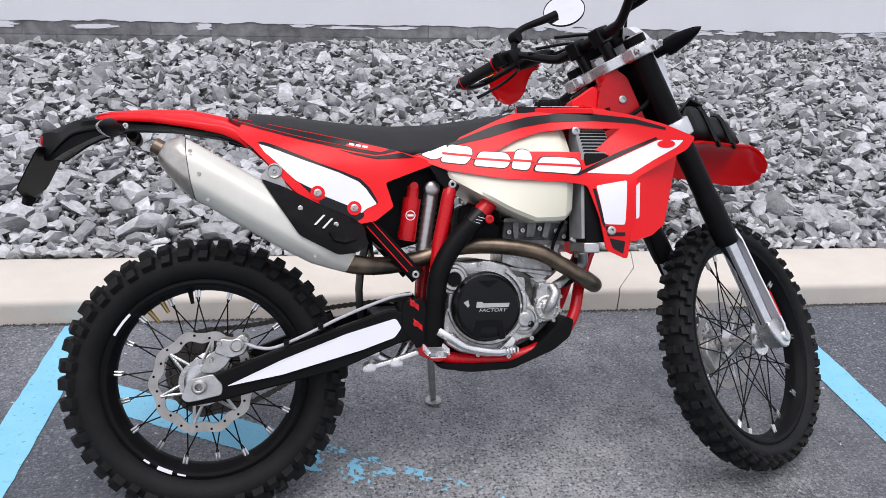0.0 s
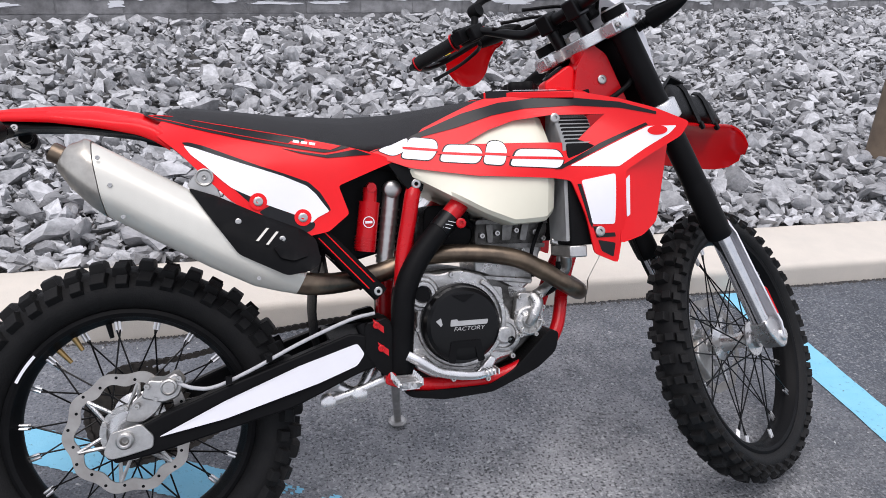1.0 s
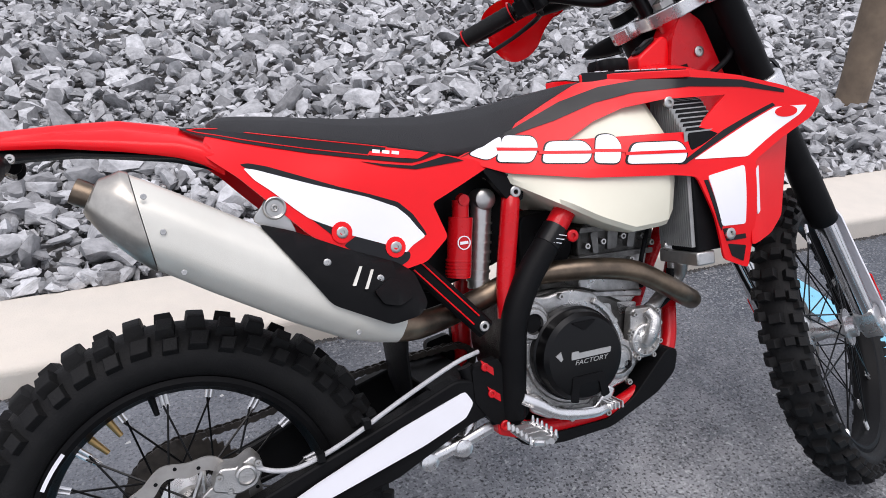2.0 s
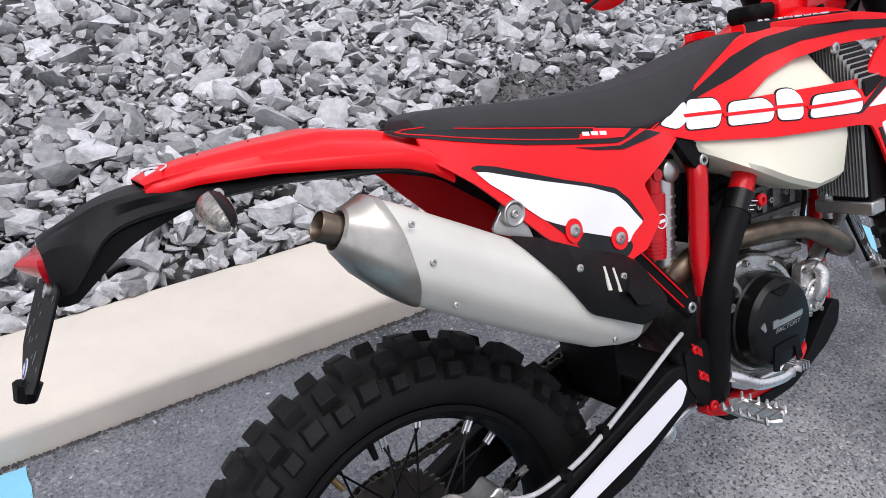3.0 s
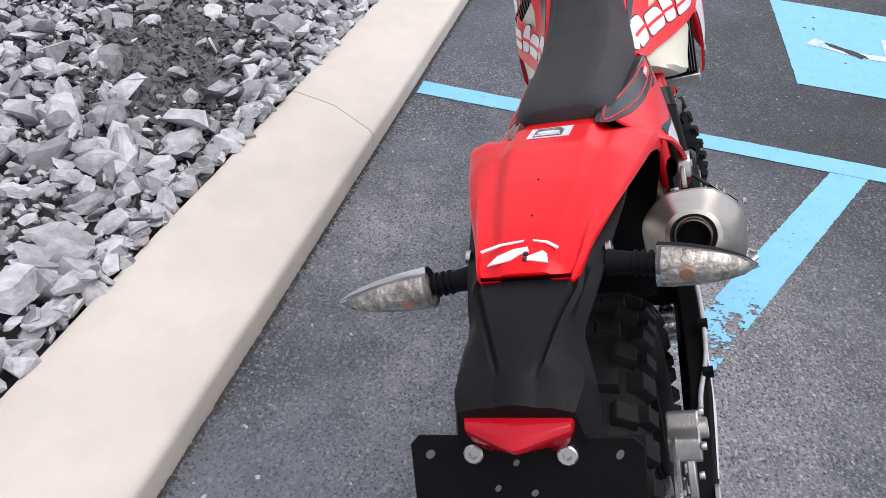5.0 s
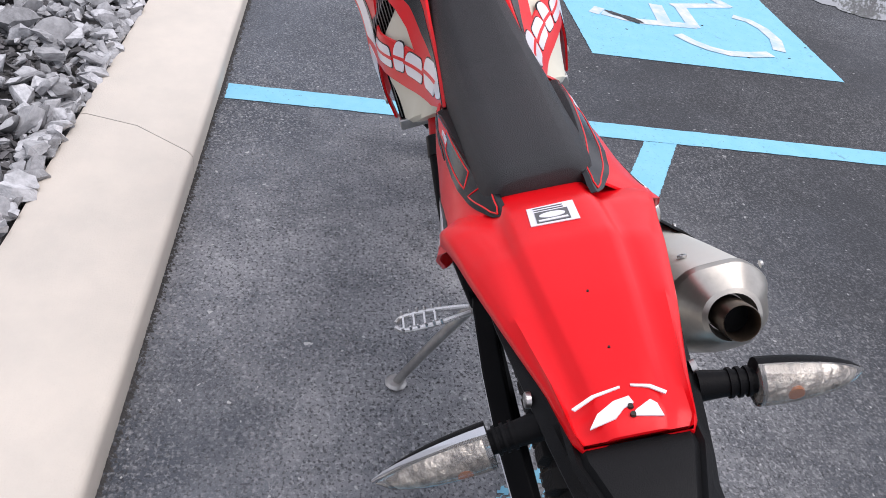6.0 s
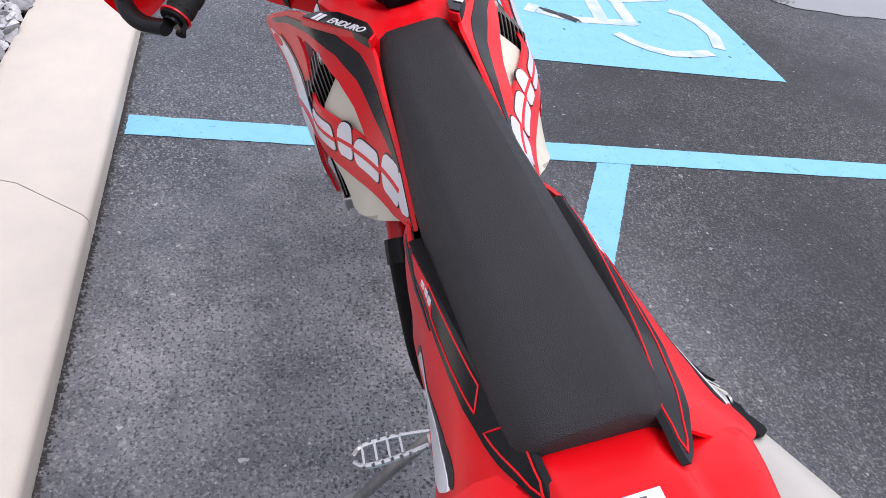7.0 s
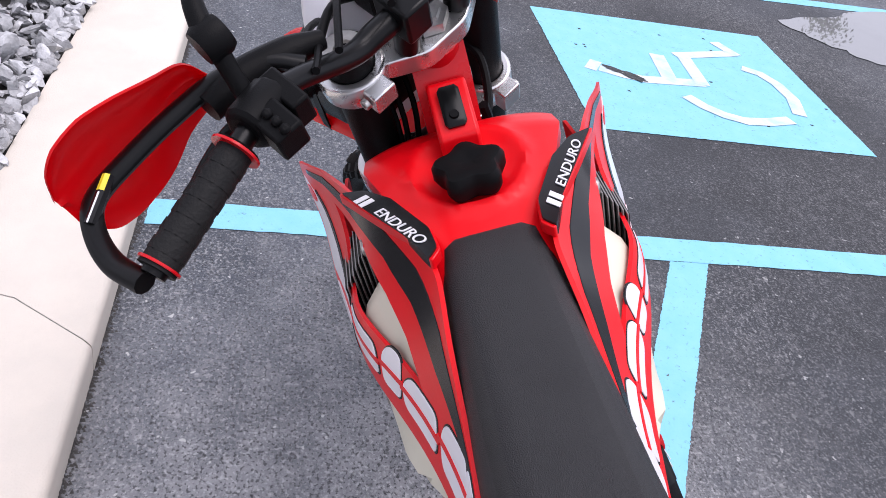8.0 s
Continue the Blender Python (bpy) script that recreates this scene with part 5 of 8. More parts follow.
# frame ------------------------------------------------------------
bm = bmesh.new()
slab(bm, rounded([(1.005, 0.99), (1.014, 1.045), (1.045, 1.102), (1.088, 1.075), (1.175, 0.885), (1.10, 0.83), (0.99, 0.88)], 0.012, 3), -0.034, 0.034)
rod(bm, (1.195, 0, 0.775), (1.042, 0, 1.09), 0.033, 20)
for s in (-1, 1):
    tube(bm, [(1.0, s * 0.03, 0.93), (0.88, s * 0.05, 0.90), (0.80, s * 0.075, 0.845), (0.755, s * 0.085, 0.80), (0.713, s * 0.094, 0.757), (0.657, s * 0.106, 0.698), (0.60, s * 0.114, 0.636), (0.563, s * 0.118, 0.562), (0.553, s * 0.110, 0.466), (0.547, s * 0.10, 0.39)], 0.021, 14)
    tube(bm, [(0.620, s * 0.05, 0.80), (0.600, s * 0.082, 0.77), (0.588, s * 0.088, 0.72), (0.570, s * 0.095, 0.64), (0.56, s * 0.105, 0.57)], 0.017, 12)
    tube(bm, [(1.10, s * 0.015, 0.84), (1.02, s * 0.025, 0.70), (0.955, s * 0.045, 0.56), (0.918, s * 0.075, 0.448), (0.855, s * 0.095, 0.392), (0.74, s * 0.10, 0.354), (0.584, s * 0.10, 0.360), (0.545, s * 0.095, 0.385)], 0.015, 12)
frame_ob = part("frame", bm, RED_PAINT, bike, "glossy red steel frame", angle=50)
bm = bmesh.new()
for s in (-1, 1):
    tube(bm, [(0.667, s * 0.106, 0.707), (0.656, s * 0.109, 0.696), (0.60, s * 0.118, 0.634), (0.563, s * 0.124, 0.562), (0.553, s * 0.118, 0.466), (0.547, s * 0.112, 0.395)], 0.0245 if s < 0 else 0.0225, 16, 6)
    skin(bm, rounded([(0.475, 0.50), (0.525, 0.51), (0.552, 0.44), (0.572, 0.46), (0.577, 0.40), (0.545, 0.372), (0.50, 0.40), (0.475, 0.44)], 0.008, 2), lambda x, z: 0.125, 0.02, s)
guard = part("frame_guard", bm, BLACK, frame_ob, "black plastic frame guard", angle=50)
bm = bmesh.new()
for s in (-1, 1):
    tube(bm, [(0.673, s * 0.1055, 0.7135), (0.647, s * 0.111, 0.687)], 0.0253, 16, 1)
parts("clamp_band", bm, BLACK_GLOSS, guard)
bm = bmesh.new()
for k in range(3):
    rod(bm, (0.650 + 0.006 * k, -0.1345, 0.694 + 0.006 * k), (0.666 + 0.006 * k, -0.1335, 0.690 + 0.006 * k), 0.0008, 6)
parts("band_marking", bm, WHITE_DECAL, guard)
bm = bmesh.new()
for x, z in ((0.499, 0.498), (0.507, 0.449)):
    bolt(bm, (x, -0.124, z), (0, -1, 0), 0.0075, 0.005)
bolt(bm, (0.690, -0.13, 0.70), (0, -1, 0), 0.011, 0.006)
parts("red_bolt", bm, RED_PAINT, guard, "red anodised bolt")
bm = bmesh.new()
for x, z in ((0.492, 0.512), (0.500, 0.463)):
    slab(bm, [(x, z), (x + 0.022, z - 0.018), (x + 0.022, z - 0.032), (x + 0.004, z - 0.017)], -0.1265, -0.124)
parts("guard_stripe", bm, RED_PAINT, guard, "red slanted stripe")
bm = bmesh.new()
for s in (-1, 1):
    tube(bm, [(0.39, s * 0.118, 0.700), (0.514, s * 0.112, 0.560)], 0.018, 8, 1, flat=0.5)
    tube(bm, [(0.16, s * 0.075, 0.885), (0.35, s * 0.08, 0.86), (0.60, s * 0.055, 0.825)], 0.012, 8, 4)
subframe = part("subframe", bm, BLACK, bike, "black subframe strut")
bm = bmesh.new()
for a, b in (((0.402, 0.699), (0.500, 0.588)), ((0.391, 0.686), (0.489, 0.575))):
    rod(bm, (a[0], -0.1285, a[1]), (b[0], -0.1225, b[1]), 0.0014, 6)
parts("strut_pinstripe", bm, RED, subframe, "red pinstripe")
bm = bmesh.new()
bolt(bm, (0.508, -0.118, 0.568), (0, -1, 0), 0.0095, 0.006)
bolt(bm, (0.606, -0.090, 0.788), (0, -1, 0), 0.0105, 0.006)
parts("frame_bolt", bm, STEEL, subframe)
bm = bmesh.new()
slab(bm, rounded([(0.545, 0.835), (0.60, 0.83), (0.625, 0.80), (0.62, 0.77), (0.59, 0.775), (0.57, 0.80)], 0.008, 3), -0.092, -0.075)
part("tank_bracket", bm, BLACK, bike, "black tank mounting bracket", bevel=0.003)
# dark airbox behind the shock
bm = bmesh.new()
slab(bm, rounded([(0.36, 0.70), (0.40, 0.84), (0.60, 0.83), (0.625, 0.74), (0.60, 0.66), (0.44, 0.62)], 0.02, 3), -0.030, 0.085)
part("airbox", bm, BLACK, bike, "black airbox", bevel=0.006)

# shock ------------------------------------------------------------
bm = bmesh.new()
rod(bm, (0.508, -0.066, 0.755), (0.492, -0.066, 0.650), 0.022, 24)
for k in range(5):
    c = Vector((0.492, -0.066, 0.655)) + Vector((0.016, 0, 0.105)).normalized() * (0.006 * k)
    rod(bm, c, c + Vector((0.0004, 0, 0.003)), 0.0235, 24)
shock = part("shock_reservoir", bm, RED_PAINT, bike, "glossy red shock reservoir", angle=40)
bm = bmesh.new()
rod(bm, (0.511, -0.066, 0.785), (0.508, -0.066, 0.755), 0.015, 18)
lathe(bm, [(-0.082, 0), (-0.082, 0.010), (-0.070, 0.012)], (0.512, 0, 0.785), seg=16)
part("valve", bm, RED_PAINT, shock)
bm = bmesh.new()
lathe(bm, [(-0.0885, 0.0105), (-0.0885, 0.0122), (-0.086, 0.0122), (-0.086, 0.0105)], (0.501, 0, 0.712), seg=28, closed=True)
badge_ring = part("round_badge", bm, WHITE_DECAL, shock, "plain white ring badge")
bm = bmesh.new()
box(bm, (0.4935, -0.0887, 0.7095), (0.5085, -0.086, 0.7145))
part("badge_bar", bm, WHITE_DECAL, badge_ring)
bm = bmesh.new()
rod(bm, (0.560, -0.045, 0.775), (0.536, -0.045, 0.62), 0.019, 20)
shock_body = part("shock_body", bm, SHOCK_ALU, bike, "silver shock body", angle=40)
bm = bmesh.new()
for j in range(7):
    p = Vector((0.5545, -0.045, 0.74)) + Vector((-0.024, 0, -0.155)) * (j / 9)
    rod(bm, p, p + Vector((-0.0006, 0, -0.004)), 0.0215, 20)
parts("shock_ring", bm, SHOCK_ALU, shock_body)
bm = bmesh.new()
lathe(bm, [(-0.070, 0), (-0.070, 0.014), (-0.066, 0.019), (-0.03, 0.019)], (0.560, 0, 0.780), seg=20)
part("shock_eye", bm, SHOCK_ALU, shock_body, angle=40)

# skid plate, pegs, linkage ----------------------------------------
bm = bmesh.new()
SKID = [(0.549, 0.352), (0.60, 0.346), (0.742, 0.346), (0.80, 0.374), (0.885, 0.454), (0.908, 0.448), (0.898, 0.405), (0.855, 0.372), (0.748, 0.329), (0.640, 0.324), (0.566, 0.336)]
slab(bm, rounded(SKID, 0.012, 3), -0.118, 0.118)
part("skid_plate", bm, BLACK, bike, "black plastic skid plate", bevel=0.006)


def footpeg(s):
    bm = bmesh.new()
    out = 0.045 if s > 0 else 0.0
    y0, y1 = s * 0.135, s * (0.245 + out)
    for dx in (-0.020, 0.020):
        tube(bm, [(0.545 + dx * 0.5, y0, 0.385), (0.545 + dx, s * (0.16 + out), 0.388), (0.545 + dx, s * (0.225 + out), 0.390), (0.545 + dx * 0.3, y1, 0.391)], 0.0055, 8, 5)
    for k in range(4):
        y = s * (0.16 + out + 0.022 * k)
        box(bm, (0.527, min(y, y + s * 0.004), 0.381), (0.563, max(y, y + s * 0.004), 0.396))
    for dx in (-0.022, 0.022):
        for k in range(6):
            y = s * (0.150 + out + 0.016 * k)
            tube(bm, [(0.545 + dx, y, 0.388), (0.545 + dx * 1.1, y, 0.402)], [0.0045, 0.002], 6, 1)
    p = part("footpeg", bm, SILVER, bike, "toothed silver footpeg")
    bm = bmesh.new()
    slab(bm, rounded([(0.512, 0.372), (0.515, 0.396), (0.535, 0.402), (0.570, 0.385), (0.585, 0.362), (0.56, 0.352)], 0.006, 2), s * 0.10, s * 0.124)
    bolt(bm, (0.526, s * 0.124, 0.387), (0, s, 0), 0.010, 0.006)
    part("peg_mount", bm, RED_PAINT, p, "red footpeg mount", bevel=0.003)


footpeg(-1)
footpeg(1)
bm = bmesh.new()
tube(bm, [(0.560, -0.135, 0.430), (0.585, -0.14, 0.415), (0.63, -0.142, 0.388), (0.70, -0.14, 0.374), (0.745, -0.13, 0.376)], [0.010, 0.011, 0.010, 0.009, 0.008], 10, 5, flat=0.7)
for k in range(4):
    box(bm, (0.728 + 0.008 * k, -0.15, 0.374), (0.731 + 0.008 * k, -0.115, 0.386))
part("brake_pedal", bm, SILVER, bike, "silver brake pedal")
bm = bmesh.new()
tube(bm, [(0.395, -0.07, 0.335), (0.46, -0.075, 0.352), (0.545, -0.08, 0.380)], [0.013, 0.010, 0.012], 10, 4, flat=0.6)
tube(bm, [(0.40, -0.06, 0.375), (0.46, -0.06, 0.345), (0.50, -0.05, 0.40)], 0.014, 10, 4)
for c in ((0.395, 0.335), (0.405, 0.375), (0.462, 0.345)):
    lathe(bm, [(-0.085, 0.0), (-0.085, 0.010), (-0.082, 0.016), (-0.055, 0.016)], (c[0], 0, c[1]), seg=18)
part("linkage", bm, SILVER, bike, "silver shock linkage arm")
bm = bmesh.new()
tube(bm, [(0.47, -0.105, 0.50), (0.48, -0.11, 0.47), (0.505, -0.11, 0.43), (0.515, -0.11, 0.39)], [0.014, 0.012, 0.010, 0.009], 10, 4)
part("master_cylinder", bm, BLACK, bike, "black rear brake master cylinder")
# rear mud flap: a bent sheet hanging ahead of the tyre
bm = bmesh.new()
rings = []
for x, z, w in ((0.405, 0.690, 0.062), (0.385, 0.640, 0.068), (0.372, 0.590, 0.072), (0.366, 0.530, 0.072), (0.368, 0.470, 0.068), (0.376, 0.440, 0.058)):
    line = [(x + 0.012 * u * u, u * w, z) for u in (-1.0, -0.9, -0.5, 0.0, 0.5, 0.9, 1.0)]
    rings.append(line + [(a + 0.004, b, c) for a, b, c in line[::-1]])
loft(bm, rings)
part("mud_flap", bm, BLACK, bike, "black mud flap ahead of the rear wheel", angle=50)

# side stand --------------------------------------------------------
bm = bmesh.new()
foot = bike.matrix_world.inverted() @ Vector((0.100, 2.045, 0.012))
knee = Vector((0.575, 0.115, 0.365))
tube(bm, [knee, knee.lerp(foot, 0.1) + Vector((0, 0.012, 0)), knee.lerp(foot, 0.55) + Vector((0, 0.01, 0)), foot], [0.014, 0.012, 0.011, 0.010], 12, 5)
stand = part("side_stand", bm, ALU, bike, "grey metal side stand resting on the asphalt")
bm = bmesh.new()
lathe(bm, [(-0.006, 0), (-0.006, 0.024), (0.0, 0.026), (0.006, 0.020), (0.008, 0)], (0, 0, 0), "z", 10)
turned(bm, Matrix.Translation(foot + Vector((0, 0.0, -0.0))) @ Matrix.Rotation(radians(LEAN), 4, "X"))
part("stand_foot", bm, ALU, stand)

# rim locks, valve and maker's bars on the rear wheel
for ang, mat, r0, r1 in ((119, BRASS, 0.185, 0.216), (129, BRASS, 0.178, 0.214), (136, SILVER, 0.175, 0.216), (100, BLACK, 0.185, 0.216)):
    bm = bmesh.new()
    c, s = math.cos(radians(ang)), math.sin(radians(ang))
    tube(bm, [(r0 * c, -0.006, r0 * s), ((r0 * 0.4 + r1 * 0.6) * c, -0.006, (r0 * 0.4 + r1 * 0.6) * s), (r1 * c, -0.006, r1 * s)], [0.0045, 0.0055, 0.0065], 10, 1)
    part("rim_lock", bm, mat, rear_wheel, "metal valve or rim lock stem")
for a0, a1, w in ((232, 236, 0.005), (241, 250, 0.009), (253, 258, 0.004), (136, 151, 0.006)):
    bm = bmesh.new()
    rows = []
    for k in range(7):
        a = radians(a0 + (a1 - a0) * k / 6)
        rows.append([(r * math.cos(a), -0.0445 - 0.0012 * h, r * math.sin(a)) for r, h in ((0.236 - w / 2, 0), (0.236 + w / 2, 0), (0.236 + w / 2, 1), (0.236 - w / 2, 1))])
    loft(bm, rows)
    part("rim_mark", bm, WHITE_DECAL, rear_wheel, "plain white bar on the rim")


# ---- seat, tank and bodywork ----
def interp(x, xs, ys):
    return float(np.interp(x, xs, ys))


SX = [0.10, 0.16, 0.22, 0.33, 0.46, 0.56, 0.70, 0.80, 0.865]
STOP = [0.966, 0.963, 0.957, 0.944, 0.937, 0.942, 0.963, 0.977, 0.981]
SLOW = [0.936, 0.934, 0.926, 0.892, 0.868, 0.874, 0.913, 0.940, 0.955]
SHALF = [0.062, 0.067, 0.070, 0.077, 0.081, 0.077, 0.070, 0.065, 0.062]
bm = bmesh.new()
rings = []
xs = [0.111, 0.113, 0.117, 0.123] + [0.13 + 0.0235 * k for k in range(29) if k < 28] + [0.806, 0.813, 0.817, 0.8195]
for i, x in enumerate(xs):
    end = min(1.0, (x - 0.1095) / 0.030) if x < 0.2 else min(1.0, (0.821 - x) / 0.030) if x > 0.77 else 1.0
    k = math.sqrt(max(0.02, 1 - (1 - end) ** 2))
    top, low, half = interp(x, SX, STOP), interp(x, SX, SLOW), interp(x, SX, SHALF) * (0.80 + 0.20 * k if x < 0.2 else 0.78 + 0.22 * k)
    top = low + (top - low) * (0.60 + 0.40 * k if x < 0.2 else 0.35 + 0.65 * k)
    mid_y = interp(x, [0.10, 0.45, 0.75], [-0.006, -0.006, 0.0])
    h = top - low
    ring = []
    for u in [-1.0, -0.985, -0.95, -0.88, -0.78, -0.6, -0.35, 0, 0.35, 0.6, 0.78, 0.88, 0.95, 0.985, 1.0]:
        au = abs(u)
        zz = low + h * (1 - max(0, (au - 0.45) / 0.55) ** 2.6) if au < 0.999 else low - 0.002
        ring.append((x, mid_y + u * half, zz))
    ring += [(x, mid_y + half * 0.9, low - 0.014), (x, mid_y - half * 0.9, low - 0.014)]
    rings.append(ring)
loft(bm, rings)
part("seat", bm, SEAT_VINYL, bike, "long black textured vinyl seat", angle=60)

bm = bmesh.new()
TX = [0.565, 0.60, 0.66, 0.74, 0.80, 0.86, 0.885, 0.892]
TLO = [0.822, 0.800, 0.764, 0.716, 0.690, 0.692, 0.696, 0.71]
THI = [0.845, 0.862, 0.885, 0.91, 0.930, 0.935, 0.935, 0.925]
TW = [0.068, 0.098, 0.132, 0.156, 0.166, 0.166, 0.162, 0.154]
rings = []
for k in range(19):
    x = TX[0] + (TX[-1] - TX[0]) * k / 18
    lo, hi, w = interp(x, TX, TLO), interp(x, TX, THI), interp(x, TX, TW)
    mid = lo + (hi - lo) * 0.62
    half_ring = [(0.0, hi), (w * 0.50, hi), (w * 0.62, hi - 0.006), (w * 0.97, mid + 0.012), (w, mid), (w * 1.02, mid - 0.012), (w * 1.07, (lo + mid) / 2), (w * 1.00, lo + 0.012), (w * 0.95, lo + 0.003), (w * 0.85, lo)]
    half_ring = [(min(y, SHROUD_W(x, z) - 0.009) if z > 0.762 else y, z) for y, z in half_ring]
    rings.append([(x, y, z) for y, z in half_ring] + [(x, -y, z) for y, z in half_ring[:0:-1]])
loft(bm, rings)
part("fuel_tank", bm, TANK, bike, "off-white translucent plastic fuel tank", angle=24)

SHROUD = [(0.503, 0.857), (0.60, 0.893), (0.70, 0.940), (0.76, 0.966), (0.80, 0.977), (0.90, 0.977), (0.97, 0.968), (1.04, 0.950), (1.11, 0.924), (1.178, 0.891), (1.158, 0.862), (1.09, 0.825), (1.034, 0.793),
          (1.030, 0.70), (1.015, 0.598), (0.962, 0.622), (0.945, 0.70), (0.918, 0.778), (0.88, 0.785), (0.73, 0.798), (0.592, 0.822)]
WINDOW = [(0.712, 0.868), (0.765, 0.896), (0.82, 0.914), (0.90, 0.922), (1.01, 0.918), (0.955, 0.872), (0.935, 0.858)]


def shroud(s, name):
    bm = bmesh.new()
    skin(bm, rounded(SHROUD, 0.008, 2), SHROUD_W, 0.005, s, WINDOW, 0.016)
    body = part("radiator_shroud", bm, RED, bike, "red plastic radiator shroud with white decals", angle=30)
    lay = lambda d: lifted(SHROUD_W, d)
    bm = bmesh.new()
    skin(bm, [(0.507, 0.8565), (0.60, 0.883), (0.70, 0.905), (0.78, 0.929), (0.85, 0.940), (0.95, 0.940), (1.04, 0.929), (1.11, 0.910), (1.11, 0.916), (1.04, 0.942), (0.95, 0.957), (0.87, 0.963), (0.80, 0.958), (0.72, 0.938), (0.62, 0.898)], lay(0.0012), 0.002, s, None, 0.016)
    part("black_band", bm, BLACK_DECAL, body, "glossy black decal band")
    bm = bmesh.new()
    band = [(0.935, 0.152), (0.922, 0.124), (0.886, 0.094), (0.81, 0.059), (0.777, 0.055), (0.764, 0.066), (0.815, 0.086), (0.870, 0.117)]
    top = [(x + 0.012, s * y, 0.988 - 0.16 * (y - 0.055)) for x, y in rounded(band, 0.004, 2)]
    loft(bm, [[(x, y, z - 0.016) for x, y, z in top], top])
    part("name_band", bm, BLACK_DECAL, body, "black model name band")
    bm = bmesh.new()
    cx, cy = 0.862, 0.092
    bed_ring = [(cx + (x - cx) * 1.04, s * (cy + (abs(y) - cy) * 1.08), z - 0.0025) for x, y, z in top]
    loft(bm, [[(x, y, z - 0.014) for x, y, z in bed_ring], bed_ring])
    part("shroud_shoulder", bm, RED, body, bevel=0.002)
    bm = bmesh.new()
    skin(bm, rounded([(0.918, 0.809), (1.00, 0.845), (1.092, 0.886), (1.150, 0.884), (1.134, 0.868), (1.08, 0.838), (1.021, 0.803)], 0.004, 2), lay(0.0012), 0.002, s, None, 0.016)
    part("white_decal", bm, WHITE_DECAL, body, "white slanting decal")
    bm = bmesh.new()
    skin(bm, [(0.885, 0.803), (0.90, 0.803), (1.00, 0.848), (1.092, 0.889), (1.088, 0.894), (0.99, 0.855)], lay(0.0014), 0.002, s, None, 0.016)
    part("black_stripe", bm, BLACK_DECAL, body)
    bm = bmesh.new()
    ring_pts = [(1.110 + 0.020 * math.cos(a), 0.876 + 0.010 * math.sin(a)) for a in (2 * math.pi * k / 20 for k in range(20))]
    skin(bm, ring_pts, lay(0.0022), 0.001, s, None, 0.02)
    part("round_mark", bm, RED, body, "plain red maker's mark")
    bm = bmesh.new()
    skin(bm, rounded([(0.939, 0.777), (1.012, 0.789), (1.006, 0.682), (0.957, 0.684)], 0.005, 2), lay(0.0012), 0.002, s, None, 0.016)
    part("white_decal", bm, WHITE_DECAL, body)
    bm = bmesh.new()
    skin(bm, [(0.958, 0.679), (0.975, 0.679), (0.978, 0.664), (1.006, 0.664), (1.008, 0.655), (0.966, 0.655)], lay(0.0012), 0.002, s, None, 0.02)
    skin(bm, rounded([(0.969, 0.650), (1.008, 0.642), (1.004, 0.612), (0.978, 0.626)], 0.003, 2), lay(0.0012), 0.002, s, None, 0.02)
    part("black_decal", bm, BLACK_DECAL, body)
    bm = bmesh.new()
    skin(bm, [(0.93, 0.770), (0.938, 0.770), (0.958, 0.684), (0.956, 0.676), (0.950, 0.690)], lay(0.0012), 0.002, s, None, 0.02)
    part("dark_edge", bm, BLACK_DECAL, body)
    # maker's mark on the lower bar, as plain rounded blocks in white with a dark edge
    marks = [([(0.527, 0.8625), (0.598, 0.889), (0.586, 0.858), (0.560, 0.8480)], None),
             ([(0.575, 0.8440), (0.601, 0.8890), (0.655, 0.8810), (0.657, 0.8600), (0.638, 0.8360)], (0.582, 0.866, 0.662, 0.857)),
             ([(0.655, 0.8330), (0.674, 0.8690), (0.737, 0.8640), (0.747, 0.8450), (0.733, 0.8240)], (0.655, 0.852, 0.748, 0.842)),
             ([(0.743, 0.8230), (0.760, 0.8710), (0.786, 0.8700), (0.795, 0.8500), (0.784, 0.8170)], (0.745, 0.845, 0.797, 0.839)),
             ([(0.794, 0.8150), (0.814, 0.8500), (0.897, 0.8440), (0.908, 0.8230), (0.896, 0.8050)], (0.797, 0.833, 0.908, 0.825))]
    for m, slits in marks:
        c = (sum(p[0] for p in m) / len(m), sum(p[1] for p in m) / len(m))
        bm = bmesh.new()
        skin(bm, rounded([(c[0] + (x - c[0]) * 1.06, c[1] + (z - c[1]) * 1.09) for x, z in m], 0.012, 4), lay(0.0008), 0.002, s, None, 0.016)
        edge = part("mark_edge", bm, BLACK_DECAL, body)
        bm = bmesh.new()
        skin(bm, rounded(m, 0.011, 4), lay(0.0018), 0.002, s, None, 0.016)
        mark = part("maker_mark", bm, WHITE_DECAL, body, "plain white block of the maker's mark")
        if slits:
            x0, z0, x1, z1 = slits
            bm = bmesh.new()
            skin(bm, [(x0, z0 - 0.0028), (x1, z1 - 0.0028), (x1, z1 + 0.0028), (x0, z0 + 0.0028)], lay(0.0026), 0.002, s, None, 0.02)
            part("mark_cut", bm, RED, mark)
    bm = bmesh.new()
    bolt(bm, (0.973, s * SHROUD_W(0.973, 0.668), 0.668), (0, s, 0), 0.011, 0.005)
    bolt(bm, (0.908, s * 0.140, 0.915), (0, s, 0), 0.011, 0.006)
    parts("shroud_bolt", bm, STEEL, body)
    # inner wing that turns in behind the fork
    bm = bmesh.new()
    wing = lambda x, z: 0.210 - 0.32 * max(0, x - 1.035)
    skin(bm, rounded([(1.030, 0.792), (1.09, 0.822), (1.160, 0.856), (1.135, 0.75), (1.118, 0.682), (1.08, 0.655), (1.018, 0.640)], 0.008, 2), wing, 0.005, s, None, 0.02)
    part("inner_wing", bm, RED, body, "red inner wing of the shroud", angle=35)
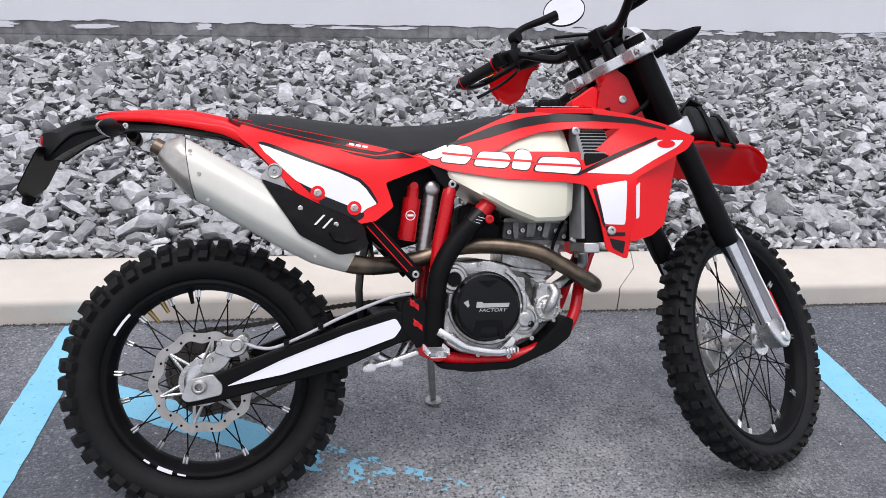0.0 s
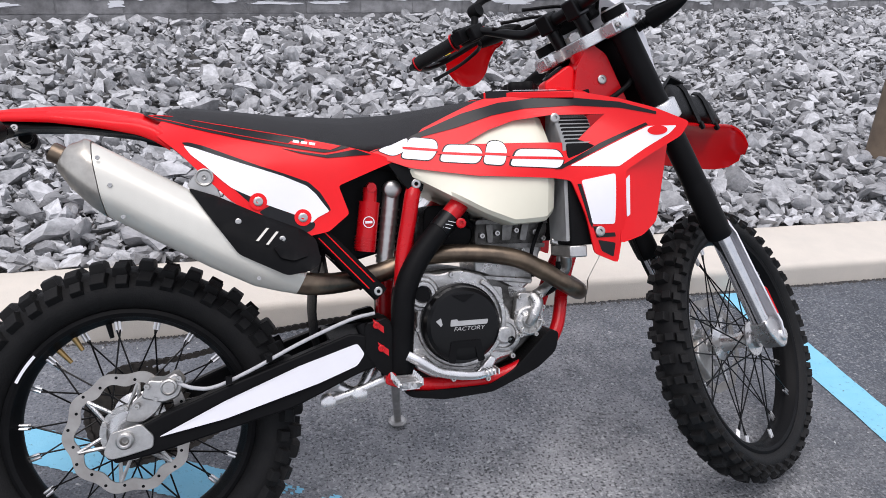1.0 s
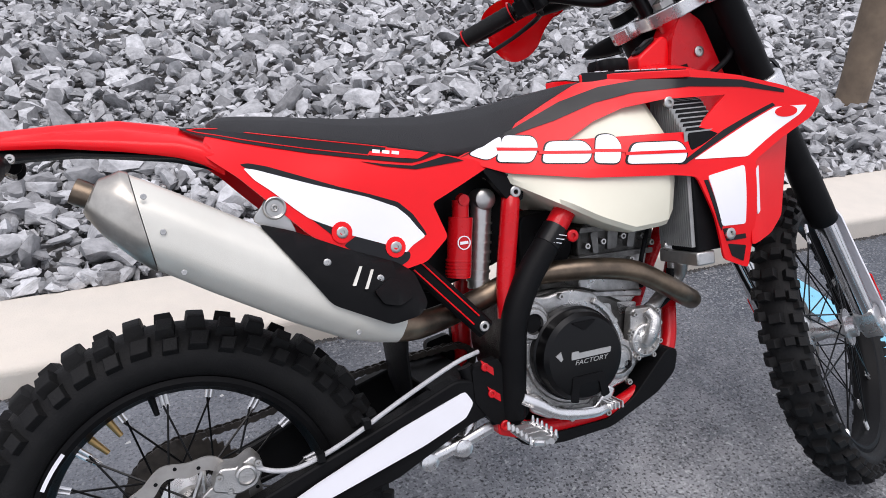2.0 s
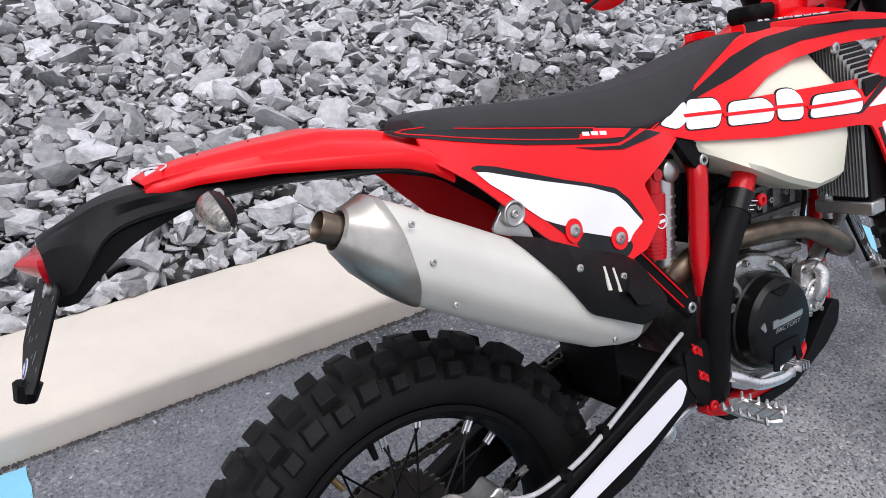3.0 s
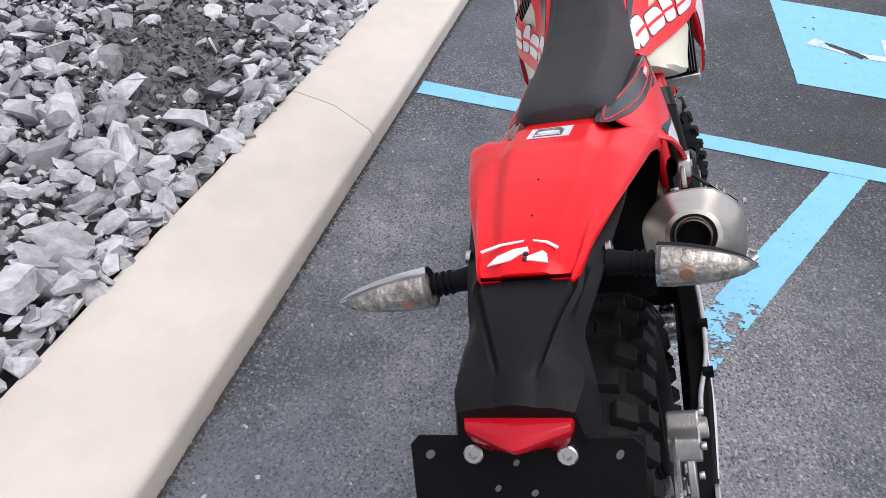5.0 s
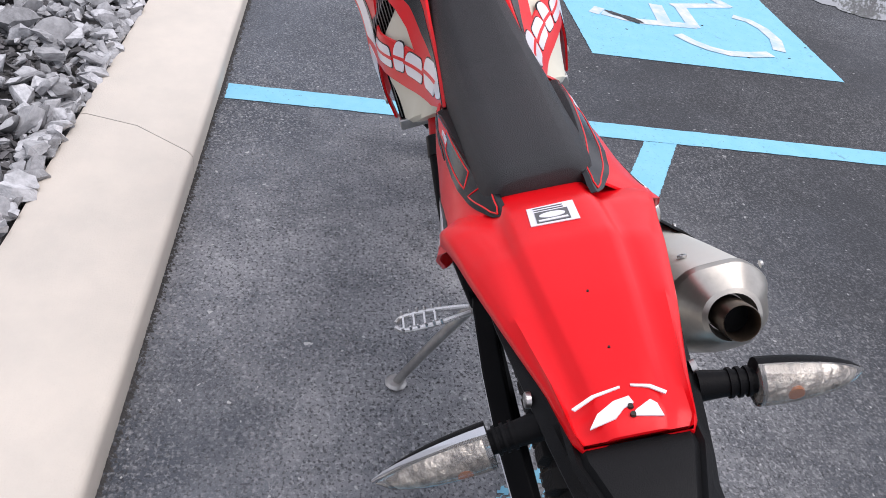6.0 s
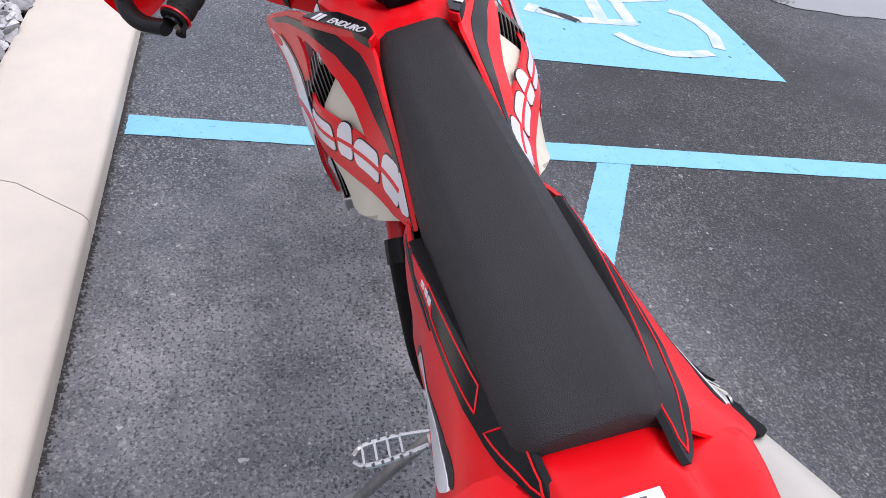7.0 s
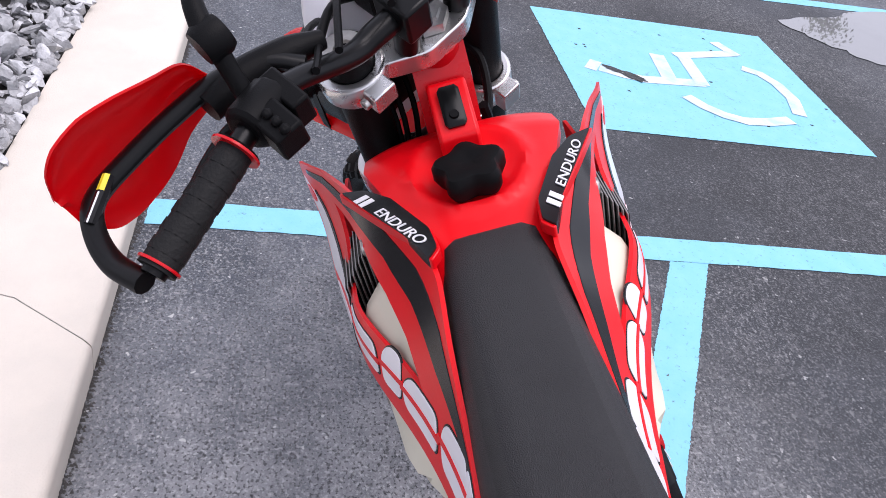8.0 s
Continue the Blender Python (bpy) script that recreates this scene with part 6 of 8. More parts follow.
    bm = bmesh.new()
    skin(bm, rounded([(1.034, 0.775), (1.046, 0.785), (1.043, 0.70), (1.034, 0.695)], 0.003, 2), lifted(wing, 0.0015), 0.002, s, None, 0.02)
    part("white_decal", bm, WHITE_DECAL, body)
    # radiator
    bm = bmesh.new()
    core = [(0.085, 0.640), (0.185, 0.640), (0.185, 0.850), (0.140, 0.915), (0.085, 0.940)]
    loft(bm, [[(x, s * y, z) for y, z in core] for x in (0.915, 0.985)])
    rad = part("radiator", bm, BLACK, bike, "black radiator core behind the shroud", bevel=0.003)
    for k in range(16):
        bm = bmesh.new()
        y = 0.089 + 0.006 * k
        top = interp(y, [0.085, 0.140, 0.185], [0.938, 0.912, 0.848])
        loft(bm, [[(x, s * yy, z) for x, z in ((0.907, 0.650), (0.985, 0.650), (0.985, top + 0.003), (0.907, top + 0.003))] for yy in (y, y + 0.0014)])
        part("fin", bm, FIN, rad)
    bm = bmesh.new()
    box(bm, (0.91, min(s * 0.08, s * 0.19), 0.615), (0.95, max(s * 0.08, s * 0.19), 0.640))
    tube(bm, [(0.93, s * 0.12, 0.62), (0.935, s * 0.10, 0.585), (0.90, s * 0.09, 0.55), (0.865, s * 0.1, 0.53)], 0.013, 10)
    part("radiator_tank", bm, ALU, rad, "silver radiator bottom tank", bevel=0.003)


shroud(-1, "right")
shroud(1, "left")
# model word on the bands
for s in (-1, 1):
    bm = bmesh.new()
    ahead, behind = Vector((0.932, s * 0.136, 0.9750)), Vector((0.794, s * 0.064, 0.9866))
    ex = (behind - ahead).normalized() if s > 0 else (ahead - behind).normalized()
    ez = Vector((0, s * 0.16, 1))
    ez = (ez - ex * ez.dot(ex)).normalized()
    ey = ez.cross(ex)
    m = Matrix(((ex.x, ey.x, ez.x, 0), (ex.y, ey.y, ez.y, 0), (ex.z, ey.z, ez.z, 0), (0, 0, 0, 1)))
    m.translation = (ahead.lerp(behind, 0.64) if s > 0 else behind.lerp(ahead, 0.60)) + ez * 0.0012
    lettering(bm, "ENDURO", m, 0.0165, 0.0006, 0.3, 1.38)
    word = part("lettering", bm, WHITE_DECAL, bike, "white printed word on the shroud band")
    bm = bmesh.new()
    c = (ahead.lerp(behind, 0.16) if s > 0 else behind.lerp(ahead, 0.16)) + ez * 0.0012
    for off in (-0.008, 0.004):
        loft(bm, [[c + ex * (off + u) + ey * v + ez * h for u, v in ((-0.006, -0.008), (0.002, -0.008), (0.008, 0.008), (0.0, 0.008))] for h in (-0.0004, 0.0006)])
    part("model_mark", bm, WHITE_DECAL, word, "plain white model mark")

# tank top cover with the recess round the filler
bm = bmesh.new()
DX = [0.752, 0.78, 0.82, 0.87, 0.92, 0.97, 1.005, 1.015]
DW = [0.060, 0.064, 0.072, 0.086, 0.104, 0.122, 0.118, 0.104]
DZ = [0.955, 0.967, 0.973, 0.981, 0.989, 0.992, 0.987, 0.962]
rings = []
for k in range(30):
    x = DX[0] + (DX[-1] - DX[0]) * k / 29
    w, z = interp(x, DX, DW), interp(x, DX, DZ)
    ring = []
    for j in range(25):
        u = -1 + 2 * j / 24
        r = math.hypot((x - 0.915), u * w)
        lip = 0.006 * math.exp(-((r - 0.066) / 0.008) ** 2) - 0.006 * (1 / (1 + math.exp((r - 0.058) / 0.004)))
        ring.append((x, u * w, z - 0.016 * abs(u) ** 3 + lip))
    rings.append(ring + [(x, w, z - 0.035), (x, -w, z - 0.035)])
loft(bm, rings)
part("tank_cover", bm, RED, bike, "red tank top cover with a ringed recess", angle=50)
bm = bmesh.new()
rings = []
for z, k in ((0.984, 0.86), (0.993, 0.98), (1.006, 0.98), (1.013, 0.88), (1.015, 0.55), (1.012, 0.30), (1.012, 0.01)):
    rings.append([(0.885 + (0.0385 + 0.0055 * math.cos(5 * a)) * k * math.cos(a), (0.0385 + 0.0055 * math.cos(5 * a)) * k * math.sin(a), z) for a in (2 * math.pi * j / 50 for j in range(50))])
loft(bm, rings)
part("filler_cap", bm, BLACK, bike, "black five-lobed fuel filler cap", angle=35)
bm = bmesh.new()
slab(bm, rounded([(0.938, 0.980), (0.938, 1.012), (0.998, 1.052), (1.012, 1.045), (1.012, 0.975)], 0.006, 2), -0.024, 0.024)
pod = part("switch_pod", bm, RED, bike, "red pod ahead of the filler", bevel=0.004)
bm = bmesh.new()
ax = Vector((0.070, 0, 0.048)).normalized()
nz = Vector((-ax.z, 0, ax.x))
mid = Vector((0.968, 0, 1.0335))
pts = [mid + ax * u * 0.026 + Vector((0, v * 0.013, 0)) for u, v in ((-1, -0.7), (-0.8, -1), (0.8, -1), (1, -0.7), (1, 0.7), (0.8, 1), (-0.8, 1), (-1, 0.7))]
loft(bm, [[p for p in pts], [p + nz * 0.004 for p in pts], [mid + (p - mid) * 0.85 + nz * 0.006 for p in pts]])
sw = part("switch", bm, BLACK_GLOSS, pod, "small black switch")
bm = bmesh.new()
lathe(bm, [(0, 0), (0, 0.006), (0.003, 0.005), (0.003, 0)], (0, 0, 0), "z", 14)
turned(bm, Matrix.Translation(mid - ax * 0.012 + nz * 0.006) @ Matrix.Rotation(radians(-34), 4, "Y"))
part("button", bm, BLACK, sw)

# side panels -------------------------------------------------------
PANEL = [(0.100, 0.934), (0.092, 0.918), (0.0925, 0.903), (0.105, 0.891), (0.132, 0.868), (0.158, 0.840), (0.193, 0.803), (0.224, 0.770), (0.272, 0.734), (0.326, 0.699), (0.365, 0.690), (0.412, 0.698), (0.456, 0.732), (0.438, 0.790), (0.515, 0.820), (0.563, 0.838),
         (0.535, 0.852), (0.48, 0.866), (0.45, 0.8741), (0.40, 0.8855), (0.35, 0.8963), (0.30, 0.9064), (0.25, 0.9168), (0.20, 0.9269), (0.15, 0.938), (0.12, 0.945), (0.108, 0.9462)]


def side_panel(s):
    bm = bmesh.new()
    wide = side_width(s)
    skin(bm, rounded(PANEL, 0.006, 2), wide, 0.005, s, None, 0.014)
    body = part("side_panel", bm, RED, bike, "red side panel with a white number field", angle=30)
    lay = lambda d: lifted(wide, d)
    bm = bmesh.new()
    skin(bm, rounded([(0.139, 0.886), (0.153, 0.8865), (0.180, 0.8785), (0.285, 0.8350), (0.331, 0.8185), (0.378, 0.7995), (0.400, 0.7775), (0.416, 0.749), (0.4195, 0.7395), (0.411, 0.741), (0.390, 0.772), (0.372, 0.788), (0.328, 0.809), (0.250, 0.837), (0.161, 0.870)], 0.004, 2), lay(0.0010), 0.002, s, None, 0.02)
    part("field_edge", bm, BLACK_DECAL, body, "black edge of the number field")
    bm = bmesh.new()
    skin(bm, rounded([(0.277, 0.744), (0.299, 0.756), (0.353, 0.732), (0.386, 0.717), (0.384, 0.708), (0.377, 0.7025), (0.362, 0.697), (0.312, 0.717)], 0.004, 2), lay(0.0010), 0.002, s, None, 0.02)
    skin(bm, rounded([(0.232, 0.792), (0.250, 0.783), (0.268, 0.771), (0.262, 0.762)], 0.003, 2), lay(0.0010), 0.002, s, None, 0.02)
    parts("lower_edge", bm, BLACK_DECAL, body)
    bm = bmesh.new()
    skin(bm, rounded([(0.143, 0.880), (0.161, 0.8755), (0.201, 0.860), (0.25, 0.8415), (0.284, 0.8295), (0.328, 0.8135), (0.374, 0.7920), (0.391, 0.775), (0.403, 0.757), (0.416, 0.739), (0.390, 0.727), (0.379, 0.717), (0.353, 0.733), (0.29, 0.759), (0.273, 0.771), (0.248, 0.783), (0.228, 0.794), (0.209, 0.811), (0.18, 0.840), (0.156, 0.861)], 0.004, 2), lay(0.0018), 0.002, s, None, 0.02)
    part("number_field", bm, WHITE_DECAL, body, "blank white number field")
    bm = bmesh.new()
    for x, z in ((0.277, 0.765), (0.362, 0.729)):
        ring_pts = [(x + 0.017 * math.cos(a), z + 0.017 * math.sin(a)) for a in (2 * math.pi * k / 16 for k in range(16))]
        skin(bm, ring_pts, lay(0.0028), 0.003, s, None, 0.03)
    parts("bolt_boss", bm, RED, body)
    bm = bmesh.new()
    for x, z in ((0.277, 0.765), (0.362, 0.729)):
        bolt(bm, (x, s * (wide(x, z) + 0.002), z), (0, s, 0), 0.0095, 0.004)
    parts("panel_bolt", bm, STEEL, body)
    at = lambda x, v: interp(x, BAND_X, BAND_LOW) * (1 - v) + interp(x, BAND_X, BAND_TOP) * v
    bm = bmesh.new()
    rim = [(x, at(x, 0.98)) for x in BAND_X[1:-1]] + [(0.468, 0.8695), (0.437, 0.8620), (0.415, 0.8592)] + [(x, at(x, 0.0)) for x in BAND_X[-3::-1]]
    skin(bm, rounded(rim, 0.002, 1), lay(0.0014), 0.006, s, None, 0.012)
    part("tail_band", bm, BLACK_DECAL, body, "long black pointed decal band below the seat")
    bm = bmesh.new()
    skin(bm, rounded([(0.33, 0.8705), (0.365, 0.8590), (0.42, 0.8480), (0.513, 0.8530), (0.480, 0.8650), (0.44, 0.8580), (0.416, 0.8545), (0.365, 0.8630)], 0.002, 2), lay(0.0014), 0.002, s, None, 0.014)
    part("chevron", bm, BLACK_DECAL, body)
    bm = bmesh.new()
    skin(bm, [(x, at(x, v)) for x, v in ((0.343, 0.28), (0.349, 0.56), (0.372, 0.57), (0.378, 0.90), (0.420, 0.90), (0.450, 0.88), (0.428, 0.30), (0.39, 0.28))], lay(0.0022), 0.001, s, None, 0.014)
    part("red_field", bm, RED, body)
    bm = bmesh.new()
    for k in range(3):
        x, v = 0.352 + 0.016 * k, 0.46 + 0.02 * k
        skin(bm, [(x, at(x, v)), (x + 0.012, at(x + 0.012, v)), (x + 0.014, at(x + 0.014, v + 0.22)), (x + 0.002, at(x + 0.002, v + 0.22))], lay(0.0028), 0.001, s, None, 0.02)
    parts("size_mark", bm, WHITE_DECAL, body)
    loops = [((0.380, 0.91), (0.30, 0.91), (0.20, 0.91), (0.12, 0.90), (0.088, 0.84), (0.076, 0.52), (0.090, 0.32), (0.12, 0.27), (0.20, 0.27), (0.30, 0.27), (0.345, 0.27))] if s < 0 else [
        ((0.076, 0.52), (0.088, 0.84), (0.12, 0.88), (0.150, 0.84), (0.160, 0.20), (0.12, 0.24), (0.090, 0.30), (0.076, 0.52)), ((0.380, 0.91), (0.30, 0.90), (0.205, 0.86), (0.185, 0.28), (0.25, 0.25), (0.30, 0.25), (0.345, 0.26))]
    bm = bmesh.new()
    for loop in loops:
        dense = [(a[0] + (b[0] - a[0]) * k / 5, a[1] + (b[1] - a[1]) * k / 5) for a, b in zip(loop, loop[1:]) for k in range(5)] + [loop[-1]]
        tube(bm, [(x, s * (wide(x, at(x, v)) + 0.0016), at(x, v)) for x, v in dense], 0.0010, 6, 1)
    parts("pinstripe", bm, RED, body)
    # lip that runs in under the seat
    bm = bmesh.new()
    rings = []
    for x in BAND_X[1:]:
        z, y = at(x, 1.0), wide(x, at(x, 1.0))
        rings.append([(x, s * (y + 0.0005), z - 0.0015), (x, s * (y - 0.004), z + 0.0005), (x, s * (y - 0.035), z - 0.004), (x, s * (y - 0.035), z - 0.008), (x, s * (y - 0.002), z - 0.005)])
    loft(bm, rings[3:])
    part("seat_lip", bm, BLACK, body, angle=45)


side_panel(-1)
side_panel(1)

# rear fender -------------------------------------------------------
FX = [-0.236, -0.226, -0.18, -0.10, -0.02, 0.03, 0.06, 0.09, 0.118]
FW2 = [0.040, 0.046, 0.055, 0.076, 0.0945, 0.104, 0.1105, 0.117, 0.119]
FZ = [0.9605, 0.966, 0.972, 0.975, 0.974, 0.964, 0.958, 0.9465, 0.938]
FE = [0.953, 0.955, 0.958, 0.955, 0.946, 0.939, 0.935, 0.925, 0.905]
FD = [0.004, 0.006, 0.007, 0.009, 0.012, 0.015, 0.018, 0.021, 0.020]
FC = [0.022, 0.0244, 0.028, 0.0364, 0.0438, 0.0455, 0.0455, 0.046, 0.047]
FG = [0.018, 0.018, 0.018, 0.018, 0.018, 0.018, 0.017, 0.017, 0.026]
FGD = [0.0070, 0.0085, 0.0110, 0.0120, 0.0120, 0.0125, 0.0130, 0.0150, 0.0180]
FENDER_Y = -0.007
bm = bmesh.new()
rings = []
for k in range(40):
    x = FX[0] + (FX[-1] - FX[0]) * k / 39
    w, z, e, d, c, g, gd = (interp(x, FX, t) for t in (FW2, FZ, FE, FD, FC, FG, FGD))
    row = [(0, z), (c * 0.55, z), (c * 0.86, z - 0.0004), (c, z - 0.0022), (c + 0.3 * g, z - 0.65 * gd), (c + 0.6 * g, z - 0.94 * gd), (c + g, z - gd), ((c + g + w) / 2, (z - gd + e) / 2 + 0.0045), (w * 0.93, e + 0.0025), (w * 0.972, e - 0.04 * d), (w * 0.993, e - 0.22 * d), (w + 0.001, e - d)]
    top = [(x, FENDER_Y - y, zz) for y, zz in row[:0:-1]] + [(x, FENDER_Y + y, zz) for y, zz in row]
    under = [(x, FENDER_Y + (y - FENDER_Y) * 0.96, zz - 0.005) for _, y, zz in top[::-1]]
    rings.append(top + under)
loft(bm, rings)
fender = part("rear_fender", bm, RED, bike, "red creased rear fender", angle=50)
bm = bmesh.new()


def on_fender(bm, pts, h=0.0012):
    vs = []
    for x, y in pts:
        z = interp(x, FX, FZ) + h
        vs.append((x, y, z))
    lo = [bm.verts.new((x, y, z - h * 0.8)) for x, y, z in vs]
    hi = [bm.verts.new(v) for v in vs]
    bm.faces.new(hi)
    for i in range(len(vs)):
        j = (i + 1) % len(vs)
        bm.faces.new((lo[i], lo[j], hi[j], hi[i]))
    return bm


on_fender(bm, [(0.012, 0.020), (0.010, -0.028), (0.053, -0.030), (0.051, 0.018)])
sticker = part("sticker", bm, WHITE_DECAL, fender, "small white paper sticker")
bm = bmesh.new()
on_fender(bm, [(0.015, 0.013), (0.014, -0.020), (0.038, -0.021), (0.038, 0.012)], 0.002)
part("sticker_print", bm, GREY_DECAL, sticker, "dark printed block")
bm = bmesh.new()
on_fender(bm, [(0.0275 + 0.006 * math.cos(a), -0.004 + 0.013 * math.sin(a)) for a in (2 * math.pi * k / 18 for k in range(18))], 0.0028)
on_fender(bm, [(0.016, 0.011), (0.016, -0.018), (0.0195, -0.018), (0.0195, 0.011)], 0.0028)
for k in range(2):
    on_fender(bm, [(0.042 + 0.005 * k, 0.014), (0.042 + 0.005 * k, -0.012), (0.0435 + 0.005 * k, -0.012), (0.0435 + 0.005 * k, 0.014)], 0.0012)
parts("sticker_line", bm, WHITE_DECAL, sticker)
bm = bmesh.new()
for k in range(2):
    on_fender(bm, [(0.0415 + 0.005 * k, 0.012), (0.0415 + 0.005 * k, -0.018), (0.0430 + 0.005 * k, -0.018), (0.0430 + 0.005 * k, 0.012)], 0.0018)
parts("sticker_line", bm, GREY_DECAL, sticker)
bm = bmesh.new()
for x in (-0.098, -0.162):
    lathe(bm, [(0, 0), (0, 0.0012), (0.0014, 0.0008), (0.0014, 0)], (x, FENDER_Y, interp(x, FX, FZ)), "z", 12)
parts("fender_bolt", bm, DARK_STEEL, fender)
# white shapes on the fender's tip
bm = bmesh.new()
for mark in ([(-0.229, 0.026), (-0.219, 0.018), (-0.211, 0.004), (-0.209, -0.008), (-0.215, -0.010), (-0.218, -0.002), (-0.225, 0.006)], [(-0.229, -0.028), (-0.225, -0.006), (-0.221, -0.010), (-0.215, -0.022), (-0.219, -0.026)],
             [(-0.213, 0.033), (-0.205, 0.016), (-0.201, -0.004), (-0.1995, -0.004), (-0.203, 0.018), (-0.211, 0.035)], [(-0.213, -0.034), (-0.205, -0.024), (-0.201, -0.012), (-0.1995, -0.012), (-0.203, -0.026), (-0.211, -0.036)]):
    on_fender(bm, mark, 0.0016)
parts("tip_mark", bm, WHITE_DECAL, fender, "plain white maker's mark")
bm = bmesh.new()
lathe(bm, [(0, 0), (0, 0.0025), (0.002, 0.002), (0.002, 0)], (-0.217, FENDER_Y, 0.967), "z", 10)
lathe(bm, [(0, 0), (0, 0.0025), (0.002, 0.002), (0.002, 0)], (-0.224, FENDER_Y, 0.9665), "z", 10)
parts("fender_bolt", bm, DARK_STEEL, fender)
# black underside and tail ------------------------------------------
# stations: x, ridge z, half-width at the crease, crease z, bottom z
TAIL = [(-0.354, 0.919, 0.054, 0.868, 0.852), (-0.337, 0.927, 0.060, 0.866, 0.850), (-0.312, 0.936, 0.061, 0.893, 0.868), (-0.290, 0.945, 0.054, 0.914, 0.882), (-0.270, 0.9485, 0.049, 0.921, 0.893),
        (-0.243, 0.9505, 0.055, 0.926, 0.906), (-0.200, 0.9465, 0.063, 0.929, 0.920), (-0.150, 0.945, 0.070, 0.931, 0.927), (-0.080, 0.943, 0.080, 0.930, 0.925), (0.050, 0.925, 0.090, 0.914, 0.905), (0.110, 0.905, 0.085, 0.895, 0.885)]
bm = bmesh.new()
rings = []
cols = list(zip(*TAIL))
for k in range(48):
    x = -0.354 + 0.464 * k / 47
    t, w, c, b = (interp(x, cols[0], col) for col in cols[1:])
    g = interp(x, [-0.330, -0.245], [0.015, 0.042])
    dip = 0.0035 * max(0.0, min(1.0, (x + 0.338) / 0.02))
    near, far = interp(x, [-0.340, -0.300], [0.02, 0.18]), interp(x, [-0.340, -0.300], [0.12, 0.58])
    half = [(0.0, t + 0.0025), (g - 0.004, t + 0.0012), (g, t - dip), (g + 0.004, t - 0.001), (max(g + 0.008, 0.55 * w), t - near * (t - c)), (0.86 * w, t - far * (t - c)), (w, c + 0.002), (w, c - 0.002), (0.86 * w, c - 0.006), (0.82 * w, b), (0.70 * w, b + 0.004)]
    rings.append([(x, y, z) for y, z in half] + [(x, -y, z) for y, z in half[:0:-1]])
loft(bm, rings)
tail = part("tail_unit", bm, TAIL_BLACK, bike, "black plastic tail and plate carrier", angle=26)
bm = bmesh.new()
# inner wheel arch
rings = []
for x, z, w in ((0.05, 0.925, 0.088), (0.14, 0.905, 0.098), (0.23, 0.86, 0.105), (0.31, 0.80, 0.108), (0.37, 0.73, 0.10), (0.40, 0.66, 0.085), (0.41, 0.58, 0.07)):
    rings.append([(x, -w, z - 0.02), (x, -w * 0.7, z), (x, 0, z + 0.006), (x, w * 0.7, z), (x, w, z - 0.02), (x + 0.006, w * 0.6, z + 0.01), (x + 0.006, -w * 0.6, z + 0.01)])
loft(bm, rings)
part("inner_fender", bm, BLACK, bike, "black inner fender over the rear wheel", angle=60)
bm = bmesh.new()
rings = []
for z, tip, w in ((0.9075, -0.360, 0.0425), (0.9070, -0.366, 0.0435), (0.905, -0.375, 0.0440), (0.901, -0.3815, 0.0440), (0.897, -0.3815, 0.0435), (0.888, -0.374, 0.041), (0.877, -0.358, 0.034), (0.873, -0.350, 0.028)):
    side_x = -0.358 + 0.12 * (tip + 0.3815)
    plan = [(-0.330, -w), (side_x + 0.004, -w), (side_x - 0.003, -w * 0.95), (tip + 0.002, -0.006), (tip, 0.0), (tip + 0.002, 0.006), (side_x - 0.003, w * 0.95), (side_x + 0.004, w), (-0.330, w)]
    rings.append([(x, y - 0.001, z) for x, y in plan])
loft(bm, rings)
part("tail_light", bm, TAIL_RED, tail, "red tail light lens", angle=32)
# plate carrier
P0, PD = Vector((-0.3505, 0, 0.883)), Vector((-0.052, 0, -0.100)).normalized()
PN = Vector((PD.z, 0, -PD.x))
PLATE = [(-0.095, 0.008), (-0.087, 0.0), (0.087, 0.0), (0.095, 0.008), (0.095, 0.100), (0.088, 0.112), (0.030, 0.132), (-0.030, 0.132), (-0.088, 0.112), (-0.095, 0.100)]
bm = bmesh.new()
loft(bm, [[P0 + PD * v + Vector((0, u, 0)) + PN * h for u, v in PLATE] for h in (-0.003, 0.0)])
for k in (0,):
    tube(bm, [P0 + PD * 0.128 + PN * -0.004, P0 + PD * 0.150 + PN * -0.006], [0.016, 0.012], 8, 1)
plate = part("plate_carrier", bm, BLACK, tail, "bare black plate carrier with bolt holes", bevel=0.001)
bm = bmesh.new()
for u, v in ((0.040, 0.014), (-0.036, 0.014)):
    bolt(bm, P0 + PD * v + Vector((0, u, 0)), PN, 0.0085, 0.006)
parts("plate_bolt", bm, STEEL, plate)
bm = bmesh.new()
for u, v, ru, rv in ((0.078, 0.016, 0.004, 0.004), (-0.076, 0.014, 0.003, 0.004), (0.078, 0.080, 0.004, 0.004), (0.055, 0.083, 0.004, 0.008), (0.032, 0.066, 0.003, 0.004), (0.031, 0.088, 0.003, 0.005), (-0.040, 0.088, 0.004, 0.009),
                     (0.006, 0.022, 0.0025, 0.003), (0.023, 0.044, 0.0025, 0.003), (-0.007, 0.047, 0.003, 0.003), (-0.020, 0.070, 0.0025, 0.004), (0.010, 0.082, 0.0025, 0.003), (-0.019, 0.093, 0.0025, 0.004), (-0.075, 0.090, 0.003, 0.003)):
    pts = [P0 + PD * (v + rv * math.sin(a)) + Vector((0, u + ru * math.cos(a) + (0.3 * rv * math.sin(a)), 0)) for a in (2 * math.pi * k / 10 for k in range(10))]
    loft(bm, [[p + PN * 0.0001 for p in pts], [p + PN * 0.0006 for p in pts]])
parts("plate_hole", bm, GREY_DECAL, plate, "holes and slots punched through the carrier")
bm = bmesh.new()
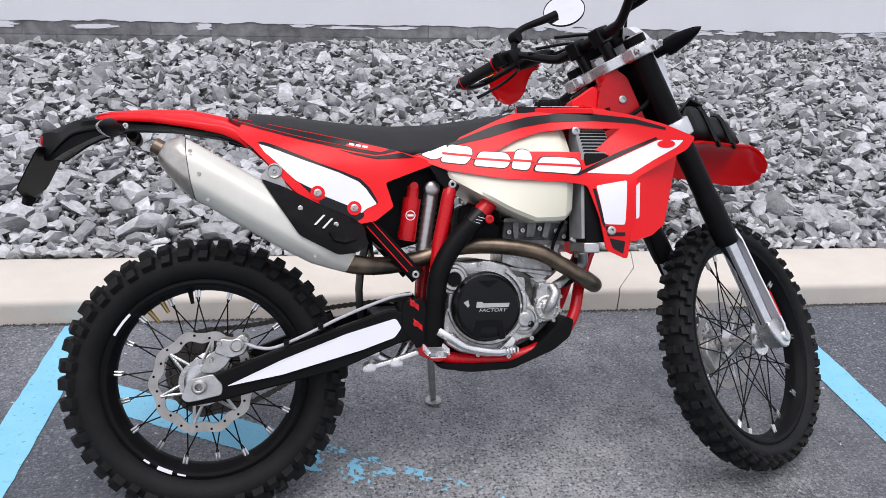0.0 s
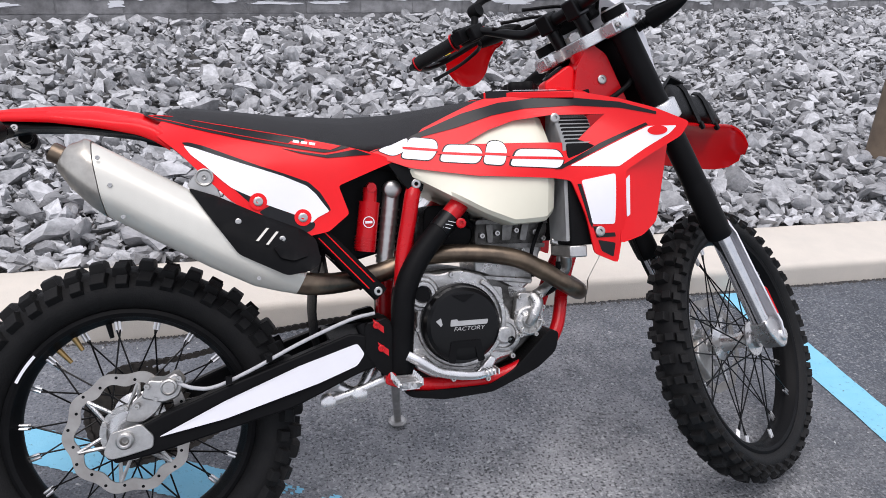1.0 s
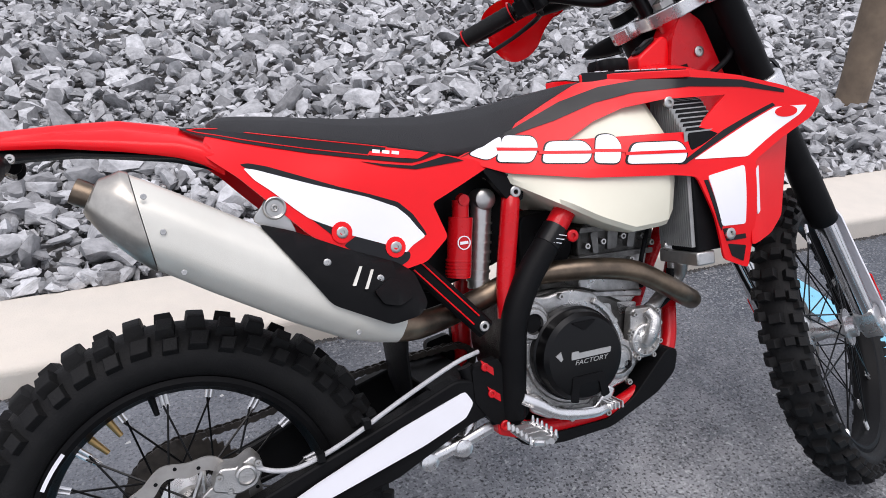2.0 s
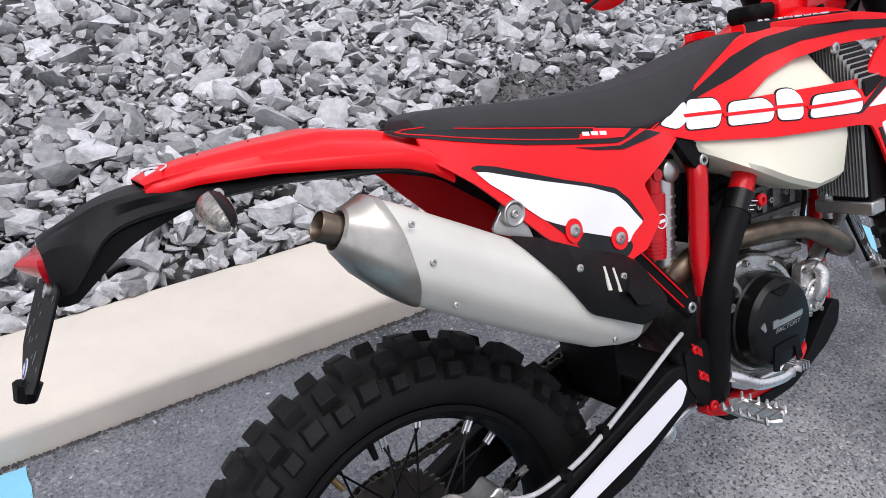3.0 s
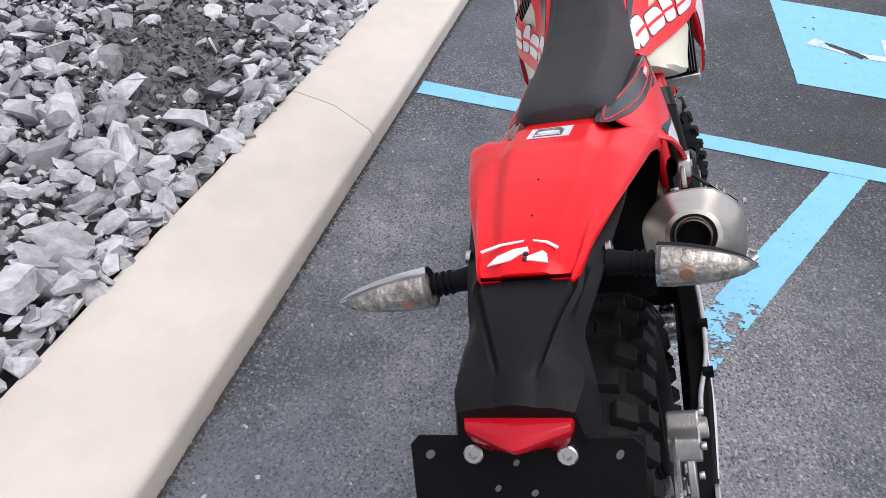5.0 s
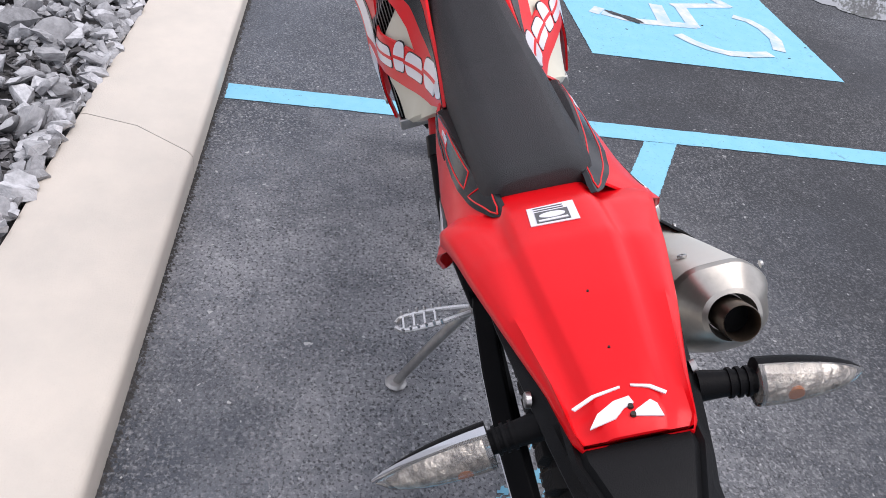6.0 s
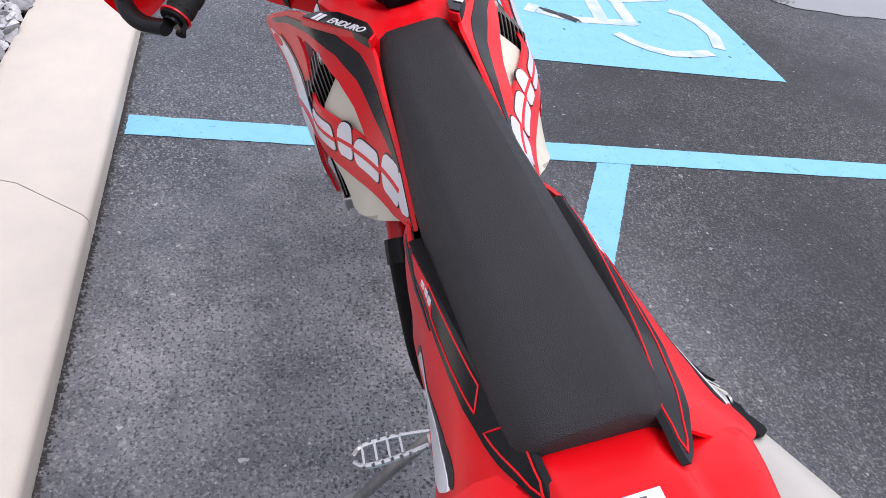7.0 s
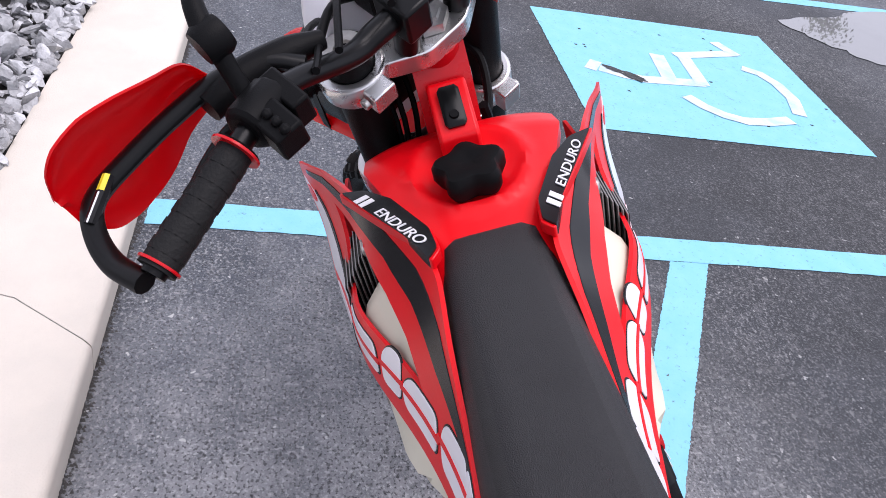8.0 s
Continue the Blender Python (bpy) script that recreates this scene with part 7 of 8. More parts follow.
ring_of = lambda r, h: [P0 + PD * (0.117 + r * math.sin(a)) + Vector((0, 0.012 + r * math.cos(a), 0)) + PN * h for a in (2 * math.pi * k / 24 for k in range(24))]
loft(bm, [ring_of(0.0125, 0.0), ring_of(0.0125, 0.001)])
badge = part("round_badge", bm, WHITE_DECAL, plate, "round white and blue badge")
bm = bmesh.new()
loft(bm, [ring_of(0.0105, 0.0008), ring_of(0.0105, 0.0016)])
part("badge_field", bm, BLUE_DECAL, badge)
bm = bmesh.new()
loft(bm, [[P0 + PD * (0.117 + v) + Vector((0, 0.012 + u, 0)) + PN * h for u, v in ((-0.006, 0.005), (-0.003, -0.005), (0.002, 0.0), (0.006, -0.005), (0.006, 0.005), (0.002, 0.004))] for h in (0.0012, 0.0022)])
part("badge_mark", bm, WHITE_DECAL, badge)


def signal(base, out, back, size, mat_lens, parent, name="turn_signal"):
    """A stalked teardrop lamp: a black shell ahead, a clear lens behind."""
    base, out, back = Vector(base), Vector(out).normalized(), Vector(back).normalized()
    up = out.cross(back).normalized()
    bm = bmesh.new()
    tube(bm, [base, base + out * 0.020, base + out * 0.048], [0.013, 0.011, 0.010], 12, 3)
    for k in range(3):
        rod(bm, base + out * (0.024 + 0.007 * k), base + out * (0.027 + 0.007 * k), 0.0125, 12)
    stalk = part(name, bm, BLACK, parent, "turn signal with a clear lens on a black stalk")
    o = base + out * 0.045
    L = size

    def shell(sign, k0):
        rows = []
        for j in range(9):
            u = j / 8
            h = 0.021 * (1 - u ** 1.8) ** 0.7 + 0.001
            d = (0.020 if sign > 0 else 0.016) * (1 - u ** 2.2) ** 0.6 + 0.0008
            c = o + out * (u * L)
            rows.append([c + up * (h * math.cos(a)) + back * (sign * d * math.sin(a)) for a in (math.pi * q / 8 for q in range(9))])
        return rows
    bm = bmesh.new()
    loft(bm, shell(-1, 0))
    part("shell", bm, BLACK, stalk, angle=50)
    bm = bmesh.new()
    loft(bm, shell(1, 0))
    lens = part("lens", bm, mat_lens, stalk, "clear lens", angle=50)
    lens.visible_shadow = False
    bm = bmesh.new()
    rows = shell(1, 0)
    loft(bm, [[v.lerp(o + out * (L * 0.35), 0.14) for v in row] for row in rows])
    part("reflector", bm, REFLECTOR, stalk, "pitted bright reflector", angle=50)
    bm = bmesh.new()
    rows = []
    for j in range(9):
        u = j / 8
        h = 0.021 * (1 - u ** 1.8) ** 0.7 + 0.0022
        c = o + out * (u * (L + 0.002))
        rows.append([c + up * (h * math.cos(a) + 0.001) + back * (0.012 * (1 - u * 0.8) * math.sin(a) - 0.002) for a in (math.pi * q / 6 - 0.0 for q in range(4))])
    loft(bm, rows, cap=False, close=False)
    part("chrome_rim", bm, CHROME, stalk, "bright rim", angle=60)
    bm = bmesh.new()
    c = o + out * 0.026 + back * 0.0140 - up * 0.003
    rod(bm, c, c + back * 0.0035, 0.0065, 12)
    part("bulb", bm, ORANGE, stalk, "orange bulb")
    return stalk


signal((-0.178, -0.066, 0.925), (-0.10, -1, -0.02), (-1, 0.1, -0.12), 0.084, LENS, tail)
signal((-0.182, 0.060, 0.920), (-0.10, 1, -0.10), (-1, -0.1, -0.12), 0.098, LENS, tail)
bm = bmesh.new()
for s in (-1, 1):
    bolt(bm, (-0.165, s * 0.066, 0.932), (0, s, 0.2), 0.007, 0.005)
parts("tail_bolt", bm, STEEL, tail)

TWIST = Matrix.Translation((0, 0, 0.97)) @ Matrix.Rotation(radians(4), 4, "X") @ Matrix.Translation((0, 0, -0.97))
fender.matrix_basis, tail.matrix_basis = TWIST, Matrix.Translation((0, -0.006, 0)) @ TWIST

# ---- fork, bars and front end (turned to the left) ----
def front(name, bm, mat, label="", parent=None, **kw):
    return part(name, turned(bm, FRONT), mat, parent or bike, label, **kw)


for s in (-1, 1):
    bm = bmesh.new()
    y = s * 0.1
    rod(bm, (0.03, y, 0.262), (0.03, y, -0.20), 0.0285, 24)
    tube(bm, [(0.03, y, -0.19), (0.03, y, -0.21), (0.03, y, -0.31), (0.03, y, -0.335), (0.03, y, -0.340)], [0.0285, 0.031, 0.031, 0.030, 0.0265], 24, 1)
    leg = front("fork_leg", bm, BLACK, "black upper fork tube", angle=40)
    bm = bmesh.new()
    rod(bm, (0.03, y, -0.335), (0.03, y, -0.60), 0.0225, 24)
    part("fork_slider", turned(bm, FRONT), CHROME, leg, "polished fork slider")
    bm = bmesh.new()
    slab(bm, rounded([(0.005, -0.570), (0.055, -0.575), (0.085, -0.620), (0.085, -0.655), (0.055, -0.668), (0.030, -0.655), (0.008, -0.61)], 0.012, 3), y - 0.024, y + 0.020)
    rod(bm, (0.06, y - 0.030, -0.636), (0.06, y + 0.030, -0.636), 0.017, 18)
    part("axle_lug", turned(bm, FRONT), SILVER, leg, "silver axle clamp", bevel=0.004)
    bm = bmesh.new()
    rings = []
    for z, w, d in ((-0.315, 0.018, 0.010), (-0.345, 0.026, 0.012), (-0.45, 0.028, 0.012), (-0.55, 0.031, 0.014), (-0.60, 0.033, 0.016), (-0.640, 0.024, 0.016), (-0.652, 0.010, 0.014)):
        xo, w = 0.060, w * 0.80
        y = s * 0.109
        rings.append([(xo + d - 0.02, y + s * w * 1.15, z), (xo + d, y + s * w * 0.6, z), (xo + d + 0.004, y, z), (xo + d, y - s * w * 0.6, z), (xo + d - 0.02, y - s * w, z), (xo + d - 0.023, y - s * w * 0.9, z), (xo + d - 0.004, y - s * w * 0.5, z), (xo + d, y, z), (xo + d - 0.004, y + s * w * 0.5, z), (xo + d - 0.023, y + s * w * 1.05, z)])
    loft(bm, rings)
    fg = part("fork_guard", turned(bm, FRONT), WHITE_DECAL, leg, "white plastic fork guard", angle=40)
    bm = bmesh.new()
    rings = []
    for z, u in ((-0.505, 0.95), (-0.535, 0.6), (-0.575, 0.35)):
        wz = 0.026
        p0, p1 = Vector((0.060 - 0.006 + 0.0005, s * (0.109 + wz * 1.15 + 0.0012), z)), Vector((0.060 + 0.0145, s * (0.109 + wz * 0.6 + 0.0012), z))
        q1 = p0.lerp(p1, u)
        rings.append([p0, q1, q1 - Vector((0.002, s * 0.0015, 0)), p0 - Vector((0.002, s * 0.0015, 0))])
    loft(bm, rings)
    part("red_flash", turned(bm, FRONT), RED, fg)
for z0, z1, nm in ((-0.028, 0.018, "lower_clamp"), (0.205, 0.240, "upper_clamp")):
    bm = bmesh.new()
    for s in (-1, 1):
        lathe(bm, [(z0, 0.0285), (z0, 0.039), (z0 + 0.003, 0.041), (z1 - 0.003, 0.041), (z1, 0.039), (z1, 0.0285)], (0.03, s * 0.1, 0), "z", 32, True)
        box(bm, (-0.028, s * 0.1 - 0.016, z0 + 0.004), (0.0, s * 0.1 + 0.016, z1 - 0.004))
    zz0, zz1 = z0 + 0.003, z1 - 0.003
    outline = rounded([(0.055, -0.072), (0.028, -0.03), (0.028, 0.03), (0.055, 0.072), (0.0, 0.078), (-0.03, 0.03), (-0.03, -0.03), (0.0, -0.078)], 0.01, 3)
    loft(bm, [[(x, y, z) for x, y in outline] for z in (zz0, zz1)])
    clamp = front(nm, bm, SILVER, "silver triple clamp", bevel=0.002)
    bm = bmesh.new()
    for s in (-1, 1):
        bolt(bm, (-0.014, s * 0.118, (z0 + z1) / 2), (0, s, 0), 0.007, 0.006)
    parts("clamp_bolt", turned(bm, FRONT), STEEL, clamp)
bm = bmesh.new()
lathe(bm, [(0.238, 0), (0.238, 0.024), (0.252, 0.024), (0.252, 0.016), (0.256, 0.014), (0.256, 0)], (0, 0, 0), "z", 6)
for s in (-1, 1):
    lathe(bm, [(0.258, 0), (0.258, 0.027), (0.266, 0.025), (0.266, 0.012), (0.262, 0.010), (0.262, 0)], (0.03, s * 0.1, 0), "z", 28)
parts("fork_cap", turned(bm, FRONT), ALU, bike, "silver cap on the upper clamp")
bm = bmesh.new()
for s in (-1, 1):
    rod(bm, (-0.005, s * 0.04, 0.236), (-0.012, s * 0.04, 0.285), 0.016, 14)
    box(bm, (-0.038, s * 0.04 - 0.018, 0.28), (0.014, s * 0.04 + 0.018, 0.325))
front("bar_mount", bm, BLACK_GLOSS, "black handlebar mounts", bevel=0.004)
BAR = [(-0.012, 0.0, 0.303), (-0.012, 0.08, 0.303), (-0.018, 0.12, 0.312), (-0.032, 0.19, 0.360), (-0.042, 0.225, 0.375), (-0.065, 0.29, 0.380), (-0.098, 0.40, 0.380)]
bm = bmesh.new()
tube(bm, [(x, -y, z) for x, y, z in BAR[:0:-1]] + BAR, [0.0112] * 4 + [0.0125, 0.0143] + [0.0143] * 1 + [0.0143, 0.0125] + [0.0112] * 4, 14, 6)
bar = front("handlebar", bm, BLACK_GLOSS, "black tapered handlebar", angle=60)


def bar_at(y):
    k = abs(y)
    x = interp(k, [p[1] for p in BAR], [p[0] for p in BAR])
    z = interp(k, [p[1] for p in BAR], [p[2] for p in BAR])
    return Vector((x, y, z))


def bar_side(s):
    sub = lambda name, bm, mat, label="", **kw: part(name, turned(bm, FRONT), mat, bar, label, **kw)
    bm = bmesh.new()
    a, b = bar_at(s * 0.275), bar_at(s * 0.395)
    tube(bm, [a, a.lerp(b, 0.04), a.lerp(b, 0.95), b], [0.021, 0.0165, 0.0165, 0.0175], 18, 1)
    grip = sub("grip", bm, RUBBER, "black rubber grip")
    for k in range(6):
        bm = bmesh.new()
        c = a.lerp(b, 0.15 + 0.14 * k)
        tube(bm, [c - (b - a) * 0.045, c + (b - a) * 0.045], 0.0174, 10, 1)
        part("grip_rib", turned(bm, FRONT), RUBBER, grip)
    for f in (0.02, 0.955):
        bm = bmesh.new()
        c = a.lerp(b, f)
        tube(bm, [c, c + (b - a) * 0.02], 0.0195 if f > 0.5 else 0.0235, 18, 1)
        part("grip_ring", turned(bm, FRONT), RED_PAINT, grip, "red ring on the grip")
    bm = bmesh.new()
    c = bar_at(s * 0.235)
    d = (bar_at(s * 0.26) - bar_at(s * 0.21)).normalized()
    tube(bm, [c - d * 0.024, c - d * 0.018, c + d * 0.022, c + d * 0.028], [0.018, 0.023, 0.024, 0.019], 12, 1)
    box(bm, (c.x - 0.05, min(c.y - s * 0.012, c.y + s * 0.018), c.z - 0.012), (c.x - 0.010, max(c.y - s * 0.012, c.y + s * 0.018), c.z + 0.020))
    box(bm, (c.x - 0.030, min(c.y - s * 0.035, c.y - s * 0.015), c.z - 0.020), (c.x + 0.020, max(c.y - s * 0.035, c.y - s * 0.015), c.z + 0.014))
    for k in range(3):
        rod(bm, c + Vector((-0.045 + 0.012 * k, s * 0.004, 0.018)), c + Vector((-0.048 + 0.012 * k, s * 0.004, 0.026)), 0.005, 10)
    sub("switch_block", bm, BLACK, "black switch block", bevel=0.003)
    bm = bmesh.new()
    tube(bm, [c + Vector((0.022, 0, -0.030)), c + Vector((0.040, s * 0.03, -0.040)), c + Vector((0.026, s * 0.09, -0.050)), c + Vector((-0.010, s * 0.140, -0.052)), c + Vector((-0.022, s * 0.155, -0.052))], [0.008, 0.006, 0.005, 0.005, 0.007], 10, 5, flat=0.7)
    sub("lever", bm, ALU if s < 0 else BLACK_GLOSS, "hand lever")
    bm = bmesh.new()
    tube(bm, [Vector((0.006, s * 0.130, 0.330)), Vector((0.014, s * 0.165, 0.338)), Vector((0.022, s * 0.215, 0.345)), Vector((0.018, s * 0.262, 0.350))], [0.010, 0.017, 0.019, 0.015], 12, 4)
    tube(bm, [Vector((0.010, s * 0.135, 0.326)), Vector((0.040, s * 0.09, 0.318)), Vector((0.062, s * 0.05, 0.28))], [0.006, 0.0045, 0.0045], 8, 4)
    sub("lever_perch", bm, BLACK, "black lever perch with its cable", angle=50)
    # guard bar and shield
    G = [bar_at(s * 0.402) + Vector((0, s * 0.006, 0)), Vector((-0.052, s * 0.418, 0.366)), Vector((-0.010, s * 0.412, 0.360)), Vector((0.018, s * 0.392, 0.358)), Vector((0.027, s * 0.345, 0.358)), Vector((0.031, s * 0.290, 0.358)), Vector((0.030, s * 0.235, 0.356)), Vector((0.016, s * 0.190, 0.350)), Vector((-0.010, s * 0.165, 0.340))]
    bm = bmesh.new()
    tube(bm, G, 0.0085, 10, 6, flat=1.3)
    guard = sub("guard_bar", bm, BLACK_GLOSS, "black hand guard bar")
    bm = bmesh.new()
    rings = []
    SHIELD_ROWS = ((0.222, 0.330, 0.314, 0.036), (0.236, 0.350, 0.312, 0.041), (0.252, 0.384, 0.311, 0.045), (0.285, 0.392, 0.296, 0.049), (0.320, 0.402, 0.270, 0.050), (0.355, 0.409, 0.258, 0.049), (0.388, 0.406, 0.262, 0.044), (0.408, 0.394, 0.284, 0.037), (0.419, 0.372, 0.330, 0.030))
    for y, top, low in curve_points([r[:3] for r in SHIELD_ROWS], 4):
        x = interp(y, [r[0] for r in SHIELD_ROWS], [r[3] for r in SHIELD_ROWS])
        x, low = x + 0.016, low + 0.006
        mid, h = (top + low) / 2, (top - low) / 2
        prof = [(u, x - 0.012 * u ** 4 - (0.004 if abs(u - 0.15) < 0.1 else 0)) for u in (1.0, 0.85, 0.6, 0.25, 0.12, -0.2, -0.55, -0.85, -1.0)]
        rings.append([(xx, s * y, mid + u * h) for u, xx in prof] + [(xx - 0.0035, s * y, mid + u * h) for u, xx in prof[::-1]])
    loft(bm, rings)
    sub("hand_shield", bm, THIN_RED, "red plastic hand shield", angle=50)
    bm = bmesh.new()
    p0, p1 = Vector((-0.006, s * 0.4100, 0.3625)), Vector((0.0225, s * 0.370, 0.3605))
    tube(bm, [p0 + Vector((0, 0, 0.0030)), p0.lerp(p1, 0.5) + Vector((0, 0, 0.0030)), p1 + Vector((0, 0, 0.0030))], 0.0060, 8, 3, flat=1.0)
    sub("guard_decal", bm, BLACK_DECAL, "black decal on the guard bar")
    bm = bmesh.new()
    tube(bm, [p0.lerp(p1, 0.66) + Vector((0, 0, 0.0036)), p1 + Vector((0, 0, 0.0036))], 0.0056, 8, 1, flat=1.0)
    sub("guard_mark", bm, YELLOW)
    bm = bmesh.new()
    tube(bm, [p0 + Vector((0, 0, 0.0086)), p0.lerp(p1, 0.62) + Vector((0, 0, 0.0086))], 0.0009, 6, 1)
    sub("guard_line", bm, WHITE_DECAL)


bar_side(-1)
bar_side(1)
# mirror on the left
bm = bmesh.new()
tube(bm, [(-0.030, 0.236, 0.372), (-0.012, 0.232, 0.395), (0.009, 0.226, 0.423)], [0.010, 0.009, 0.010], 12, 4)
lathe(bm, [(-0.014, 0), (-0.014, 0.016), (-0.008, 0.019), (0.008, 0.019), (0.014, 0.016), (0.014, 0)], (0.009, 0.226, 0.423), "y", 20)
tube(bm, [(0.012, 0.228, 0.430), (0.045, 0.212, 0.440), (0.095, 0.178, 0.436), (0.135, 0.152, 0.434)], [0.011, 0.009, 0.011, 0.013], 12, 4)
mirror = front("mirror", bm, BLACK, "round mirror on a black stem")
MC = FRONT @ Vector((0.16, 0.14, 0.434))
bm = bmesh.new()
lathe(bm, [(-0.012, 0), (-0.010, 0.038), (-0.002, 0.060), (0.004, 0.061), (0.004, 0.0585), (0.0005, 0.0585), (0.0005, 0)], (0, 0, 0), "y", 36)
facing = (Matrix.Translation(MC) @ Vector((-0.36, -0.80, 0.48)).to_track_quat("Y", "Z").to_matrix().to_4x4())
part("mirror_shell", turned(bm, facing), BLACK, mirror)
bm = bmesh.new()
lathe(bm, [(0.0020, 0), (0.0020, 0.0588), (0.0032, 0.0588), (0.0032, 0)], (0, 0, 0), "y", 36)
part("mirror_glass", turned(bm, facing), MIRROR, mirror, "mirror glass reflecting the sky")
# instrument, number plate mask, front lamp
bm = bmesh.new()
loft(bm, [[(0.028 + k, y, z) for y, z in rounded([(-0.05, 0.262), (0.05, 0.262), (0.05, 0.315), (-0.05, 0.315)], 0.01, 3)] for k in (0.0, 0.05)])
front("instrument", bm, BLACK, "black instrument unit", bevel=0.004)
bm = bmesh.new()
MASK = rounded([(-0.112, 0.250), (-0.070, 0.300), (0.070, 0.300), (0.112, 0.250), (0.122, 0.17), (0.095, 0.06), (0.060, -0.01), (-0.060, -0.01), (-0.095, 0.06), (-0.122, 0.17)], 0.02, 3)
rings = []
for k, sc in ((0.0, 1.0), (0.045, 0.96), (0.075, 0.80), (0.082, 0.55)):
    rings.append([(0.085 + k - 0.9 * y * y * 3, y * sc, 0.17 + (z - 0.17) * sc) for y, z in MASK])
loft(bm, rings)
mask = front("headlight_mask", bm, WHITE_DECAL, "white headlight mask", angle=40)
bm = bmesh.new()
rings = []
for k, sc in ((-0.012, 0.70), (-0.006, 0.86), (0.006, 0.93), (0.030, 0.93)):
    rings.append([(0.085 + k - 2.4 * y * y, y * sc, 0.15 + (z - 0.15) * sc) for y, z in MASK])
loft(bm, rings)
part("headlight_bucket", turned(bm, FRONT), BLACK, mask, "black backing of the headlight mask", angle=40)
bm = bmesh.new()
lathe(bm, [(0, 0.0), (0, 0.052), (0.012, 0.046), (0.016, 0.0)], (0, 0, 0), "z", 28)
turned(bm, Matrix.Translation((0.160, 0, 0.15)) @ Matrix.Rotation(radians(90), 4, "Y"))
front("headlight", bm, LENS, "clear headlight lens")
for s in (-1, 1):
    signal(FRONT @ Vector((0.07, s * 0.105, 0.195)), FRONT.to_3x3() @ Vector((0.10, s * 1.0, 0.06)), FRONT.to_3x3() @ Vector((1, -0.1 * s, 0)), 0.10, LENS, bike)
# front fender, twisted a little on its mount, and the bag strapped on it
NX, NZ = [-0.03, 0.10, 0.20, 0.33, 0.45, 0.51, 0.55], [-0.045, -0.055, -0.080, -0.133, -0.176, -0.215, -0.262]
AX, AZ = [-0.03, 0.10, 0.20, 0.40, 0.51, 0.57], [-0.065, -0.110, -0.150, -0.240, -0.298, -0.330]


def fender_edges(x):
    return interp(x, NX, NZ), interp(x, AX, AZ)


bm = bmesh.new()
rings = []
for k in range(26):
    x = -0.03 + 0.595 * k / 25
    n, f = fender_edges(x)
    w = interp(x, [-0.03, 0.1, 0.3, 0.43, 0.48, 0.515, 0.540, 0.556, 0.566], [0.045, 0.058, 0.068, 0.068, 0.064, 0.056, 0.044, 0.030, 0.010])
    prof = []
    for u in (-1.0, -0.97, -0.85, -0.6, -0.3, 0.0, 0.3, 0.6, 0.85, 0.97, 1.0):
        base = (n + f) / 2 + (f - n) / 2 * u * (min(1.0, w / 0.068) if x > 0.3 else 1.0)
        prof.append((u * w, base + 0.030 * (1 - u ** 4) * min(1, w / 0.06) + (0.004 if abs(u) < 0.2 else 0)))
    rings.append([(x, y, z) for y, z in prof] + [(x, y * 0.94, z - 0.004) for y, z in prof[::-1]])
loft(bm, rings)
front("front_fender", bm, THIN_RED, "red front fender", angle=40)


def bag_top(x):
    return interp(x, [0.150, 0.165, 0.20, 0.245, 0.275, 0.285, 0.335, 0.385, 0.41, 0.425], [-0.05, 0.020, 0.046, 0.040, 0.006, -0.008, -0.030, -0.060, -0.088, -0.125])


bm = bmesh.new()
rings = []
for k in range(23):
    x = 0.150 + 0.275 * k / 22
    n, f = fender_edges(x)
    w = 0.063 * min(1.0, 0.75 + 5 * min(x - 0.15, 0.425 - x))
    top, slope = bag_top(x), (f - n) / 0.13
    ring = []
    for a in (2 * math.pi * j / 28 for j in range(28)):
        c, s2 = math.cos(a), math.sin(a)
        y, u = math.copysign(abs(c) ** 0.5, c) * w, math.copysign(abs(s2) ** 0.55, s2)
        low = n + slope * (y + 0.065) + 0.031 * (1 - (y / 0.07) ** 4) + 0.002
        hi = max(low + 0.012, top + slope * (y + 0.065) * 0.9)
        ring.append((x, y, low + (hi - low) * (u + 1) / 2 + 0.003 * noise.noise((x * 30, y * 30, u))))
    rings.append(ring)
loft(bm, rings)
bag = front("fender_bag", bm, TAIL_BLACK, "black fabric bag strapped on the front fender", angle=50)
bm = bmesh.new()
rings = []
for k in range(15):
    y = -0.058 + 0.116 * k / 14
    z = 0.030 + (y + 0.065) * -0.52
    rings.append([(0.165, y, z + 0.006), (0.24, y, z + 0.022), (0.292, y, z - 0.014), (0.292, y, z - 0.019), (0.24, y, z + 0.015), (0.168, y, z)])
loft(bm, rings)
part("bag_flap", turned(bm, FRONT), TAIL_BLACK, bag, "stiff black flap", angle=50)
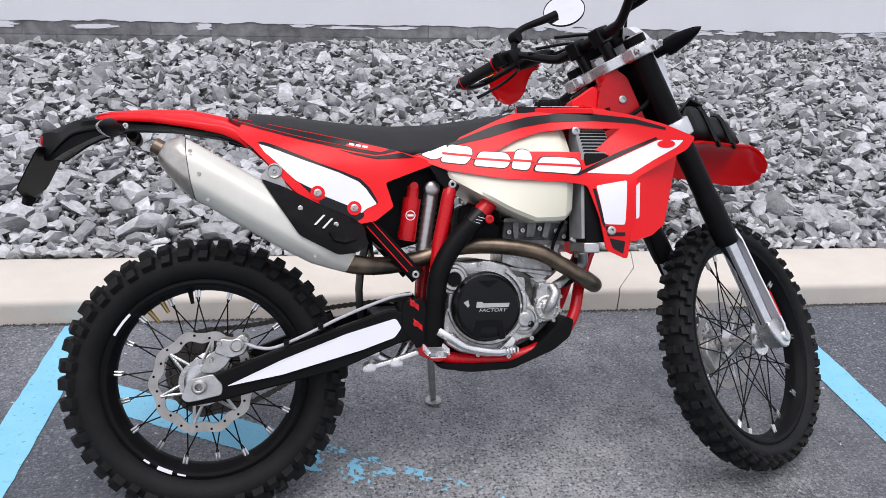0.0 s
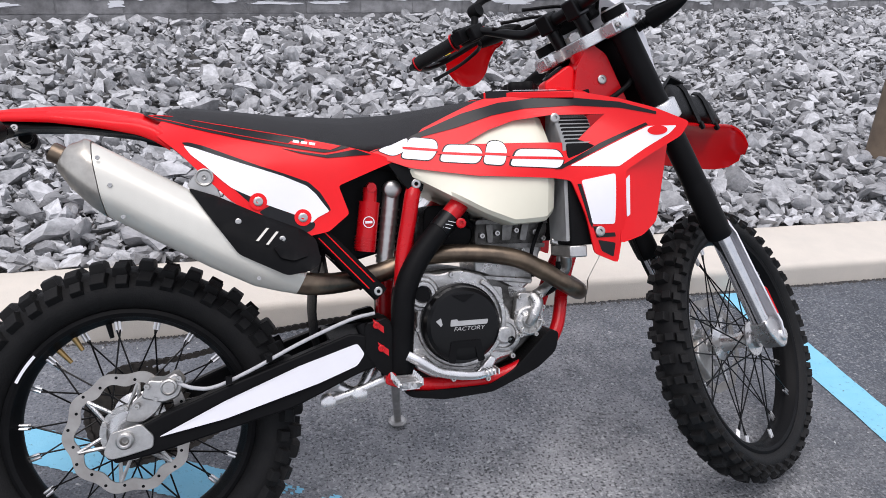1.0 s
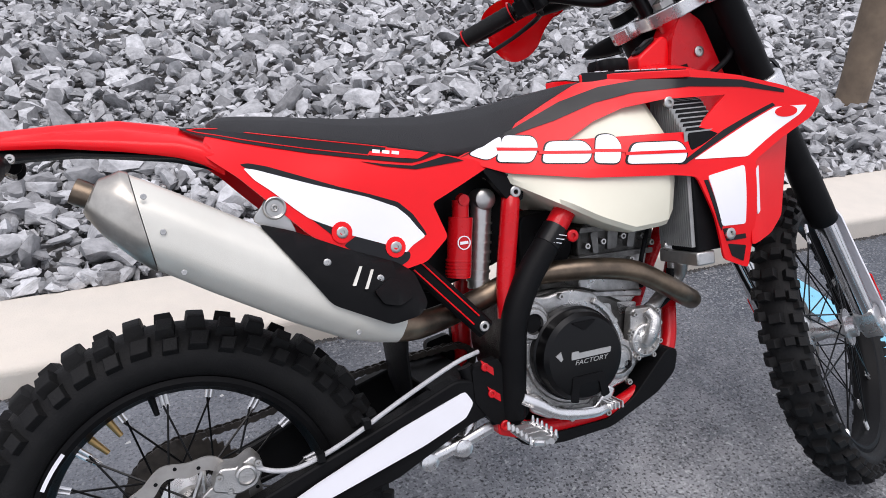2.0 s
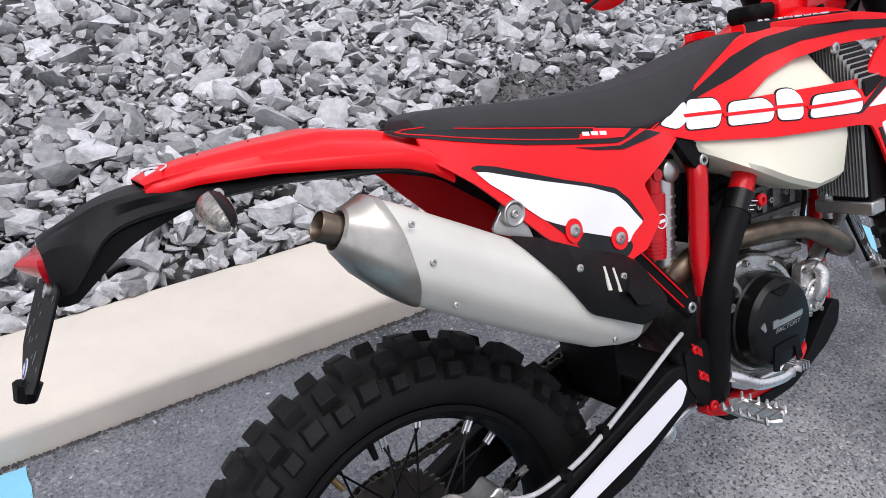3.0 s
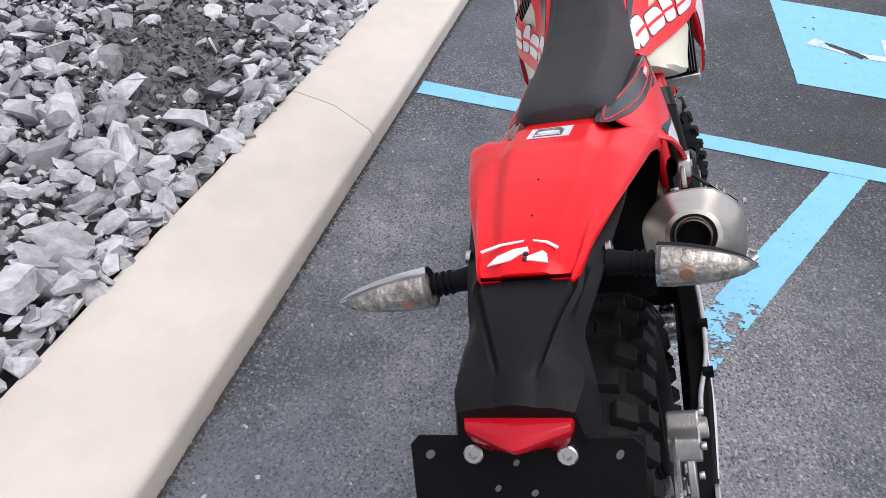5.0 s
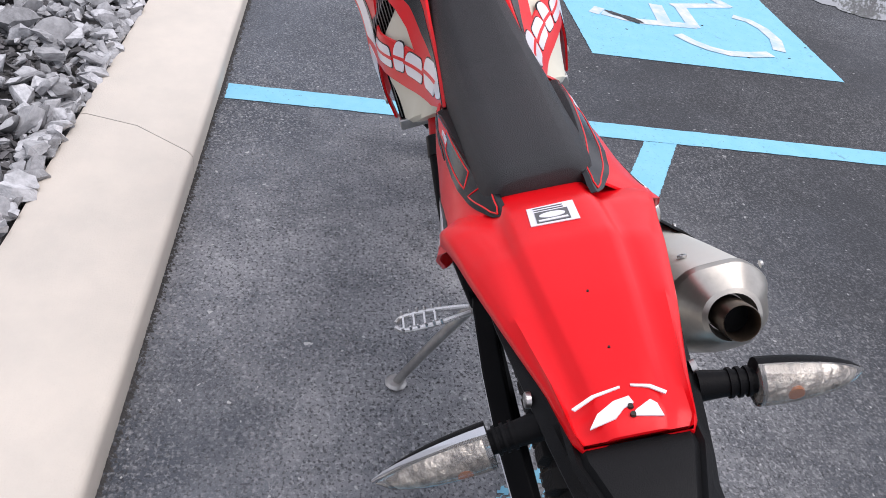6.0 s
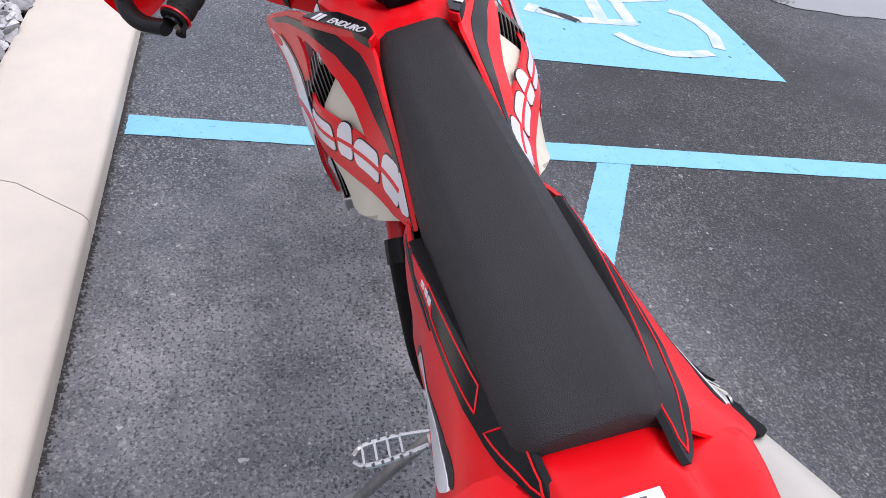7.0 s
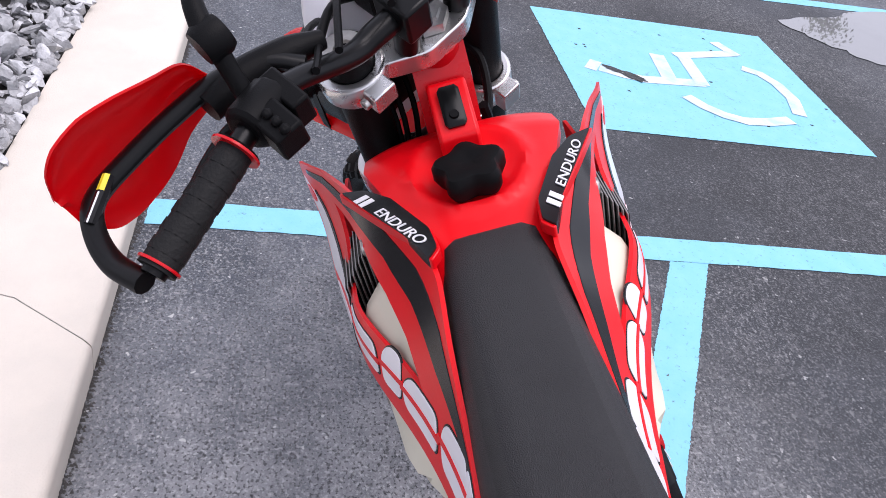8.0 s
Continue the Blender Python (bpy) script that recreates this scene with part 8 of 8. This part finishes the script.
for x in (0.268, 0.345):
    bm = bmesh.new()
    n, f = fender_edges(x)
    slope, top = (f - n) / 0.13, bag_top(x)
    rings = []
    for y, z in ((-0.066, n - 0.004), (-0.0665, n + 0.03), (-0.066, top - 0.022), (-0.060, top - 0.004), (-0.045, top + 0.004), (0.0, top + 0.005 + slope * 0.058), (0.045, top + 0.004 + slope * 0.10), (0.062, top - 0.006 + slope * 0.11), (0.0665, f + 0.03), (0.066, f)):
        rings.append([(x - 0.010, y, z), (x + 0.010, y, z), (x + 0.010, y * 0.95, z - 0.002), (x - 0.010, y * 0.95, z - 0.002)])
    loft(bm, rings)
    part("strap", turned(bm, FRONT), BLACK, bag, "black webbing strap")
    bm = bmesh.new()
    box(bm, (x - 0.007, -0.072, n - 0.012), (x + 0.007, -0.062, n + 0.008))
    part("strap_hook", turned(bm, FRONT), BLACK, bag, "small strap hook", bevel=0.002)
# front caliper and hose
bm = bmesh.new()
slab(bm, rounded([(-0.06, -0.60), (-0.02, -0.57), (0.0, -0.60), (-0.01, -0.67), (-0.05, -0.68)], 0.012, 3), 0.045, 0.095)
front("front_caliper", bm, ALU, "silver front brake caliper", bevel=0.003)
# cables and hoses round the head
bm = bmesh.new()
for k, (y, col) in enumerate(((0.05, 0), (0.07, 0), (-0.05, 0), (0.02, 0))):
    tube(bm, [FRONT @ Vector((-0.04, y + 0.12, 0.36)), FRONT @ Vector((0.050, y + 0.05, 0.295 + 0.008 * k)), FRONT @ Vector((0.09, y, 0.22)), Vector((1.10, y * 0.6 + 0.03, 0.98)), Vector((1.0, 0.06 + y * 0.2, 0.90))], 0.0042, 8, 6)
tube(bm, [FRONT @ Vector((-0.03, -0.18, 0.37)), FRONT @ Vector((0.06, -0.10, 0.335)), FRONT @ Vector((0.10, -0.03, 0.26)), FRONT @ Vector((0.07, 0.06, 0.05)), FRONT @ Vector((0.0, 0.10, -0.25)), FRONT @ Vector((-0.02, 0.09, -0.55))], 0.0040, 8, 6)
tube(bm, [Vector((1.045, -0.040, 0.955)), Vector((1.08, -0.055, 0.965)), Vector((1.13, -0.06, 1.0)), Vector((1.15, -0.04, 1.03))], 0.006, 8, 5)
tube(bm, [Vector((1.03, -0.042, 0.99)), Vector((1.035, -0.045, 0.965)), Vector((1.045, -0.040, 0.950))], 0.007, 8, 3)
part("cable", bm, BLACK, bike, "black cables and hoses round the steering head")
# head details
bm = bmesh.new()
bolt(bm, (1.075, -0.034, 1.015), (0, -1, 0), 0.011, 0.005)
part("head_bolt", bm, STEEL, frame_ob)
